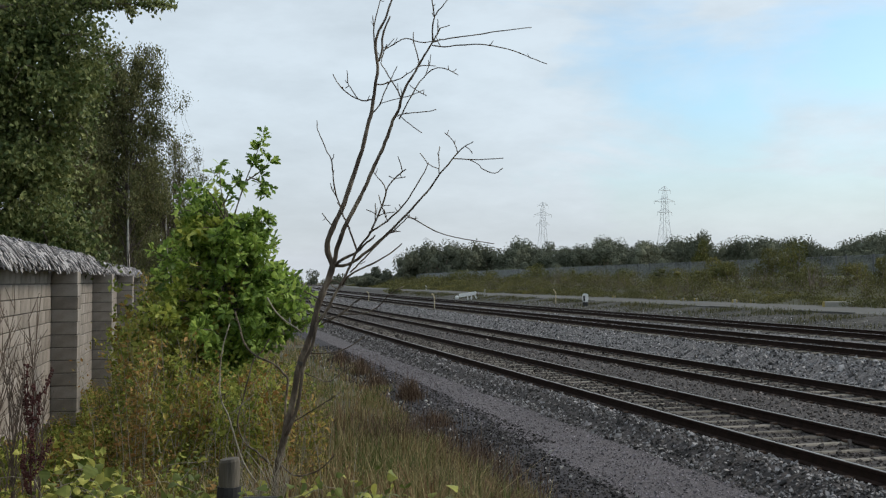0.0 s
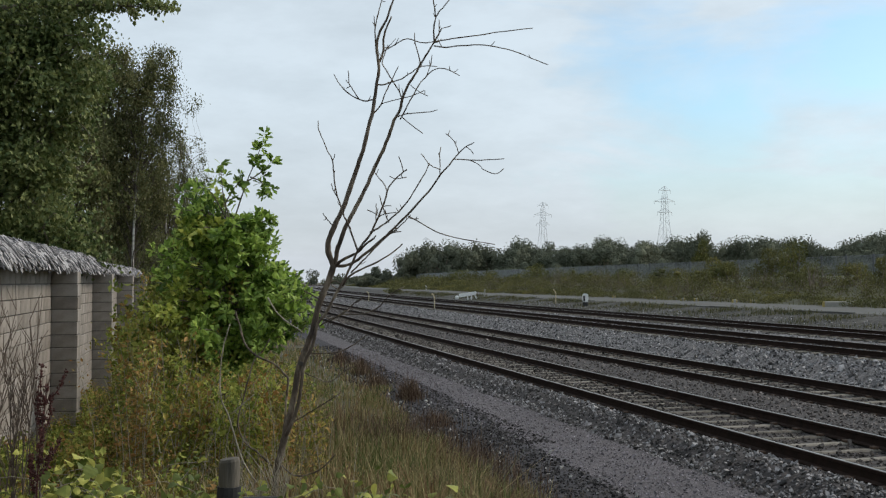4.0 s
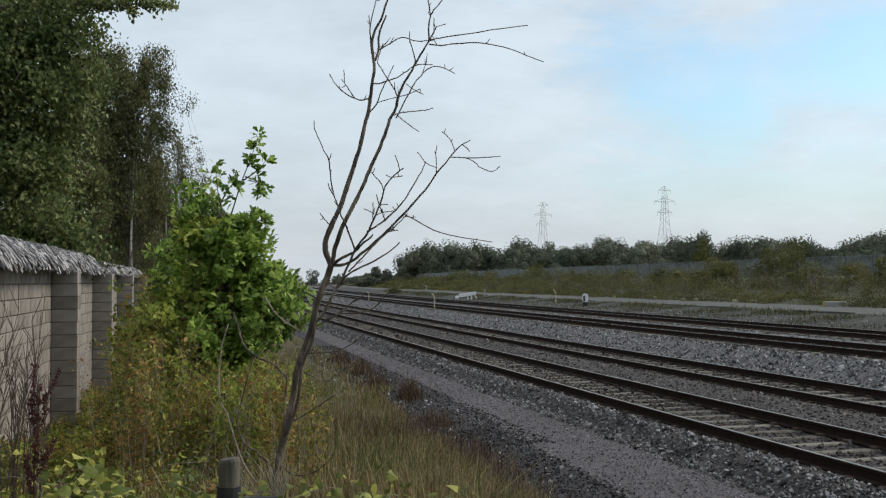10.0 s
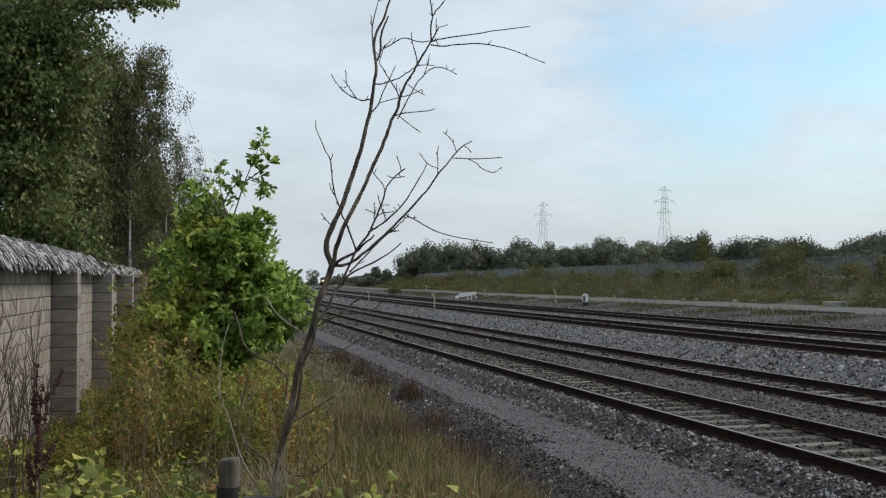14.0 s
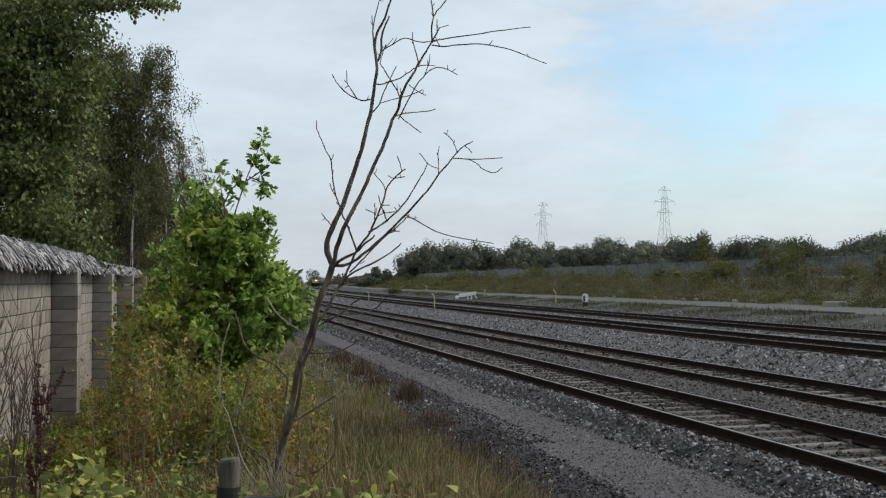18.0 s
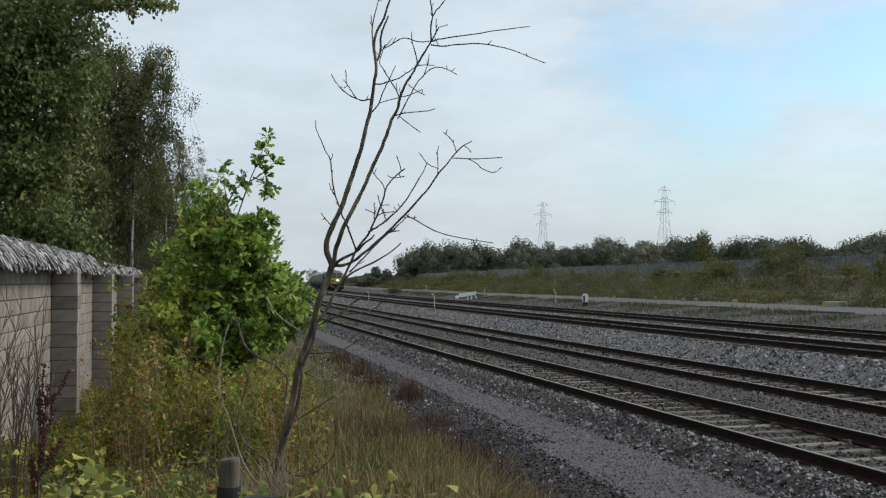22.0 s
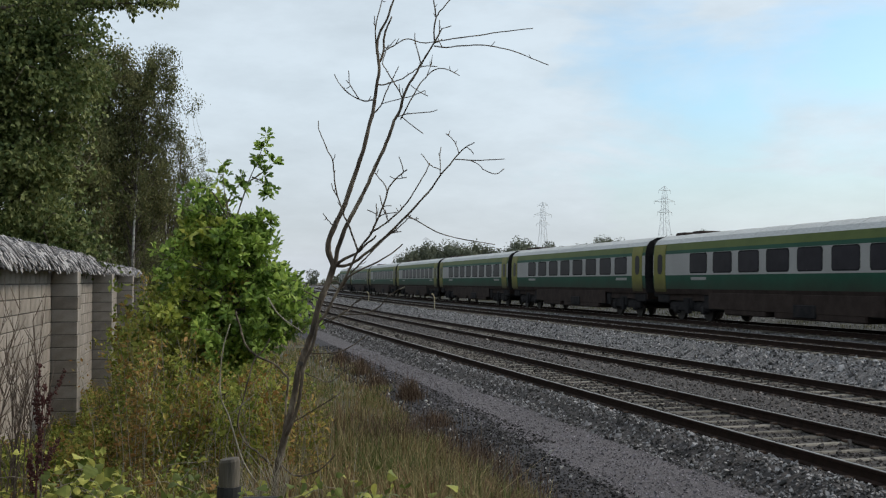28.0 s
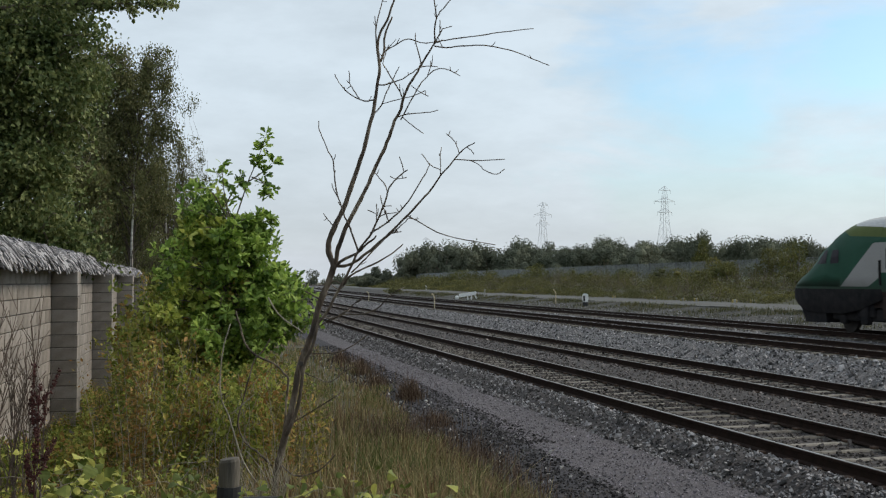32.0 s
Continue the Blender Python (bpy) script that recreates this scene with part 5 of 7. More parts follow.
def make_bare_sapling():
    base = (-1.226, 8.0, 0.518)
    tree = empty("bare_sapling", pose(*base))
    tagged(tree, "leafless young tree with thin forked dark branches", "bare tree")
    parts = []

    def limb(points, r0, r1, mat=None):
        p = bend(points, 3)
        p = p + np.concatenate([[[0, 0, 0]], rng.normal(0, 0.0012, (len(p) - 2, 3)), [[0, 0, 0]]])
        ob = part("trunk" if r0 > 0.03 else "branch", Soup().add(*tube(p, np.linspace(r0, r1, len(p)) * (1 + rng.normal(0, 0.05, len(p))), 8)), mat or M_SAPBARK, tree, smooth=True)
        if 0.0028 < r0 < 0.0075:
            so = Soup()
            for i in range(2, len(p) - 1):
                if rng.uniform() > 0.14:
                    continue
                e = rng.normal(0, 0.024, 3) * rng.uniform(0.3, 1.3) + (0, 0, 0.01)
                so.add(*tube([p[i], p[i] + e * 0.5, p[i] + e * 1.1 + (0, 0, 0.012)], [0.0035, 0.003, 0.002], 4))
            if so.n:
                tagged(part("twig_growth", so, M_SAPBARK, ob), kind="stuff")

    limb([(0.012, 0.00, -0.082), (0.025, 0.00, 0.143), (0.042, 0.00, 0.257), (0.076, 0.00, 0.404), (0.110, 0.00, 0.551), (0.152, 0.00, 0.735), (0.177, 0.00, 0.899), (0.206, 0.00, 0.997), (0.248, 0.00, 1.111), (0.285, 0.00, 1.209), (0.327, 0.00, 1.393), (0.369, 0.00, 1.499), (0.406, 0.00, 1.593), (0.435, 0.00, 1.683)], 0.0235, 0.0225)
    limb([(0.101, -0.03, 0.458), (0.151, -0.04, 0.568), (0.192, -0.05, 0.699), (0.205, -0.06, 0.780), (0.222, -0.06, 0.915), (0.247, -0.07, 1.013), (0.289, -0.08, 1.095), (0.331, -0.09, 1.258), (0.364, -0.10, 1.299), (0.405, -0.11, 1.360), (0.459, -0.12, 1.471), (0.521, -0.13, 1.577), (0.566, -0.13, 1.667), (0.616, -0.14, 1.777), (0.669, -0.15, 1.846), (0.715, -0.16, 1.912), (0.748, -0.17, 1.985), (0.785, -0.18, 2.067), (0.818, -0.19, 2.161), (0.827, -0.20, 2.198), (0.847, -0.20, 2.239), (0.884, -0.21, 2.284), (0.942, -0.22, 2.333), (0.967, -0.23, 2.349)], 0.0133, 0.0041)
    limb([(0.435, 0.00, 1.667), (0.403, 0.01, 1.736), (0.387, 0.02, 1.806), (0.400, 0.02, 1.883), (0.446, 0.03, 1.989), (0.508, 0.04, 2.128), (0.558, 0.05, 2.284), (0.612, 0.06, 2.451), (0.637, 0.06, 2.520), (0.675, 0.07, 2.692), (0.704, 0.08, 2.802), (0.717, 0.09, 2.900), (0.730, 0.09, 2.994), (0.747, 0.10, 3.125), (0.739, 0.11, 3.199), (0.732, 0.12, 3.313), (0.753, 0.13, 3.407), (0.802, 0.13, 3.501), (0.831, 0.14, 3.595), (0.865, 0.15, 3.697)], 0.0214, 0.0065)
    limb([(0.444, 0.00, 1.675), (0.456, -0.01, 1.777), (0.486, -0.02, 1.867), (0.531, -0.03, 1.977), (0.602, -0.04, 2.112), (0.664, -0.05, 2.230), (0.717, -0.06, 2.353), (0.763, -0.07, 2.451), (0.796, -0.08, 2.520), (0.842, -0.09, 2.635), (0.867, -0.11, 2.708), (0.912, -0.12, 2.786), (0.929, -0.13, 2.860), (0.966, -0.14, 2.953), (1.016, -0.15, 3.031), (1.061, -0.16, 3.113), (1.111, -0.17, 3.190), (1.148, -0.18, 3.248), (1.185, -0.19, 3.313), (1.210, -0.20, 3.358)], 0.0174, 0.0049)
    limb([(0.439, 0.00, 1.675), (0.505, -0.02, 1.671), (0.583, -0.04, 1.699), (0.628, -0.06, 1.728), (0.706, -0.09, 1.789), (0.784, -0.11, 1.859), (0.878, -0.13, 1.944), (0.961, -0.15, 2.030), (1.063, -0.17, 2.136), (1.137, -0.19, 2.222), (1.207, -0.21, 2.320), (1.265, -0.24, 2.382), (1.323, -0.26, 2.455), (1.380, -0.28, 2.504), (1.438, -0.30, 2.533)], 0.0118, 0.0033)
    limb([(0.435, 0.00, 1.667), (0.476, -0.03, 1.699), (0.522, -0.06, 1.728), (0.583, -0.09, 1.752), (0.616, -0.11, 1.769), (0.669, -0.14, 1.822), (0.723, -0.17, 1.859), (0.747, -0.20, 1.883)], 0.0123, 0.0053)
    limb([(0.566, -0.12, 1.622), (0.627, -0.13, 1.683), (0.689, -0.15, 1.744), (0.755, -0.16, 1.814), (0.829, -0.18, 1.883), (0.907, -0.19, 1.944), (0.968, -0.21, 1.998), (0.993, -0.22, 2.030)], 0.0061, 0.0031)
    limb([(0.837, -0.20, 1.891), (0.886, -0.20, 1.908), (0.927, -0.20, 1.912)], 0.0037, 0.0031)
    limb([(0.504, -0.10, 1.528), (0.553, -0.13, 1.593), (0.627, -0.17, 1.638), (0.713, -0.20, 1.675), (0.799, -0.23, 1.720), (0.877, -0.27, 1.769), (0.939, -0.30, 1.822)], 0.0082, 0.0041)
    limb([(0.706, -0.20, 1.904), (0.760, -0.18, 1.936), (0.830, -0.16, 1.989), (0.908, -0.14, 2.059), (0.969, -0.12, 2.136), (1.023, -0.11, 2.222), (1.073, -0.09, 2.304), (1.106, -0.07, 2.365), (1.122, -0.05, 2.414)], 0.0069, 0.0031)
    limb([(1.114, -0.05, 2.410), (1.090, -0.04, 2.451), (1.061, -0.03, 2.484)], 0.0031, 0.0031)
    limb([(1.110, -0.05, 2.410), (1.155, -0.04, 2.386), (1.204, -0.03, 2.369)], 0.0031, 0.0031)
    limb([(1.199, -0.22, 2.320), (1.200, -0.20, 2.373), (1.196, -0.19, 2.447), (1.205, -0.17, 2.516)], 0.0035, 0.0031)
    limb([(1.298, -0.27, 2.418), (1.453, -0.25, 2.414), (1.547, -0.24, 2.418), (1.653, -0.22, 2.427)], 0.0039, 0.0031)
    limb([(1.412, -0.27, 2.410), (1.469, -0.26, 2.382), (1.514, -0.25, 2.341), (1.596, -0.23, 2.320), (1.649, -0.22, 2.357)], 0.0031, 0.0031)
    limb([(1.331, -0.27, 2.459), (1.315, -0.25, 2.512), (1.287, -0.24, 2.561), (1.238, -0.22, 2.606)], 0.0035, 0.0031)
    limb([(1.380, -0.28, 2.504), (1.413, -0.27, 2.484), (1.433, -0.26, 2.455)], 0.0029, 0.0031)
    limb([(0.961, -0.20, 2.030), (1.062, -0.15, 1.977), (1.168, -0.10, 1.920), (1.299, -0.05, 1.879), (1.597, 0.00, 1.830)], 0.0045, 0.0031)
    limb([(0.616, -0.15, 1.777), (0.576, -0.13, 1.883), (0.543, -0.12, 1.973), (0.507, -0.10, 2.043), (0.487, -0.08, 2.104), (0.459, -0.07, 2.181), (0.439, -0.05, 2.284), (0.428, -0.03, 2.373), (0.416, -0.02, 2.451), (0.383, 0.00, 2.504), (0.347, 0.02, 2.590), (0.315, 0.03, 2.663), (0.307, 0.05, 2.733)], 0.0065, 0.0031)
    limb([(0.424, 0.00, 2.439), (0.432, 0.00, 2.459), (0.436, 0.00, 2.484)], 0.0031, 0.0031)
    limb([(0.455, 0.05, 2.177), (0.427, 0.05, 2.214), (0.406, 0.05, 2.275)], 0.0037, 0.0031)
    limb([(0.417, 0.03, 1.969), (0.384, 0.03, 2.006), (0.348, 0.03, 2.055)], 0.0041, 0.0031)
    limb([(0.823, -0.15, 2.198), (0.803, -0.13, 2.251), (0.762, -0.12, 2.300), (0.734, -0.10, 2.337)], 0.0041, 0.0031)
    limb([(0.942, -0.20, 2.333), (0.926, -0.18, 2.390), (0.906, -0.17, 2.447)], 0.0035, 0.0031)
    limb([(0.844, -0.20, 2.304), (0.885, -0.18, 2.288), (0.962, -0.17, 2.300)], 0.0029, 0.0031)
    limb([(0.838, -0.20, 1.977), (0.814, -0.20, 2.038), (0.785, -0.20, 2.120), (0.773, -0.20, 2.169)], 0.0045, 0.0031)
    limb([(0.748, -0.18, 1.989), (0.748, -0.18, 2.051), (0.749, -0.18, 2.112)], 0.0039, 0.0031)
    limb([(0.683, -0.18, 2.067), (0.740, -0.18, 2.043), (0.756, -0.18, 2.026)], 0.0031, 0.0031)
    limb([(0.748, -0.18, 1.993), (0.785, -0.18, 2.030), (0.838, -0.18, 2.043), (0.891, -0.18, 2.051)], 0.0035, 0.0031)
    limb([(0.789, -0.18, 2.087), (0.822, -0.18, 2.096), (0.855, -0.18, 2.096)], 0.0029, 0.0031)
    limb([(0.751, 0.12, 3.182), (0.776, 0.13, 3.256), (0.777, 0.14, 3.350), (0.794, 0.15, 3.427), (0.810, 0.16, 3.464), (0.835, 0.17, 3.529)], 0.0092, 0.0057)
    limb([(0.727, 0.12, 3.239), (0.716, 0.13, 3.407), (0.733, 0.14, 3.521), (0.750, 0.16, 3.595), (0.767, 0.17, 3.677)], 0.0049, 0.0033)
    limb([(0.720, 0.14, 3.350), (0.712, 0.17, 3.452), (0.704, 0.19, 3.538)], 0.0031, 0.0031)
    limb([(1.156, -0.19, 3.252), (1.153, -0.18, 3.370), (1.166, -0.17, 3.444), (1.154, -0.16, 3.521), (1.146, -0.15, 3.595), (1.138, -0.14, 3.656)], 0.0057, 0.0037)
    limb([(1.166, -0.17, 3.444), (1.190, -0.16, 3.480), (1.227, -0.15, 3.529), (1.277, -0.13, 3.595), (1.314, -0.12, 3.656)], 0.0049, 0.0031)
    limb([(1.193, -0.19, 3.317), (1.190, -0.17, 3.382), (1.190, -0.16, 3.427)], 0.0035, 0.0031)
    limb([(1.214, -0.20, 3.358), (1.247, -0.18, 3.370), (1.275, -0.17, 3.382)], 0.0029, 0.0031)
    limb([(1.160, -0.20, 3.256), (1.234, -0.18, 3.280), (1.402, -0.16, 3.309), (1.573, -0.14, 3.337), (1.725, -0.12, 3.362), (1.864, -0.10, 3.382)], 0.0049, 0.0031)
    limb([(1.152, -0.20, 3.231), (1.242, -0.19, 3.223), (1.348, -0.17, 3.239), (1.479, -0.16, 3.248), (1.593, -0.14, 3.239), (1.724, -0.13, 3.211), (1.854, -0.11, 3.162), (1.976, -0.10, 3.117)], 0.0049, 0.0031)
    limb([(1.061, -0.17, 3.101), (1.037, -0.14, 3.199), (1.017, -0.10, 3.284), (1.014, -0.07, 3.354)], 0.0045, 0.0031)
    limb([(0.929, -0.13, 2.864), (0.893, -0.11, 2.945), (0.836, -0.10, 3.031), (0.804, -0.08, 3.088), (0.780, -0.06, 3.133), (0.796, -0.05, 3.199), (0.821, -0.03, 3.276)], 0.0047, 0.0031)
    limb([(0.734, 0.10, 3.007), (0.779, 0.12, 3.011), (0.836, 0.13, 3.031), (0.914, 0.15, 3.060), (0.988, 0.17, 3.113), (1.066, 0.18, 3.162), (1.176, 0.20, 3.162)], 0.0057, 0.0031)
    limb([(0.708, 0.10, 2.794), (0.761, 0.12, 2.860), (0.799, 0.14, 2.966), (0.828, 0.16, 3.031), (0.857, 0.18, 3.096), (0.886, 0.20, 3.162)], 0.0051, 0.0031)
    limb([(0.762, 0.12, 2.868), (0.893, 0.14, 2.909), (0.987, 0.15, 2.933), (1.081, 0.17, 2.978)], 0.0033, 0.0031)
    limb([(0.700, 0.10, 2.896), (0.647, 0.12, 2.888), (0.602, 0.13, 2.904), (0.533, 0.15, 2.941), (0.468, 0.17, 3.002), (0.428, 0.18, 3.060), (0.408, 0.20, 3.101)], 0.0057, 0.0031)
    limb([(0.598, 0.12, 2.909), (0.554, 0.14, 2.974), (0.522, 0.17, 3.031), (0.518, 0.20, 3.088), (0.510, 0.22, 3.133)], 0.0041, 0.0031)
    limb([(0.501, 0.16, 2.990), (0.517, 0.16, 2.998), (0.534, 0.16, 3.011)], 0.0029, 0.0031)
    limb([(0.776, 0.10, 3.252), (0.858, 0.12, 3.305), (0.953, 0.14, 3.358), (1.046, 0.16, 3.333), (1.140, 0.18, 3.342), (1.214, 0.20, 3.362)], 0.0045, 0.0031)
    limb([(0.900, -0.13, 2.737), (0.920, -0.11, 2.749), (0.977, -0.09, 2.766), (1.080, -0.07, 2.778), (1.137, -0.05, 2.786), (1.178, -0.03, 2.802)], 0.0041, 0.0031)
    limb([(0.924, -0.13, 2.737), (0.985, -0.08, 2.692), (1.075, -0.03, 2.631)], 0.0033, 0.0031)
    limb([(0.912, -0.10, 2.721), (0.986, -0.09, 2.860), (1.044, -0.07, 2.974), (1.089, -0.06, 3.031), (1.147, -0.04, 3.088), (1.212, -0.03, 3.105), (1.270, -0.01, 3.092), (1.339, 0.00, 3.056)], 0.0049, 0.0031)
    limb([(1.098, -0.05, 3.039), (1.118, -0.04, 3.096), (1.135, -0.03, 3.145)], 0.0029, 0.0031)
    limb([(0.987, -0.12, 2.966), (1.044, -0.10, 2.925), (1.109, -0.07, 2.896)], 0.0029, 0.0031)
    limb([(0.359, 0.00, 1.254), (0.413, -0.05, 1.291), (0.503, -0.10, 1.324), (0.597, -0.15, 1.409), (0.675, -0.20, 1.454)], 0.0053, 0.0031)
    limb([(0.503, -0.08, 1.324), (0.658, -0.14, 1.332), (0.752, -0.20, 1.368), (0.826, -0.26, 1.438), (0.875, -0.32, 1.483), (0.957, -0.38, 1.524)], 0.0049, 0.0031)
    limb([(0.422, -0.03, 1.532), (0.443, -0.05, 1.516), (0.475, -0.06, 1.507), (0.516, -0.08, 1.524)], 0.0041, 0.0031)
    limb([(0.414, -0.03, 1.552), (0.443, -0.06, 1.565), (0.492, -0.08, 1.540)], 0.0041, 0.0031)
    limb([(0.222, -0.02, 1.491), (0.291, -0.02, 1.454), (0.348, -0.02, 1.422)], 0.0053, 0.0041)
    limb([(-0.011, -0.20, 1.446), (0.045, -0.23, 1.360), (0.106, -0.25, 1.299), (0.196, -0.28, 1.238), (0.249, -0.30, 1.201)], 0.0057, 0.0041, M_STEM)
    limb([(-0.294, 0.10, 1.340), (-0.262, 0.09, 1.242), (-0.222, 0.08, 1.111), (-0.141, 0.07, 1.021), (-0.010, 0.06, 0.964), (0.071, 0.05, 0.891), (0.103, 0.04, 0.846), (0.090, 0.03, 0.699), (0.085, 0.02, 0.568), (0.068, 0.01, 0.421), (0.055, 0.00, 0.327)], 0.0061, 0.0094)
    limb([(-0.034, 0.05, 1.144), (-0.083, 0.04, 1.054), (-0.141, 0.03, 0.997), (-0.183, 0.02, 0.850), (-0.224, 0.01, 0.682), (-0.250, -0.01, 0.551), (-0.226, -0.02, 0.453), (-0.177, -0.03, 0.388), (-0.096, -0.04, 0.331), (0.002, -0.05, 0.241)], 0.0041, 0.0074)
    limb([(-0.294, -0.10, 1.258), (-0.336, -0.11, 1.111), (-0.353, -0.12, 0.980), (-0.354, -0.14, 0.833), (-0.339, -0.15, 0.715), (-0.290, -0.16, 0.617), (-0.250, -0.18, 0.502), (-0.178, -0.19, 0.290), (-0.081, -0.20, 0.151)], 0.0037, 0.0069, M_STEM)
    limb([(-0.282, -0.10, 0.617), (-0.200, -0.10, 0.686), (-0.118, -0.10, 0.756)], 0.0037, 0.0031, M_STEM)
    limb([(0.243, 0.00, 1.038), (0.337, -0.07, 1.046), (0.485, -0.15, 1.062), (0.599, -0.22, 1.119), (0.698, -0.30, 1.193)], 0.0057, 0.0031)
    limb([(0.234, 0.00, 0.899), (0.304, -0.04, 0.874), (0.402, -0.08, 0.842), (0.467, -0.12, 0.874), (0.533, -0.16, 0.931), (0.598, -0.20, 0.960)], 0.0053, 0.0031)
    limb([(0.151, 0.00, 0.551), (0.286, -0.07, 0.633), (0.401, -0.13, 0.707), (0.499, -0.20, 0.776)], 0.0045, 0.0031)
    limb([(0.067, 0.00, 0.237), (0.165, -0.07, 0.176), (0.283, -0.15, 0.200), (0.382, -0.22, 0.257), (0.480, -0.30, 0.364)], 0.0069, 0.0037)
    limb([(0.331, 0.00, 1.238), (0.437, -0.10, 1.291), (0.536, -0.20, 1.356)], 0.0049, 0.0031)
    limb([(-0.016, 0.00, 0.074), (-0.064, -0.10, 0.221), (-0.153, -0.20, 0.368)], 0.0053, 0.0033, M_STEM)
    stump = Soup().add(*tube([(0, 0, -0.5), (0, 0, 0.0)], [0.045, 0.03], 8))
    part("stump", stump, M_SAPBARK, tree, smooth=True)
    # a pale tape wound round the stem
    part("tape", Soup().add(*tube([(0.203, 0, 0.955), (0.212, 0, 0.98)], [0.031, 0.031], 10)), M_TGREY, tree, "scrap of pale tape round the stem")
    return tree


BARE = make_bare_sapling()


def grow(base, tips, r0, sides=7, jitter=0.08, steps=5):
    """Limbs from one point to many tips, each bowed; returns the soup and points along the limbs."""
    so, along = Soup(), []
    for tip in tips:
        b, t = np.array(base, float), np.array(tip, float)
        mid = (b + t) / 2 + rng.normal(0, jitter, 3) * np.linalg.norm(t - b) + (0, 0, 0.1 * np.linalg.norm(t - b))
        p = bend([b, mid, t], steps)
        so.add(*tube(p, np.linspace(r0, r0 * 0.2, len(p)), sides))
        along.append(p)
    return so, along


def cluster(points, n, spread):
    """n centres scattered round random points of the list."""
    points = np.asarray(points)
    return points[rng.integers(0, len(points), n)] + rng.normal(0, 1, (n, 3)) * spread


def make_oak_sapling():
    x, y = -2.76, 14.0
    z = stand(x, y)
    t = empty("oak_sapling", pose(x, y, z - 0.05))
    tagged(t, "bushy young oak with fresh green lobed leaves in rosettes", "young tree")
    foot = 2.1 - z                                # height of the lens level above the foot
    line = bend([(0, 0, -0.1), (0.01, 0, 0.6), (-0.03, 0.02, foot - 0.6), (0.04, 0, foot + 0.25), (0.12, 0, foot + 0.85)], 6)
    part("trunk", Soup().add(*tube(line, np.linspace(0.042, 0.014, len(line)), 8)), M_BARK, t, smooth=True)
    # leaders with bare stems between their rosettes: points (across, depth, above the lens level)
    leaders = [([(0.12, 0, 0.8), (0.28, 0, 1.28), (0.40, 0.02, 1.58), (0.50, 0, 1.86)], 9, M_OAK), ([(0.3, 0, 1.3), (0.46, 0.05, 1.42), (0.58, 0.05, 1.54)], 4, M_OAK), ([(0.33, 0, 1.35), (0.48, -0.05, 1.28), (0.5, -0.05, 1.16)], 4, M_OAK),
               ([(0.1, 0, 0.72), (-0.02, 0.05, 1.1), (-0.07, 0.1, 1.52)], 4, M_OAK), ([(0.0, 0.03, 1.0), (0.1, 0, 1.18), (0.22, -0.05, 1.3)], 4, M_OAK), ([(0.0, 0.03, 0.8), (-0.1, 0, 0.95), (-0.2, -0.05, 1.05)], 4, M_OAK),
               ([(0.1, 0, 0.5), (0.35, 0.05, 0.7), (0.57, 0.05, 0.84)], 6, M_OAK), ([(0.12, 0, 0.42), (0.42, -0.05, 0.52), (0.64, 0, 0.46)], 7, M_OAK), ([(0.1, 0, 0.55), (0.3, -0.1, 0.62), (0.42, -0.1, 0.55)], 6, M_OAK),
               ([(-0.1, 0, 0.0), (-0.3, -0.1, 0.5), (-0.27, -0.1, 0.95)], 6, M_OAKPALE), ([(-0.1, 0, 0.1), (-0.42, -0.1, 0.4), (-0.5, -0.1, 0.74)], 6, M_OAKPALE), ([(-0.05, 0, 0.2), (-0.15, -0.15, 0.5), (-0.1, -0.2, 0.78)], 6, M_OAKPALE)]
    hubs = [(0.95, -0.12), (0.8, -0.38), (1.05, -0.4), (0.55, -0.62), (0.5, -0.15), (0.62, 0.06), (0.15, -0.35), (0.2, 0.05), (0.38, 0.3), (0.05, 0.38), (-0.25, 0.15), (-0.5, 0.3), (-0.3, 0.55), (-0.65, 0.0), (-0.35, -0.25), (-0.7, -0.3), (0.1, 0.66), (0.45, 0.48), (0.52, 0.66), (0.3, 0.74), (0.3, 0.5), (-0.5, 0.72), (-0.28, 0.95), (-0.45, 0.5), (-0.4, 0.8), (1.12, -0.1), (0.75, 0.12), (-0.15, 0.55), (0.3, -0.75), (0.52, -0.85), (0.25, -1.05), (0.7, -0.7), (0.9, -0.55), (0.05, -0.6), (-0.3, -0.5)]
    for i in range(180):
        across, h = np.array(hubs[i % len(hubs)]) * (0.93, 1.0) + np.clip(rng.normal(0, 1, 2), -1.8, 1.8) * (0.1, 0.09)
        root = np.array([0.03, 0, h - rng.uniform(0.1, 0.4)])
        tip = np.array([across, rng.normal(0, 0.34) - 0.45 * min(1.0, max(0.0, 0.35 - h)), h])
        mid = root * 0.45 + tip * 0.55 + rng.normal(0, 0.05, 3) + (0, 0, 0.06)
        leaders.append(([root, mid, tip], 4 + int(2 * np.linalg.norm(tip - root)), M_OAKPALE if across < -0.25 and rng.uniform() < 0.4 else M_OAK))
    for pts, n, mat in leaders:
        p = bend(np.array(pts) + (0, 0, foot), 6)
        p[:, 2] = np.maximum(p[:, 2], 0.15)
        limb = part("branch", Soup().add(*tube(p, np.linspace(0.010, 0.003, len(p)), 6)), M_BARK, t, smooth=True)
        so = Soup()
        way = p[-1] - p[-4]
        way /= np.linalg.norm(way)
        for k in range(int(n * 1.5)):
            u = 1.0 if k == 0 else rng.uniform(0.55, 1.0)
            c = p[int(u * (len(p) - 1))] + (0 if k == 0 else rng.normal(0, 0.055, 3))
            m = rng.integers(7, 12)
            d = rng.normal(size=(m, 3))
            d -= np.outer(d @ way, way) * 0.7
            d = d / np.linalg.norm(d, axis=1)[:, None] + way * 0.35 + np.array([0, 0, 0.15])
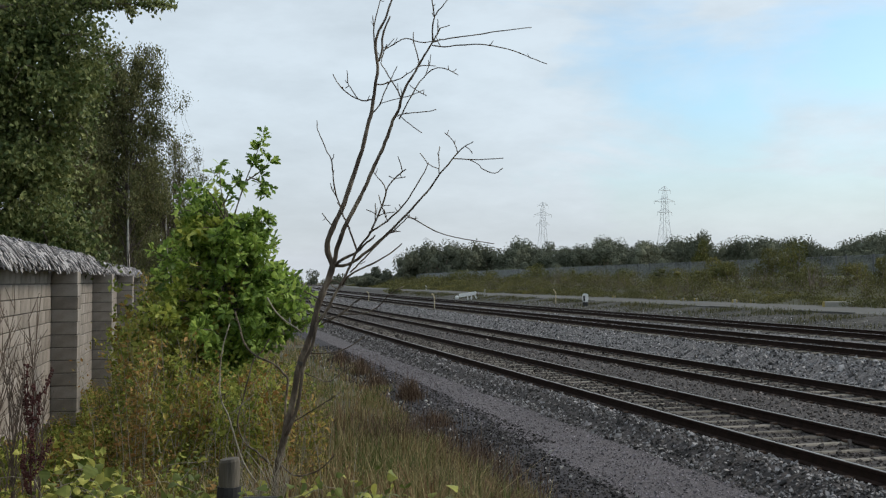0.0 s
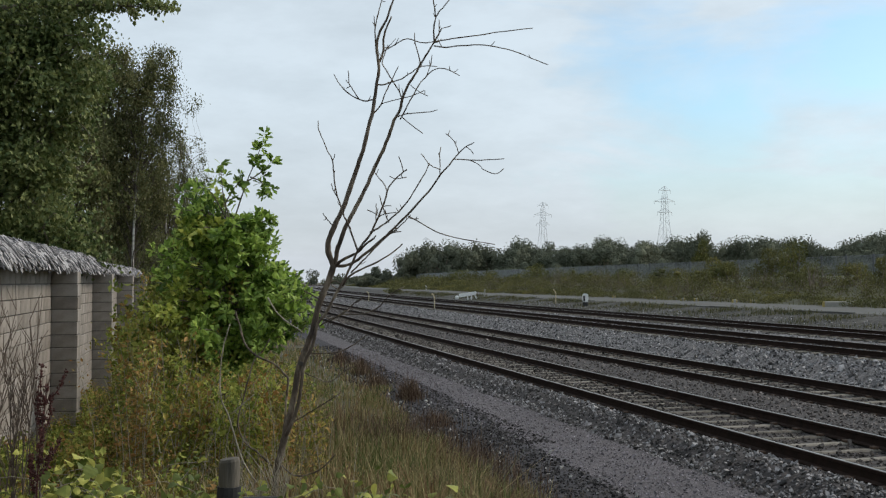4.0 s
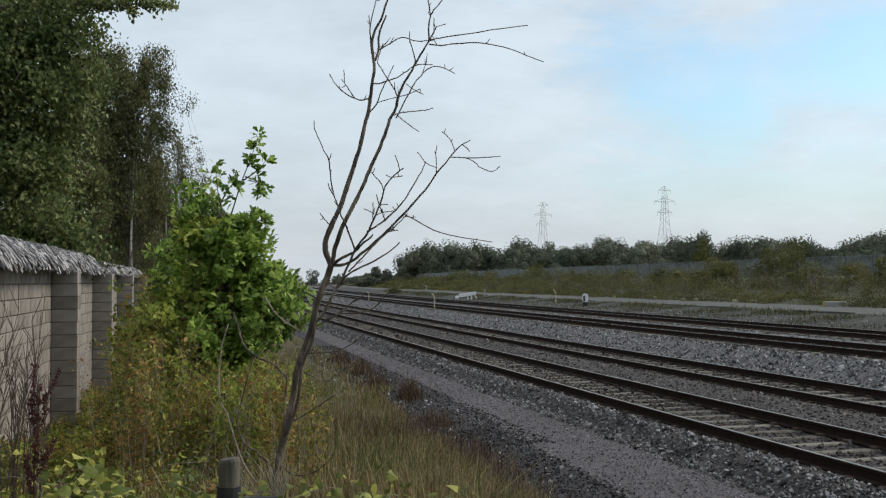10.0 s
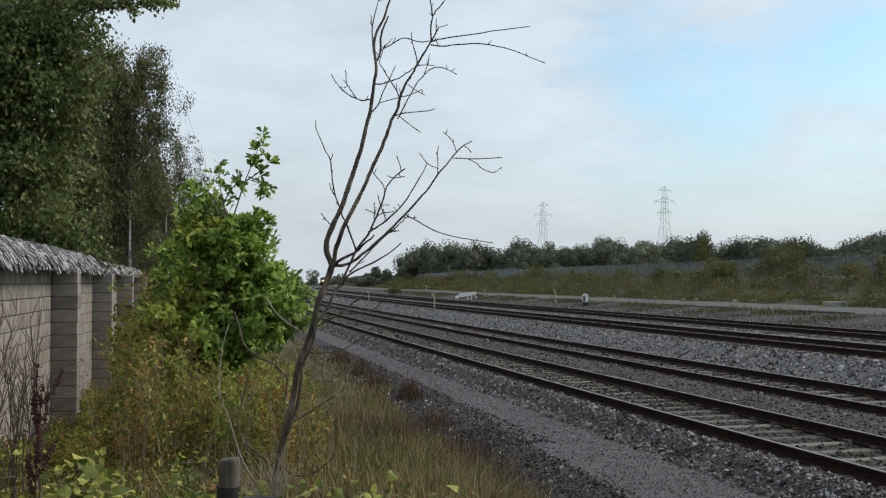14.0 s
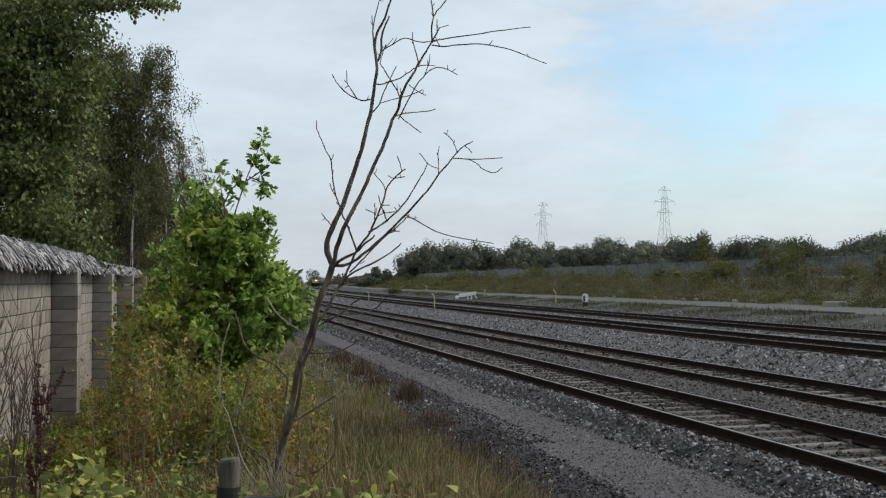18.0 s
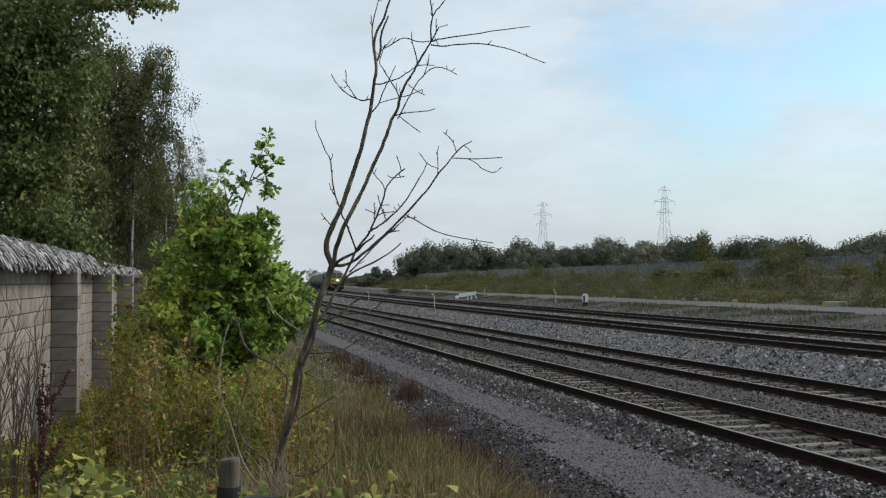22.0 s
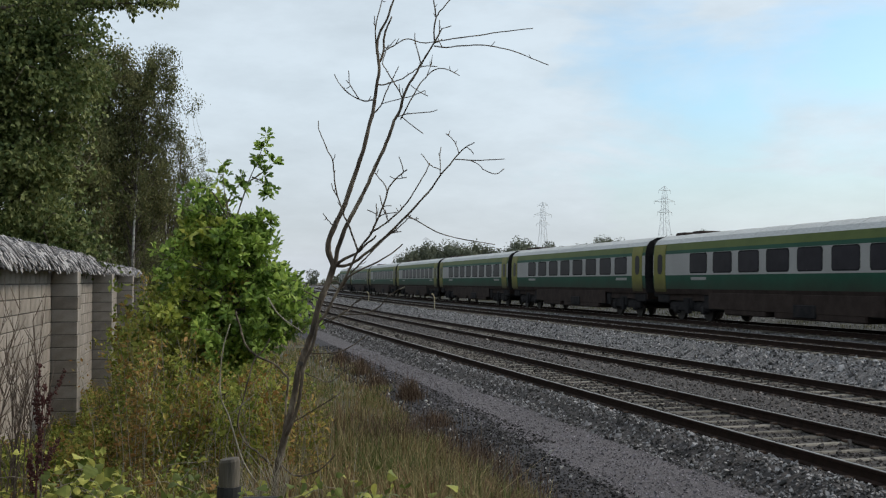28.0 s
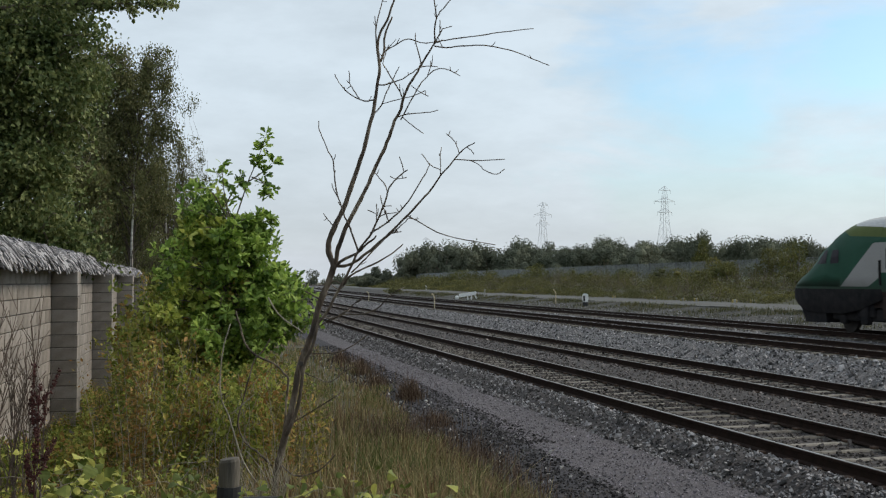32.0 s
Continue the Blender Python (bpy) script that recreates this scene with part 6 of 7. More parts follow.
            so.add(*lobed(np.repeat(c[None], m, 0) + d * 0.012, rng.uniform(0.08, 0.125), d * 1.6))
        tagged(part("foliage", so, mat, limb), kind="stuff")
    return t


OAK = make_oak_sapling()


def make_tree(name, label, x, y, z0, trunk, crown, n, size, leaf_mat, bark, radii, tips=26, droop=0.5, strands=0, fill=True, leaf_wide=0.6, clump=55, bare=None):
    """crown: list of (dx, dy, z, rx, ry, rz) lobes from the foot; leaves crowd towards limb ends and the lobes' skins, with gaps."""
    t = empty(name, pose(x, y, z0))
    tagged(t, label, "tree")
    part("trunk", Soup().add(*tube(bend(trunk, 5), np.linspace(radii[0], radii[1], (len(trunk) - 1) * 5 + 1), 9)), bark, t, smooth=True)
    tr = bend(trunk, 8)
    limbs, centres = Soup(), []
    vol = np.array([c[3] * c[4] * c[5] for c in crown])
    for i, (dx, dy, cz, rx, ry, rz) in enumerate(crown):
        k = max(3, int(tips * vol[i] ** 0.67 / (vol ** 0.67).sum()))
        u = rng.normal(size=(k, 3))
        u /= np.linalg.norm(u, axis=1)[:, None]
        tip = np.array([dx, dy, cz]) + u * np.array([rx, ry, rz]) * rng.uniform(0.55, 1.0, (k, 1))
        for q in tip:
            j = np.argmin(np.abs(tr[:, 2] - max(tr[0, 2] + 0.8, q[2] - rng.uniform(0.8, 2.2))))
            so, al = grow(tr[j], [q], radii[1] * 1.1, 5, 0.07)
            limbs.v += so.v
            limbs.f += [f + limbs.n for f in so.f]
            limbs.m += so.m
            limbs.n += so.n
            p = al[0]
            for w in range(4):
                a = p[rng.integers(len(p) // 2, len(p))]
                e = a + rng.normal(0, 1, 3) * np.array([rx, ry, rz]) * 0.28 + (0, 0, -droop * 0.3)
                so2, al2 = grow(a, [e], radii[1] * 0.4, 4, 0.1, 3)
                limbs.v += so2.v
                limbs.f += [f + limbs.n for f in so2.f]
                limbs.m += so2.m
                limbs.n += so2.n
                centres.append(al2[0][1:])
            centres.append(p[len(p) // 2:])
            if strands:
                for w in range(strands):
                    a = p[-1] + rng.normal(0, 1, 3) * np.array([rx, ry, rz * 0.5]) * 0.25
                    L = rng.uniform(0.5, 1.6)
                    h = np.array([a, a + (rng.normal(0, 0.06), rng.normal(0, 0.06), -L * 0.5), a + (rng.normal(0, 0.1), rng.normal(0, 0.1), -L)])
                    so2 = Soup().add(*tube(h, 0.0032, 4))
                    limbs.v += so2.v
                    limbs.f += [f + limbs.n for f in so2.f]
                    limbs.m += so2.m
                    limbs.n += so2.n
                    centres.append(bend(h, 4))
    part("limb_frame", limbs, M_TWIG if bark is M_BIRCH else bark, t, smooth=True)
    cc = np.concatenate(centres)
    cc = cc[rng.choice(len(cc), max(60, min(len(cc) * 2 // 3, n // clump)), replace=False)]
    sp = size * (1.5 if strands else 1.9)
    c = cluster(cc, int(n * (0.88 if fill else 1.0)), np.array([sp, sp, sp * 0.9]))
    if fill:
        which = rng.choice(len(crown), int(n * 0.12), p=vol / vol.sum())
        lob = np.array(crown)[which]
        u = rng.normal(size=(len(which), 3))
        u *= (rng.uniform(0, 0.93, len(which)) ** 0.4 / np.linalg.norm(u, axis=1))[:, None]
        c = np.concatenate([c, lob[:, :3] + u * lob[:, 3:]])
    if bare:                                       # a gap in the foliage before the trunk
        c = c[~((c[:, 0] > bare[0]) & (c[:, 0] < bare[1]) & (c[:, 2] > bare[2]) & (c[:, 2] < bare[3]) & (c[:, 1] < 0.25))]
    part("crown", Soup().add(*leaves(c, size, droop, leaf_wide)), leaf_mat, t)
    return t


def make_trees():
    out = []
    # broad-leaved tree hanging over the wall
    out.append(make_tree("poplar", "dense dark green broad-leaved tree behind the wall", -10.2, 24.5, -0.5, [(0, 0, 0), (0.1, 0, 2.5), (0.2, -0.1, 5.0), (0.3, 0, 8.2)],
        [(0.2, 0, 4.2, 2.2, 2.0, 1.6), (-0.8, -0.3, 6.0, 2.4, 2.0, 1.8), (0.9, -0.2, 6.6, 1.9, 1.8, 1.6), (0.8, 0, 8.2, 2.0, 1.8, 1.3), (1.9, -0.4, 4.4, 1.3, 1.3, 1.5), (1.6, -0.2, 6.6, 1.2, 1.2, 1.5), (1.9, -0.2, 8.2, 1.0, 1.0, 1.1), (0.8, -0.2, 9.0, 2.0, 1.4, 0.9), (-0.5, -0.3, 3.4, 2.0, 1.8, 1.2)], 62000, 0.118, M_POPLAR, M_BARK, (0.14, 0.03), tips=90, droop=0.6, leaf_wide=0.75, clump=130))
    # tall weeping birch
    out.append(make_tree("birch", "tall birch with drooping brownish green foliage and white trunk", -11.75, 42.0, -0.45, [(0.03, 0, 0), (-0.02, -0.2, 3.5), (0.03, -0.1, 6), (0.2, 0, 11.0)],
        [(0.1, 0.5, 4.6, 1.2, 1.2, 1.5), (-0.7, 0.2, 6.4, 1.5, 1.5, 1.7), (0.3, 0.2, 7.2, 1.0, 1.3, 1.7), (0.1, 0, 9.6, 1.3, 1.3, 1.4), (-1.0, 0, 9.6, 1.3, 1.2, 1.7), (1.4, 0, 9.2, 0.8, 0.8, 1.4), (0.9, 0, 10.5, 0.9, 0.9, 0.9), (-0.2, 0, 10.7, 1.1, 1.0, 0.8), (-1.6, 0, 7.6, 1.2, 1.2, 1.6)], 62000, 0.085, M_BIRCHLEAF, M_BIRCH, (0.065, 0.02), tips=130, droop=1.2, strands=5, bare=(-0.25, 0.22, 2.5, 6.7)))
    # thin sparse birch beside it
    out.append(make_tree("birch", "slender sparse birch with thin hanging twigs", -12.6, 52.0, -0.45, [(0, 0, 0), (-0.1, 0, 4), (0.25, 0, 9.4)],
        [(0.75, 0, 8.2, 0.8, 0.9, 1.1), (0.3, 0, 9.0, 0.7, 0.8, 0.8), (0.9, 0, 6.9, 0.8, 0.8, 0.9), (-0.2, 0, 7.0, 0.9, 0.9, 1.2)], 6500, 0.075, M_BIRCHLEAF, M_BIRCH, (0.06, 0.015), tips=34, droop=1.0, strands=4, fill=False))
    # birch behind, at the left
    out.append(make_tree("birch", "birch with dark green foliage behind the wall", -13.9, 41.0, -0.45, [(0, 0, 0), (0.05, 0, 4), (0.15, 0, 10.5)],
        [(0, 0, 5.0, 2.2, 1.8, 2.2), (0.2, 0, 8.0, 2.0, 1.8, 2.2), (0.5, 0, 10.2, 1.5, 1.4, 1.2), (1.3, 0, 10.8, 1.2, 1.2, 1.0)], 33000, 0.115, M_BIRCHLEAF, M_BIRCH, (0.10, 0.025), tips=80, droop=0.9, strands=2))
    # leaning birch stem among the weeds at the end of the wall
    out.append(make_tree("birch", "slim leaning birch with a bare white stem", -10.8, 43.4, -0.45, [(0.15, 0, 0), (0.05, 0, 2.2), (-0.12, 0, 5.6)],
        [(-0.3, 0.3, 6.0, 0.8, 0.8, 1.0)], 2200, 0.085, M_BIRCHLEAF, M_BIRCH, (0.06, 0.03), tips=14, droop=0.8, strands=2))
    # fine-leaved bush at the foot of the wall
    out.append(make_tree("hazel_bush", "yellow-green fine-leaved bush growing beside the wall", -4.75, 18.6, -0.45, [(0, 0, 0), (0.05, 0, 1.1), (0.1, 0, 2.3)],
        [(0.1, 0, 2.3, 0.6, 0.5, 0.55), (-0.25, 0, 1.7, 0.5, 0.5, 0.6), (0.55, 0, 1.9, 0.6, 0.5, 0.8), (0.9, 0.2, 2.5, 0.4, 0.4, 0.5)], 5200, 0.065, M_WEEDG, M_BARK, (0.03, 0.008), tips=40, droop=0.3, leaf_wide=0.5))
    # small light tree in front of the belt
    out.append(make_tree("hedgerow_tree", "small rounded brownish green tree at the end of the wall", -10.1, 45.0, -0.45, [(0, 0, 0), (0.05, 0, 2.4), (0.1, 0, 5.0)],
        [(0, 0, 3.2, 1.3, 1.2, 1.6), (0.35, 0, 4.9, 0.75, 0.8, 1.1), (-0.5, 0, 4.8, 1.0, 0.9, 1.2), (0.9, 0, 3.6, 0.8, 0.8, 1.4), (-1.1, 0, 3.4, 0.9, 0.9, 1.2)], 17000, 0.11, M_BIRCHLEAF, M_BARK, (0.08, 0.02), tips=30, droop=0.4))
    # darker trees beyond the end of the wall
    out.append(make_tree("hedgerow_tree", "dark rounded hedgerow tree beyond the wall", -15.3, 70.0, -0.4, [(0, 0, 0), (0, 0, 3), (0.2, 0, 6.2)],
        [(0, 0, 4.2, 2.0, 2.0, 2.2), (1.0, 0, 5.4, 1.5, 1.5, 1.5), (-0.8, 0, 2.4, 2.0, 2, 1.6)], 20000, 0.13, M_POPLAR, M_BARK, (0.12, 0.03), tips=50, droop=0.4))
    out.append(make_tree("hedgerow_tree", "tall dark tree among the birches beyond the wall", -15.6, 55.0, -0.45, [(0, 0, 0), (0, 0, 4), (0.2, 0, 8.8)],
        [(0, 0, 4.0, 2.6, 2.2, 2.6), (0.2, 0, 7.0, 2.2, 2.0, 2.2), (2.2, 0, 3.2, 1.4, 1.4, 1.8)], 22000, 0.15, M_BIRCHLEAF, M_BARK, (0.12, 0.03), tips=60, droop=0.5))
    return out


TREES = make_trees()


def make_overhang(tree):
    """A leafy bough of the tree that reaches out over the wall towards the line."""
    p = bend([(-1.75, 4.0, -0.6), (-1.5, 2.0, 0.35), (-0.6, 0.3, 0.6), (0.5, 0.0, 0.62), (1.6, 0.0, 0.66), (2.75, 0.0, 0.62)], 6)
    b = part("bough", Soup().add(*tube(p, np.linspace(0.05, 0.006, len(p)), 7)), M_BARK, tree, "leafy bough reaching over the wall", smooth=True)
    b.matrix_basis = pose(2.3, -4.0, 7.1)
    side = Soup()
    pts = [p[13:]]
    for i in range(11, len(p) - 1, 1):
        for w in range(3):
            e = p[i] + (rng.uniform(0.05, 0.45), rng.normal(0, 0.25), rng.uniform(-0.28, 0.35) * (1.4 - i / len(p)))
            q = bend([p[i], (p[i] + e) / 2 + (0, 0, 0.04), e], 3)
            side.add(*tube(q, np.linspace(0.010, 0.003, len(q)), 5))
            pts.append(q[1:])
    tagged(part("side_twigs", side, M_TWIG, b, smooth=True), kind="stuff")
    part("foliage", Soup().add(*leaves(cluster(np.concatenate(pts), 2000, np.array([0.07, 0.07, 0.06])), 0.095, 0.6, 0.7)), M_POPLAR, b)
    return b


BOUGH = make_overhang(TREES[0])


def make_undergrowth():
    # straw-coloured grass on the verge
    so = Soup()
    for n, s0, s1, d0, d1, h, w in ((9000, 6.5, 14, 1.2, 4.3, 0.48, 0.0045), (16000, 9, 26, -0.5, 4.7, 0.52, 0.0055), (14000, 22, 60, -1.5, 5.0, 0.5, 0.009), (5000, 60, 160, -2, 4.4, 0.6, 0.018)):
        s, d = s0 + (s1 - s0) * rng.uniform(0, 1, n) ** 1.2, rng.uniform(d0, d1, n)
        d = np.minimum(d, grass_edge(s) - 0.15 + 0.25 * np.sin(s * 1.3) + 0.2 * np.sin(s * 3.1) + rng.normal(0, 0.15, n))
        keep = noise_at(s, d) > -0.3 - 0.4 * (d < 2.2)
        s, d = s[keep], d[keep]
        hh = h * (1.0 - 0.6 * np.clip((d - 2.4) / 1.8, 0, 1)) * (0.85 + 0.4 * noise_at(s * 1.3, d * 1.5 + 2))
        so.add(*blades(at(s, d, ground_z(s, d) - 0.02), hh, w, 0.85))
    tagged(part("verge_grass", so, M_GRASS), "long straw-coloured and green grass on the verge", "grass", kind="stuff")
    # leafy weeds in clumps of three kinds, thick between the wall and the saplings
    kinds = [(M_WEEDG, "nettle_clumps", "green nettles and leafy weeds beside the wall"), (M_WEED, "yellowing_weeds", "yellowing willowherb and weeds beside the wall"), (M_WEEDR, "rusty_weeds", "rust-coloured dying weeds among the green")]
    st, lf = [Soup(), Soup(), Soup()], [Soup(), Soup(), Soup()]
    for i in range(230):
        s = 8.5 + 28 * rng.uniform() ** 1.25
        d = rng.uniform(-2.0, 1.1 + 0.045 * s)
        if s < 11 and d > 0.3 or s < 9.6 and d < -0.5:
            continue
        kind = rng.choice(3, p=[0.54, 0.30, 0.16])
        tall = (1.7 - 0.45 * max(0.0, d + 0.6)) * rng.uniform(0.35, 1.05) if s > 10.5 else rng.uniform(0.3, 0.55)
        rad, size = rng.uniform(0.15, 0.4), rng.choice([0.035, 0.055, 0.085])
        for k in range(rng.integers(4, 9)):
            x = at(s + rng.normal(0, rad), d + rng.normal(0, rad))
            ss, dd = locate(x[0], x[1])
            if dd < -2.15:
                continue
            h = max(0.2, tall * rng.uniform(0.6, 1.1))
            p0 = np.array([x[0], x[1], float(ground_z(ss, dd)) - 0.03])
            if x[0] / x[1] < -0.29:          # little grows at the foot of the wall
                h = min(h, max(0.2, 1.8 - 0.128 * x[1] - p0[2]))
            lean = rng.normal(0, 0.2, 2) * h
            q = bend([p0, p0 + (lean[0] * 0.3, lean[1] * 0.3, h * 0.5), p0 + (lean[0], lean[1], h)], 4)
            st[kind].add(*tube(q, np.linspace(0.006, 0.002, len(q)), 4))
            n = int(84 * (0.5 + h) * (0.045 / size) ** 1.2)
            sp = 0.032 + 0.04 * rng.uniform()
            lf[kind].add(*leaves(cluster(q[2:], n, np.array([sp, sp, 0.07])), size, 0.2, 0.5 if kind else 0.65))
    for i in range(44):
        x, y = rng.uniform(-3.5, -1.7), rng.uniform(10.4, 13.3)
        if x / y < -0.272:
            continue
        kind = rng.choice(3, p=[0.46, 0.33, 0.21])
        for k in range(6):
            p0 = np.array([x + rng.normal(0, 0.2), y + rng.normal(0, 0.2), 0.0])
            p0[2] = stand(p0[0], p0[1]) - 0.03
            h = max(0.3, (1.5 if x < -2.75 else 1.15) * rng.uniform(0.55, 1.05) - p0[2])
            q = bend([p0, p0 + (rng.normal(0, 0.05), 0, h * 0.5), p0 + (rng.normal(0, 0.14), rng.normal(0, 0.1), h)], 4)
            st[kind].add(*tube(q, np.linspace(0.006, 0.002, len(q)), 4))
            lf[kind].add(*leaves(cluster(q[3:], 60, np.array([0.05, 0.05, 0.06])), rng.choice([0.04, 0.055, 0.075]), 0.2, 0.55))
    # tall nettles at the far end of the wall
    for i in range(22):
        x, y = rng.uniform(-3.6, -2.7), rng.uniform(13.4, 14.8)
        if x / y < -0.268:
            continue
        kind = rng.choice(3, p=[0.7, 0.25, 0.05])
        for k in range(5):
            p0 = np.array([x + rng.normal(0, 0.14), y + rng.normal(0, 0.2), 0.0])
            p0[2] = stand(p0[0], p0[1]) - 0.03
            h = rng.uniform(1.5, 2.2) - p0[2]
            q = bend([p0, p0 + (rng.normal(0, 0.05), 0, h * 0.5), p0 + (rng.normal(0, 0.16), rng.normal(0, 0.1), h)], 4)
            st[kind].add(*tube(q, np.linspace(0.007, 0.002, len(q)), 4))
            lf[kind].add(*leaves(cluster(q[3:], 80, np.array([0.06, 0.06, 0.08])), rng.choice([0.055, 0.08, 0.1]), 0.2, 0.55))
    dry = Soup()
    for i in range(85):
        s, d = 8.6 + 14 * rng.uniform() ** 1.3, rng.uniform(-1.7, 1.6)
        x, y, _ = at(s, d)
        if x / y < -0.30:
            continue
        g = float(ground_z(s, d))
        h = rng.uniform(0.5, 1.25)
        e = rng.normal(0, 0.16, 2) * h
        dry.add(*tube(bend([(x, y, g - 0.03), (x + e[0] * 0.35, y + e[1] * 0.35, g + h * 0.6), (x + e[0], y + e[1], g + h)], 3), np.linspace(0.0042, 0.0016, 7), 4))
    tagged(part("dry_grass_stems", dry, M_STEM), "thin pale dry grass stems standing among the weeds", "dry grass", kind="stuff")
    for (mat, name, label), a, b in zip(kinds, st, lf):
        w = part(name, b, mat)
        tagged(w, label, "weeds", kind="stuff")
        part("stems", a, M_STEM, w)
    # bramble and bindweed in the foreground
    br, vi = Soup(), Soup()
    for i in range(125):
        x, y = rng.uniform(-3.0, -0.05), rng.uniform(5.6, 8.6)
        s, d = locate(x, y)
        if d < -2.1 + 0.3:
            continue
        g = float(ground_z(s, d))
        if x > -1.7 and rng.uniform() < 0.3:
            continue
        top = rng.uniform(0.12, 0.55) * rng.uniform(0.6, 1.0) + 0.25 * max(0.0, -1.7 - x) * rng.uniform(0.3, 1.0)
        q = bend([(x, y, g), (x + rng.normal(0, 0.1), y, g + top), (x + rng.normal(0, 0.25), y + rng.normal(0, 0.15), g + top * rng.uniform(0.7, 1.2))], 4)
        vi.add(*tube(q, 0.0026, 4))
        c = cluster(q[3:], 11, np.array([0.10, 0.10, 0.07]))
        br.add(*lobed(c, rng.choice([0.04, 0.055, 0.07, 0.095]), rng.normal(size=(11, 3)) * (1, 1, 0.5) + (0, -0.4, -0.25), ((0.0, 0.1), (0.12, 0.34), (0.35, 0.42), (0.6, 0.33), (0.82, 0.16), (1.0, 0.02))))
    for x0, y0, n, wide, tall in ((-2.2, 6.7, 26, 0.2, 0.5), (-1.95, 6.5, 12, 0.15, 0.38), (-0.35, 6.6, 16, 0.18, 0.5), (-1.0, 6.6, 8, 0.2, 0.34), (-0.62, 7.2, 8, 0.15, 0.5)):
        for k in range(n):
            x, y = x0 + rng.normal(0, wide), y0 + rng.normal(0, wide)
            g = stand(x, y)
            top = tall * rng.uniform(0.55, 1.15)
            q = bend([(x, y, g), (x + rng.normal(0, 0.06), y, g + top * 0.6), (x + rng.normal(0, 0.15), y + rng.normal(0, 0.1), g + top)], 4)
            vi.add(*tube(q, 0.0028, 4))
            m = 9
            c = cluster(q[3:], m, np.array([0.06, 0.06, 0.05]))
            br.add(*lobed(c, rng.choice([0.06, 0.08, 0.10]), rng.normal(size=(m, 3)) * (1, 1, 0.5) + (0, -0.5, -0.3), ((0.0, 0.1), (0.12, 0.34), (0.35, 0.42), (0.6, 0.33), (0.82, 0.16), (1.0, 0.02))))
    ob = part("brambles", br, M_IVY)
    tagged(ob, "light green broad-leaved brambles in the foreground", "brambles", kind="stuff")
    part("bramble_stems", vi, M_STEM, ob)
    # dry reddish seed heads on the dark strip, and a brown tuft by the path
    so = Soup()
    n = 800
    s, d = 10 + 26 * rng.uniform(0, 1, n) ** 1.2, rng.normal(0, 0.4, n)
    d = d + grass_edge(s)
    so.add(*blades(at(s, d, ground_z(s, d) - 0.02), 0.26, 0.006, 0.9))
    n = 6500
    s, d = 7 + 12 * rng.uniform(0, 1, n) ** 1.2, rng.normal(3.1, 0.75, n)
    k = noise_at(s * 1.2, d) > -0.1
    s, d = s[k], np.minimum(d[k], 4.2)
    so.add(*blades(at(s, d, ground_z(s, d) - 0.02), 0.38, 0.0045, 0.8))
    for s0, d0, n, wide, tall in ((23.0, 4.75, 420, 0.3, 0.46), (29.7, 4.75, 380, 0.6, 0.40), (26.2, 4.6, 260, 0.5, 0.3), (33.5, 4.7, 300, 0.8, 0.4), (19.0, 4.45, 220, 0.4, 0.24)):
        u, w = rng.normal(0, 1, n), rng.normal(0, 1, n)
        s, d = s0 + u * wide, d0 + w * 0.13
        so.add(*blades(at(s, d, ground_z(s, d) - 0.02), tall * np.exp(-0.25 * (u * u + w * w)) + 0.05, 0.006, 0.8))
    tagged(part("dead_tufts", so, M_DEAD), "dead reddish brown weed tufts at the edge of the path", "dead weeds", kind="stuff")


def noise_at(s, d):
    return np.sin(s * 0.9 + 1.3 * np.sin(d * 1.1)) * np.sin(d * 1.7 + np.sin(s * 0.5)) * 0.6 + 0.4 * np.sin(s * 2.3 + d * 3.1)


M_DEAD = material("dead_weed", [(0.05, 0.03, 0.021), (0.10, 0.064, 0.045), (0.17, 0.125, 0.085)], scale=2, fine=30, vary="island", leaf=0.15, bump=0)
make_undergrowth()


def make_dock():
    x, y = -2.73, 7.5
    z = stand(x, y)
    t = empty("dock_plant", pose(x, y, z))
    tagged(t, "dried dark red dock plant in seed against the wall", "plant")
    h = 1.36 - z
    stem = bend([(0, 0, -0.05), (-0.02, 0, h * 0.5), (0.02, 0, h)], 6)
    part("stem", Soup().add(*tube(stem, np.linspace(0.008, 0.003, len(stem)), 6)), M_DOCK, t)
    for i in range(11):
        a = stem[rng.integers(5, 12)]
        e = a + (rng.uniform(-0.13, 0.13), rng.normal(0, 0.05), rng.uniform(0.14, 0.28))
        q = bend([a, (a + e) / 2 + (0.02 * np.sign(e[0] - a[0]), 0, -0.02), e], 4)
        sp = part("seed_spike", Soup().add(*tube(q, 0.003, 4)), M_DOCK, t)
        tagged(part("seed_mass", Soup().add(*pebbles(cluster(q[1:], 60, np.array([0.008, 0.008, 0.012])), 0.010)), M_DOCK, sp), kind="stuff")
    tagged(part("seed_mass", Soup().add(*pebbles(cluster(stem[6:], 190, np.array([0.010, 0.010, 0.014])), 0.010)), M_DOCK, t), kind="stuff")
    return t


DOCK = make_dock()


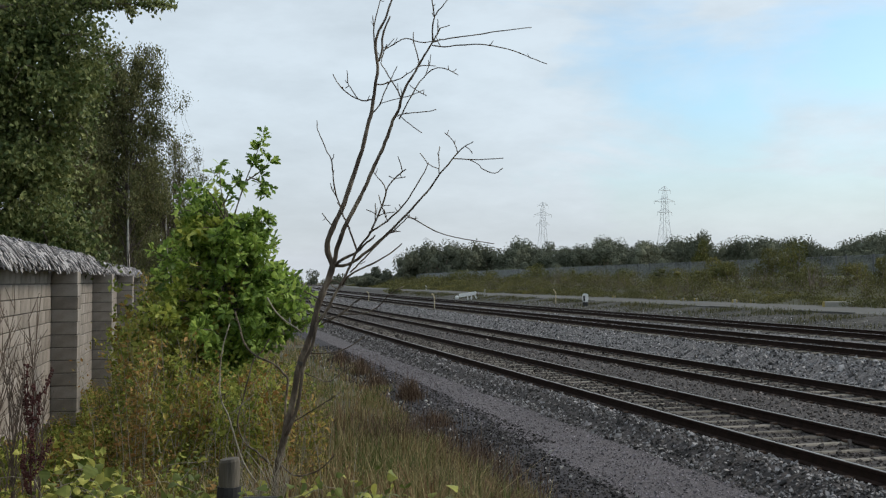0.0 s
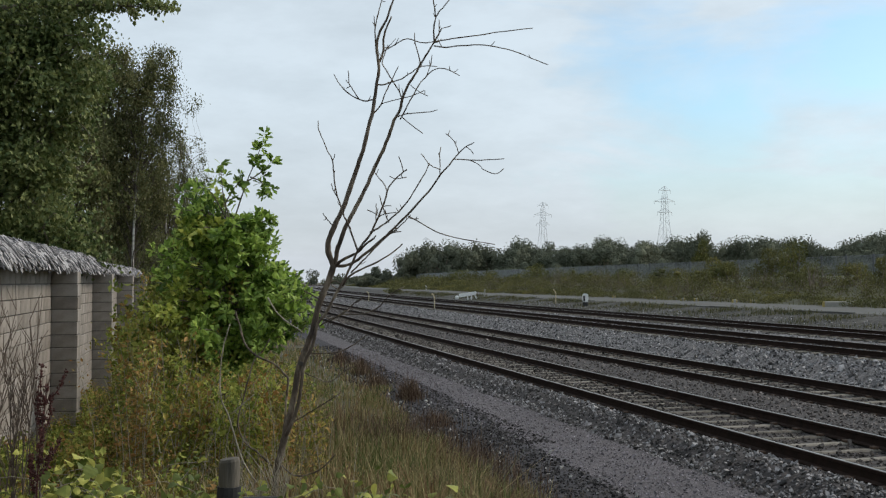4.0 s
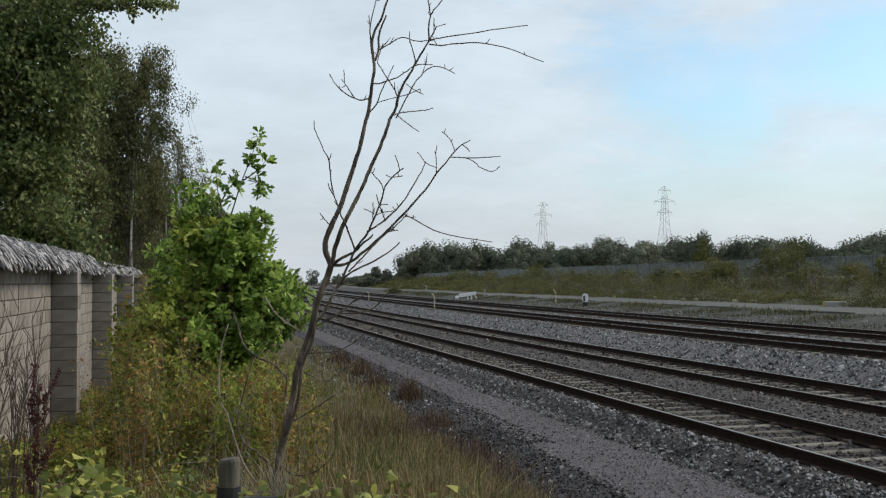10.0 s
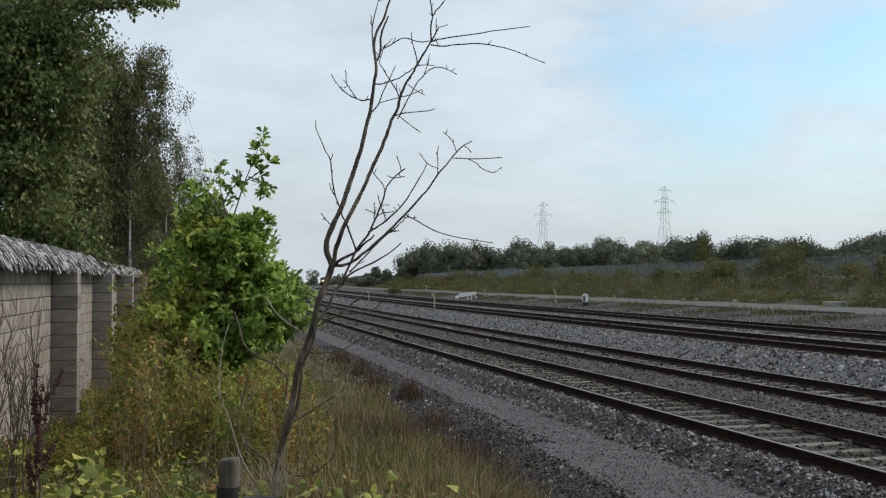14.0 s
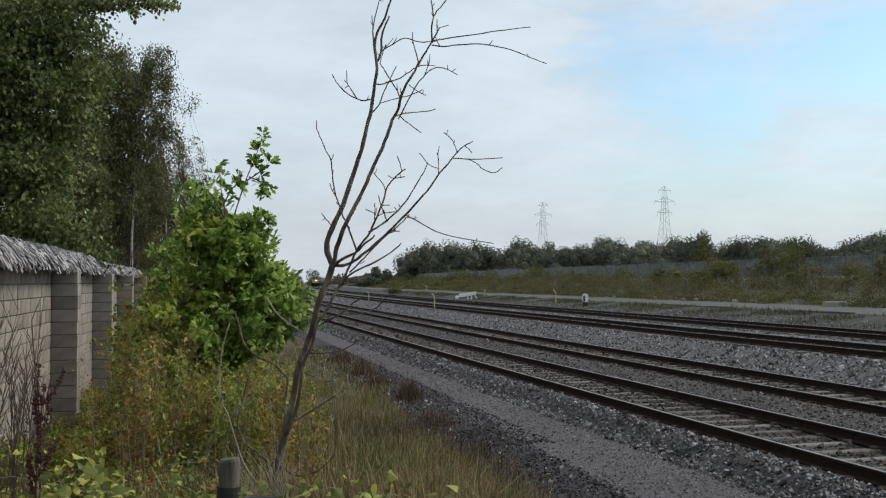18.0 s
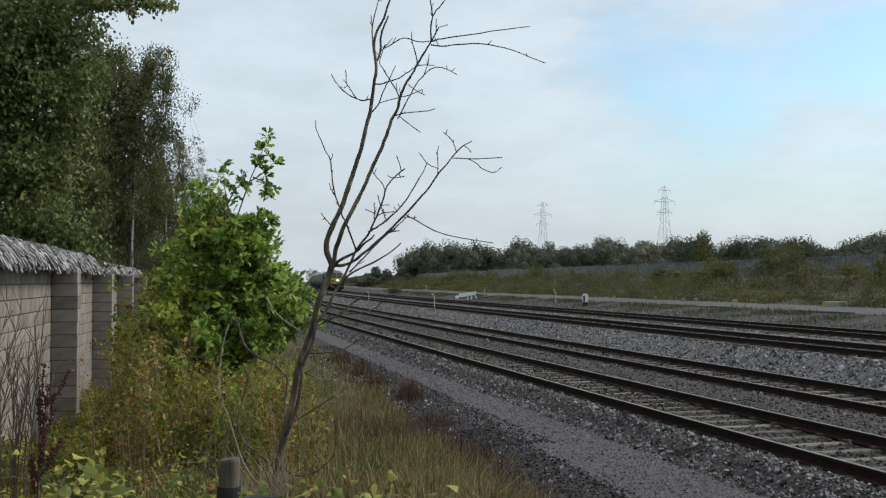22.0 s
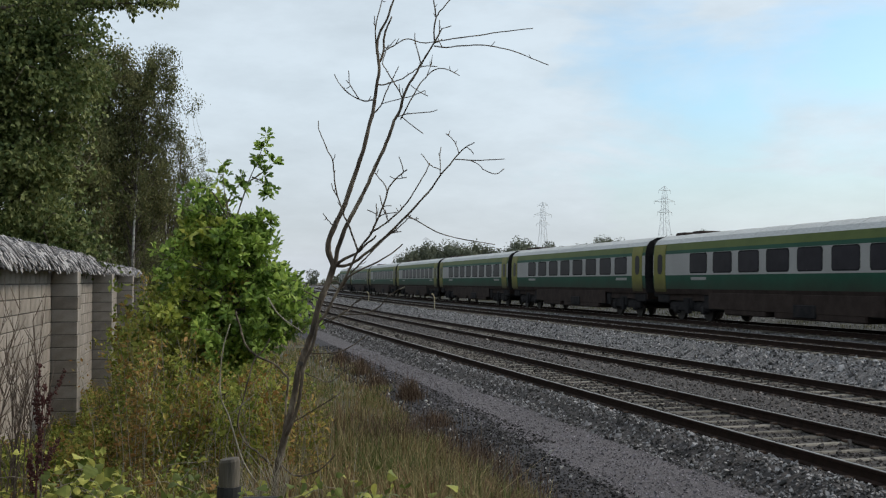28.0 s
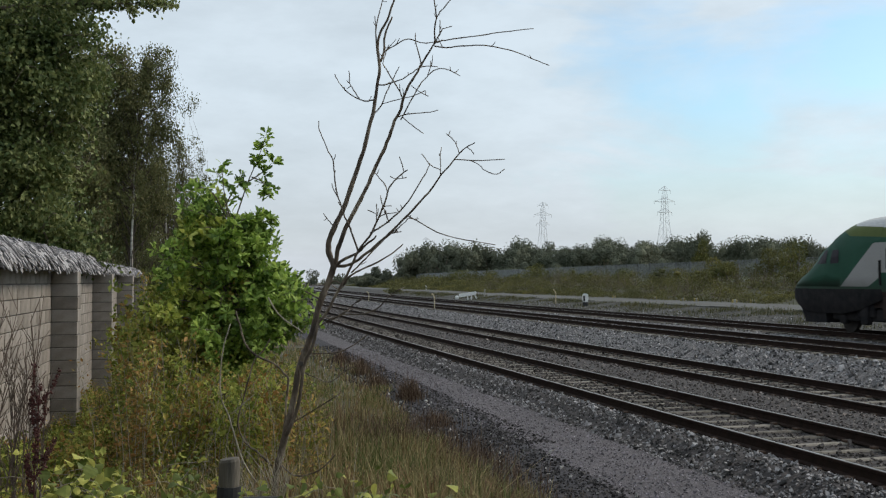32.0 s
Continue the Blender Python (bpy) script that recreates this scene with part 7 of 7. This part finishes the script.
def make_dry_stalks(x, y, label, count, spread, tall, mat):
    t = empty("dry_stalks", pose(x, y, stand(x, y)))
    tagged(t, label, "dry plant")
    for i in range(count):
        x0, h = rng.uniform(-spread - 0.03, spread - 0.03), rng.uniform(0.62, 1.0) * tall
        q = bend([(x0, rng.normal(0, 0.1), -0.05), (x0 + rng.normal(0, 0.04), 0, h * 0.5), (x0 + rng.normal(0.03, 0.1), 0, h)], 6)
        st = part("stalk", Soup().add(*tube(q, np.linspace(0.0055, 0.002, len(q)), 5)), mat, t)
        so = Soup()
        for k in range(4, len(q)):
            for w in range(2):
                e = q[k] + (rng.uniform(-0.09, 0.09), rng.normal(0, 0.05), rng.uniform(0.1, 0.24))
                so.add(*tube([q[k], (q[k] + e) / 2, e], [0.003, 0.0023, 0.0016], 4))
        tagged(part("side_shoot", so, mat, st), kind="stuff")
    return t


M_STALK = material("grey_brown_stalk", [(0.09, 0.065, 0.05), (0.17, 0.13, 0.105)], scale=9, fine=60)
STALKS = make_dry_stalks(-3.08, 8.0, "tall leafless grey-brown dry stalks standing before the wall", 22, 0.25, 1.85, M_STALK)
make_dry_stalks(-1.32, 7.7, "short pale dry stems round the foot of the bare tree", 9, 0.24, 0.62, M_STEM)


def make_post():
    x, y = -1.36, 7.0
    t = empty("timber_post", pose(x, y, 0.0, 0, 1.0, 8))
    tagged(t, "short weathered round timber post with a black rubber sleeve", "post")
    g = stand(x, y)
    rings = []
    for z, r in ((g - 0.3, 0.066), (0.90, 0.066), (0.945, 0.065), (0.962, 0.058)):
        rings.append([(r * math.cos(a) * (1 + 0.03 * math.sin(3 * a)), r * math.sin(a), z + 0.008 * math.cos(a)) for a in np.linspace(0, 2 * math.pi, 18, endpoint=False)])
    part("shaft", Soup().add(*loft(rings)), M_TIMBER, t, smooth=False)
    part("rubber_sleeve", Soup().add(*tube([(0, 0, g - 0.1), (0, 0, 0.74), (0.0, 0, 0.79)], [0.078, 0.076, 0.073], 16)).add(*box(0.05, 0.34, -0.03, 0.03, 0.6, 0.72, 0.01)), M_RUBBER, t, "black rubber sleeve and strap")


make_post()


def lump(c, rx, ry, rz):
    """The dense twiggy heart of a clump: an uneven rounded body."""
    rings = []
    for v in (-1.3, -0.8, -0.3, 0.2, 0.7, 1.25):
        rings.append([np.asarray(c) + np.array([rx * math.cos(v) * math.cos(a), ry * math.cos(v) * math.sin(a), rz * math.sin(v)]) * rng.uniform(0.75, 1.1) for a in np.linspace(0, 2 * math.pi, 8, endpoint=False)])
    return loft(rings)


def leafy_mass(name, label, category, spots, mat, size, per, kind="stuff", heart=0.0):
    """Bushes or far trees as one mesh: spots are (x, y, z foot, radius, height); each is a few lobes of leaves round short limbs."""
    so, wood = Soup(), Soup()
    for x, y, z, r, h in spots:
        k = rng.integers(5, 9)
        for j in range(k):
            u = rng.normal(size=3)
            u /= np.linalg.norm(u)
            c = np.array([x, y, z + h * 0.55]) + u * np.array([r * 0.62, r * 0.62, h * 0.30])
            q = rng.normal(size=(per // k, 3))
            q /= np.linalg.norm(q, axis=1)[:, None]
            q *= rng.uniform(0.3, 1.0, (len(q), 1)) ** 0.5
            if heart:
                so.add(*lump(c, r * 0.5 * heart, r * 0.5 * heart, h * 0.27 * heart))
                q *= (rng.uniform(0.62, 1.1, len(q)) / np.linalg.norm(q, axis=1))[:, None]
            so.add(*leaves(c + q * np.array([r * 0.5, r * 0.5, h * 0.27]), size * (0.7 + 0.5 * rng.uniform()), 0.2, 0.75))
            wood.add(*tube([(x, y, z - 0.2), (x * 0.5 + c[0] * 0.5, y * 0.5 + c[1] * 0.5, z + h * 0.3), tuple(c)], [0.02 * h, 0.014 * h, 0.006 * h], 4))
    ob = part(name, so, mat)
    tagged(ob, label, category, kind=kind)
    part("limbs", wood, M_BARK, ob)
    return ob


def make_distance():
    near, spots = [], []
    for s in np.concatenate([np.arange(34, 150, 1.05), np.arange(150, 330, 2.6)]):
        for d0, h0 in ((33.2, 0.5), (34.2, 0.8), (35.5, 1.15), (37.3, 1.45), (39.2, 1.65), (41.2, 1.6), (43.0, 1.3)):
            d = d0 + rng.normal(0, 0.5)
            ss = s + rng.normal(0, 0.8)
            h = h0 * rng.uniform(0.75, 1.3) * (0.85 + 0.3 * float(noise_at(ss * 0.35, d0 * 0.5)))
            h *= (1.0 if ss > 62 else 0.72) * (0.8 + 0.35 * math.sin(ss * 0.21 + d0) * math.sin(ss * 0.083 + 2 * d0))
            x, y, z = at(ss, d, float(ground_z(ss, d)))
            (near if s < 150 else spots).append((x, y, z - 0.15, rng.uniform(0.65, 1.15) * (1 if s < 150 else 1.8), max(0.5, 1.2 * h)))
    leafy_mass("bank_bushes", "low olive green bushes and brambles covering the bank", "bushes", near, M_BUSH, 0.085, 200)
    leafy_mass("bank_bushes", "low olive green bushes farther along the bank", "bushes", spots, M_BUSH, 0.2, 150)
    # taller shrubs in the bank
    for s, d, h, r, m, label in ((76, 42, 2.7, 1.7, M_BUSH, "tall green shrub before the fence"), (82, 41.2, 2.2, 1.5, M_BUSH, "green shrub before the fence"), (72, 42.2, 3.0, 1.3, M_SHRUB, "yellowing young tree beside the fence"), (98, 47, 3.8, 1.0, M_SHRUB, "autumn yellow young tree behind the fence"), (135, 41, 2.6, 1.7, M_SHRUB, "yellow-green shrub on the bank"), (185, 41, 2.4, 2.0, M_SHRUB, "yellow-green shrub on the bank"), (60, 41, 1.8, 1.2, M_BUSH, "low shrub before the fence"), (150, 23.6 + 1.6, 1.0, 1.5, M_BUSH, "low dark bush beside the far track")):
        x, y, z = at(s, d, float(ground_z(s, d)))
        leafy_mass("shrub", label, "shrub", [(x, y, z, r, h)], m, 0.15, 1500, kind="")
    for k, (s, d) in enumerate(((48, 40.5), (52.5, 41.5), (56.5, 40.8), (64, 41.6), (68, 40.4), (79, 40.0), (87, 41.6), (92, 41.0), (104, 41.5), (112, 40.6), (121, 41.8), (146, 41.0), (160, 41.4), (172, 40.8))):
        x, y, z = at(s, d, float(ground_z(s, d)))
        leafy_mass("shrub", ("rounded olive green bramble bush on the bank", "spreading dull green bush with browning leaves")[k % 2], "shrub", [(x, y, z - 0.2, rng.uniform(1.1, 1.8), rng.uniform(1.5, 2.1) * (0.8 if s < 62 else 1.0))], (M_BUSH, M_SHRUB)[k % 3 == 2], 0.09, 1900, kind="", heart=0.4)
    # weeds along the road and the far ballast
    so = Soup()
    for n, d0, sp, h, w, gap in ((15000, 27.45, 0.45, 0.22, 0.012, -0.2), (11000, 26.5, 0.6, 0.2, 0.012, 0.0), (2500, 32.9, 0.3, 0.3, 0.02, -0.2)):
        s, d = 26 + 130 * rng.uniform(0, 1, n) ** 1.4, d0 + sp * rng.normal(size=n)
        s, d = s + 0.25 * rng.normal(size=n), np.clip(d, 25.0, 33.6)
        k = (noise_at(s * 0.45, d * 0.7) > gap) & ((d < 28.0) | (d > 32.5))
        s, d = s[k], d[k]
        so.add(*blades(at(s, d, ground_z(s, d) - 0.02), h * (0.7 + 0.6 * np.abs(noise_at(s * 0.3, d))), w, 0.9))
    tagged(part("roadside_weeds", so, M_VERGEWEED), "ragged fringe of dry weeds beside the road", "weeds", kind="stuff")
    # wood along the field
    spots = []
    for i in range(190):
        u = i / 190
        x = -5 + 180 * u + rng.normal(0, 1.2)
        y = 262 - 60 * u + rng.uniform(-8, 14)
        h = 7.5 + 0.9 * math.exp(-((u - 0.2) / 0.1) ** 2) - 0.6 * (u > 0.7) + 0.9 * math.sin(u * 23) + 0.7 * math.sin(u * 61) + rng.normal(0, 0.9)
        s_, d_ = locate(x, y)
        spots.append((x, y, float(ground_z(s_, min(d_, 300))) - 0.3, rng.uniform(3.0, 5.2), min(10.4, max(5.5, h))))
    spots += [(-8.6, 262, 0.6, 3.4, 8.2), (-6.0, 264, 0.6, 4.2, 9.4), (-3.6, 262, 0.6, 3.6, 8.6), (-0.5, 262, 0.6, 4.2, 9.4), (2.5, 264, 0.6, 4.0, 8.8), (5.5, 262, 0.6, 3.6, 8.2), (-14.6, 262, 0.6, 2.4, 5.2)]
    for x in np.arange(-19, -7, 1.6):
        spots.append((x, 255 + rng.normal(0, 2), 0.5, 1.6, rng.uniform(2.0, 3.4)))
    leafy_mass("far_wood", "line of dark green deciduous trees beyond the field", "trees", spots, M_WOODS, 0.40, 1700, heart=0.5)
    spots = []
    for i in range(120):
        u = i / 120
        x, y = -3 + 184 * u, 250 - 60 * u + rng.uniform(-4, 4)
        s_, d_ = locate(x, y)
        spots.append((x, y, float(ground_z(s_, min(d_, 300))) - 0.3, rng.uniform(1.8, 2.8), rng.uniform(2.2, 3.4)))
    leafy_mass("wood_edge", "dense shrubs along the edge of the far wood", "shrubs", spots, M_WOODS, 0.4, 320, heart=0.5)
    # unseen trees added behind the wall and the viewpoint to block sky light
    spots = []
    for y in np.arange(-34, 20, 3.2):
        for row in range(2):
            spots.append((-8.6 - 0.2 * y - row * 3.2 + rng.normal(0, 0.5), y + rng.normal(0, 0.8), -0.5, rng.uniform(2.4, 3.2), rng.uniform(7.5, 10.0)))
    for x in np.arange(-8, 4.5, 3.0):
        spots.append((x, -22 + rng.normal(0, 1.5), -0.4, 2.6, rng.uniform(6, 8.5)))
    # belt carried on out of sight, to darken what the coach windows reflect
    for y in np.arange(62, 190, 4.5):
        for row in range(2):
            spots.append((-0.26 * y - 4.5 - row * 4 + rng.normal(0, 0.6), y + rng.normal(0, 1), -0.4, rng.uniform(2.6, 3.4), rng.uniform(7.0, 9.0)))
    for s in np.arange(190, 520, 5.0):
        x, y, _ = at(s, -10 - rng.uniform(0, 3))
        spots.append((x, y, -0.4, rng.uniform(2.8, 3.8), rng.uniform(6.0, 8.0)))
    leafy_mass("tree_belt", "unseen belt of dark trees added to block sky light", "trees", spots, M_POPLAR, 0.6, 260)
    # hedges and trees where the line goes out of sight
    spots = []
    for i in range(60):
        s = rng.uniform(330, 900)
        d = rng.choice([36.0, 44.0, 54.0]) + rng.normal(0, 4)
        x, y, z = at(s, d, 0.9)
        spots.append((x, y, z - 0.2, rng.uniform(3, 5), rng.uniform(2.6, 4.2)))
    for i in range(26):
        s = rng.uniform(420, 1000)
        x, y, z = at(s, -10 + rng.normal(0, 5), 0.0)
        spots.append((x, y, z - 0.6, rng.uniform(3, 4), rng.uniform(3, 5)))
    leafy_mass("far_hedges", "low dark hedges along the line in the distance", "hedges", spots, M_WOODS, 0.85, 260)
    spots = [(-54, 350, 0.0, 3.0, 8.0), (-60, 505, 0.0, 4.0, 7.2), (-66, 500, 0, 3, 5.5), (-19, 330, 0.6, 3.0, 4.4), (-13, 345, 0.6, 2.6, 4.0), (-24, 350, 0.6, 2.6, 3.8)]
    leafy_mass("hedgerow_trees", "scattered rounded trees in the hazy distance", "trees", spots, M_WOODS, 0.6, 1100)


make_distance()


# ---------------- what moves ----------------
def motions():
    # the train runs along the far track towards the camera and past it
    for thing, tail in TRAIN:
        rows = []
        for t in [0.5 * i for i in range(65)]:
            s = SPEED * (T_ZERO - t) - tail
            r, f = at(s - 3.7, D_T4, Z_FAR), at(s - 19.7, D_T4, Z_FAR)
            d = (f - r) / np.linalg.norm(f - r)
            o = r - d * 3.7
            m = Matrix(((d[0], -d[1], 0, o[0]), (d[1], d[0], 0, o[1]), (0, 0, 1, o[2]), (0, 0, 0, 1)))
            rows.append((t, m))
        walk(thing, rows)

    # gusts: sideways lean in degrees
    def lean(thing, gusts, k=1.0):
        base = thing.matrix_basis.copy()
        walk(thing, [(t, base @ Matrix.Rotation(radians(a * k), 4, "Y")) for t, a in gusts])

    lean(BARE, [(0, -0.03), (1, -0.23), (2, -0.10), (3, 0.10), (3.5, 0.10), (5.5, 0.30), (6, -0.03), (6.5, -0.49), (7, -0.10), (8, -0.10), (9, -0.03), (9.5, -0.30), (10, -0.49), (10.5, -0.96), (11, -0.63), (11.5, -0.23), (12.5, -0.49), (13, -0.76), (13.5, -0.49), (14, -0.23), (14.5, -0.76), (16.5, -0.43), (17, -0.23), (17.5, -0.03), (18.5, -0.23), (19, -0.10), (20, -0.43), (21, -0.10), (22, -0.23), (23, -0.10), (24, 0.10), (25, -0.03), (27.5, -0.03), (28, 0.17), (30, -0.03), (31, -0.03), (32, 0.23)])
    lean(OAK, [(0, -0.48), (1, -0.08), (1.5, 0.08), (2, -0.40), (2.5, -0.64), (3, -0.16), (5.5, -0.32), (6, -0.96), (6.5, -0.56), (7, -1.20), (7.5, -0.48), (8.5, -0.48), (9, 0.08), (9.5, -1.04), (10, -1.20), (10.5, -0.24), (11, -0.96), (12, -0.72), (13, -0.56), (13.5, -0.96), (14, -0.56), (14.5, 0.08), (16.5, -0.24), (18, -0.48), (20, -0.56), (21, -0.24), (22, 0.32), (22.5, 0.56), (23, 0.32), (25, 0.08), (27.5, 0.16), (29, 0.16), (30, -0.24), (31, 0.08), (31.5, 0.32), (32, 0.08)])
    birch = [(0, -2.0), (1, -1.3), (2, -0.3), (3.5, 0.7), (5.5, 0.8), (7, 0.5), (8, 0.1), (9, -0.8), (10, -0.4), (11, 0.8), (12, 0.1), (13, -0.6), (14, -1.1), (14.5, -1.1), (16.5, 0.5), (18, 0.1), (20, 0.6), (22, 0.2), (24, 0.8), (29, 0.9), (31, 0.4), (32, 0.0)]
    lean(TREES[1], birch, 1.0)
    lean(TREES[2], birch, 0.6)
    lean(TREES[3], birch, 0.5)
    lean(TREES[0], [(0, -0.3), (1.5, 0.2), (3, -0.1), (5, 0.3), (7, -0.2), (9, 0.2), (11, -0.4), (13, 0.3), (15, -0.1), (18, 0.2), (21, -0.3), (24, 0.25), (27, -0.1), (30, 0.2), (32, 0.0)])
    # the bough nods on its tree
    lean(BOUGH, [(0, 0.5), (2, -0.4), (3.5, 0.6), (6, 1.0), (7.5, 0.2), (9, 0.8), (11, -0.5), (13, -0.9), (15, -0.2), (17, 0.3), (19, -0.4), (21, 0.6), (23, 0.8), (25, 0.1), (28, -0.4), (30, 0.2), (32, -0.2)])
    lean(DOCK, [(0, -2.7), (0.5, 0.3), (1, -0.9), (1.5, -4.8), (2.5, -3.3), (3, 1.8), (5.5, 0.9), (6, 4.5), (8, -1.5), (9, 4.2), (9.5, -1.8), (11, 2.7), (12, 2.1), (13, -2.7), (14.5, 1.2), (16.5, -4.2), (17, -0.9), (19, 0.9), (20.5, -2.7), (22, 2.1), (25, 1.2), (28, 0.9), (31, 1.8), (32, -0.6)])
    lean(STALKS, [(0, -0.8), (2, 0.6), (4, -0.5), (6, 0.9), (9, -0.6), (11, 0.7), (13, -0.7), (16, 0.4), (19, -0.3), (22, 0.6), (25, 0.1), (28, 0.3), (32, -0.2)])


motions()
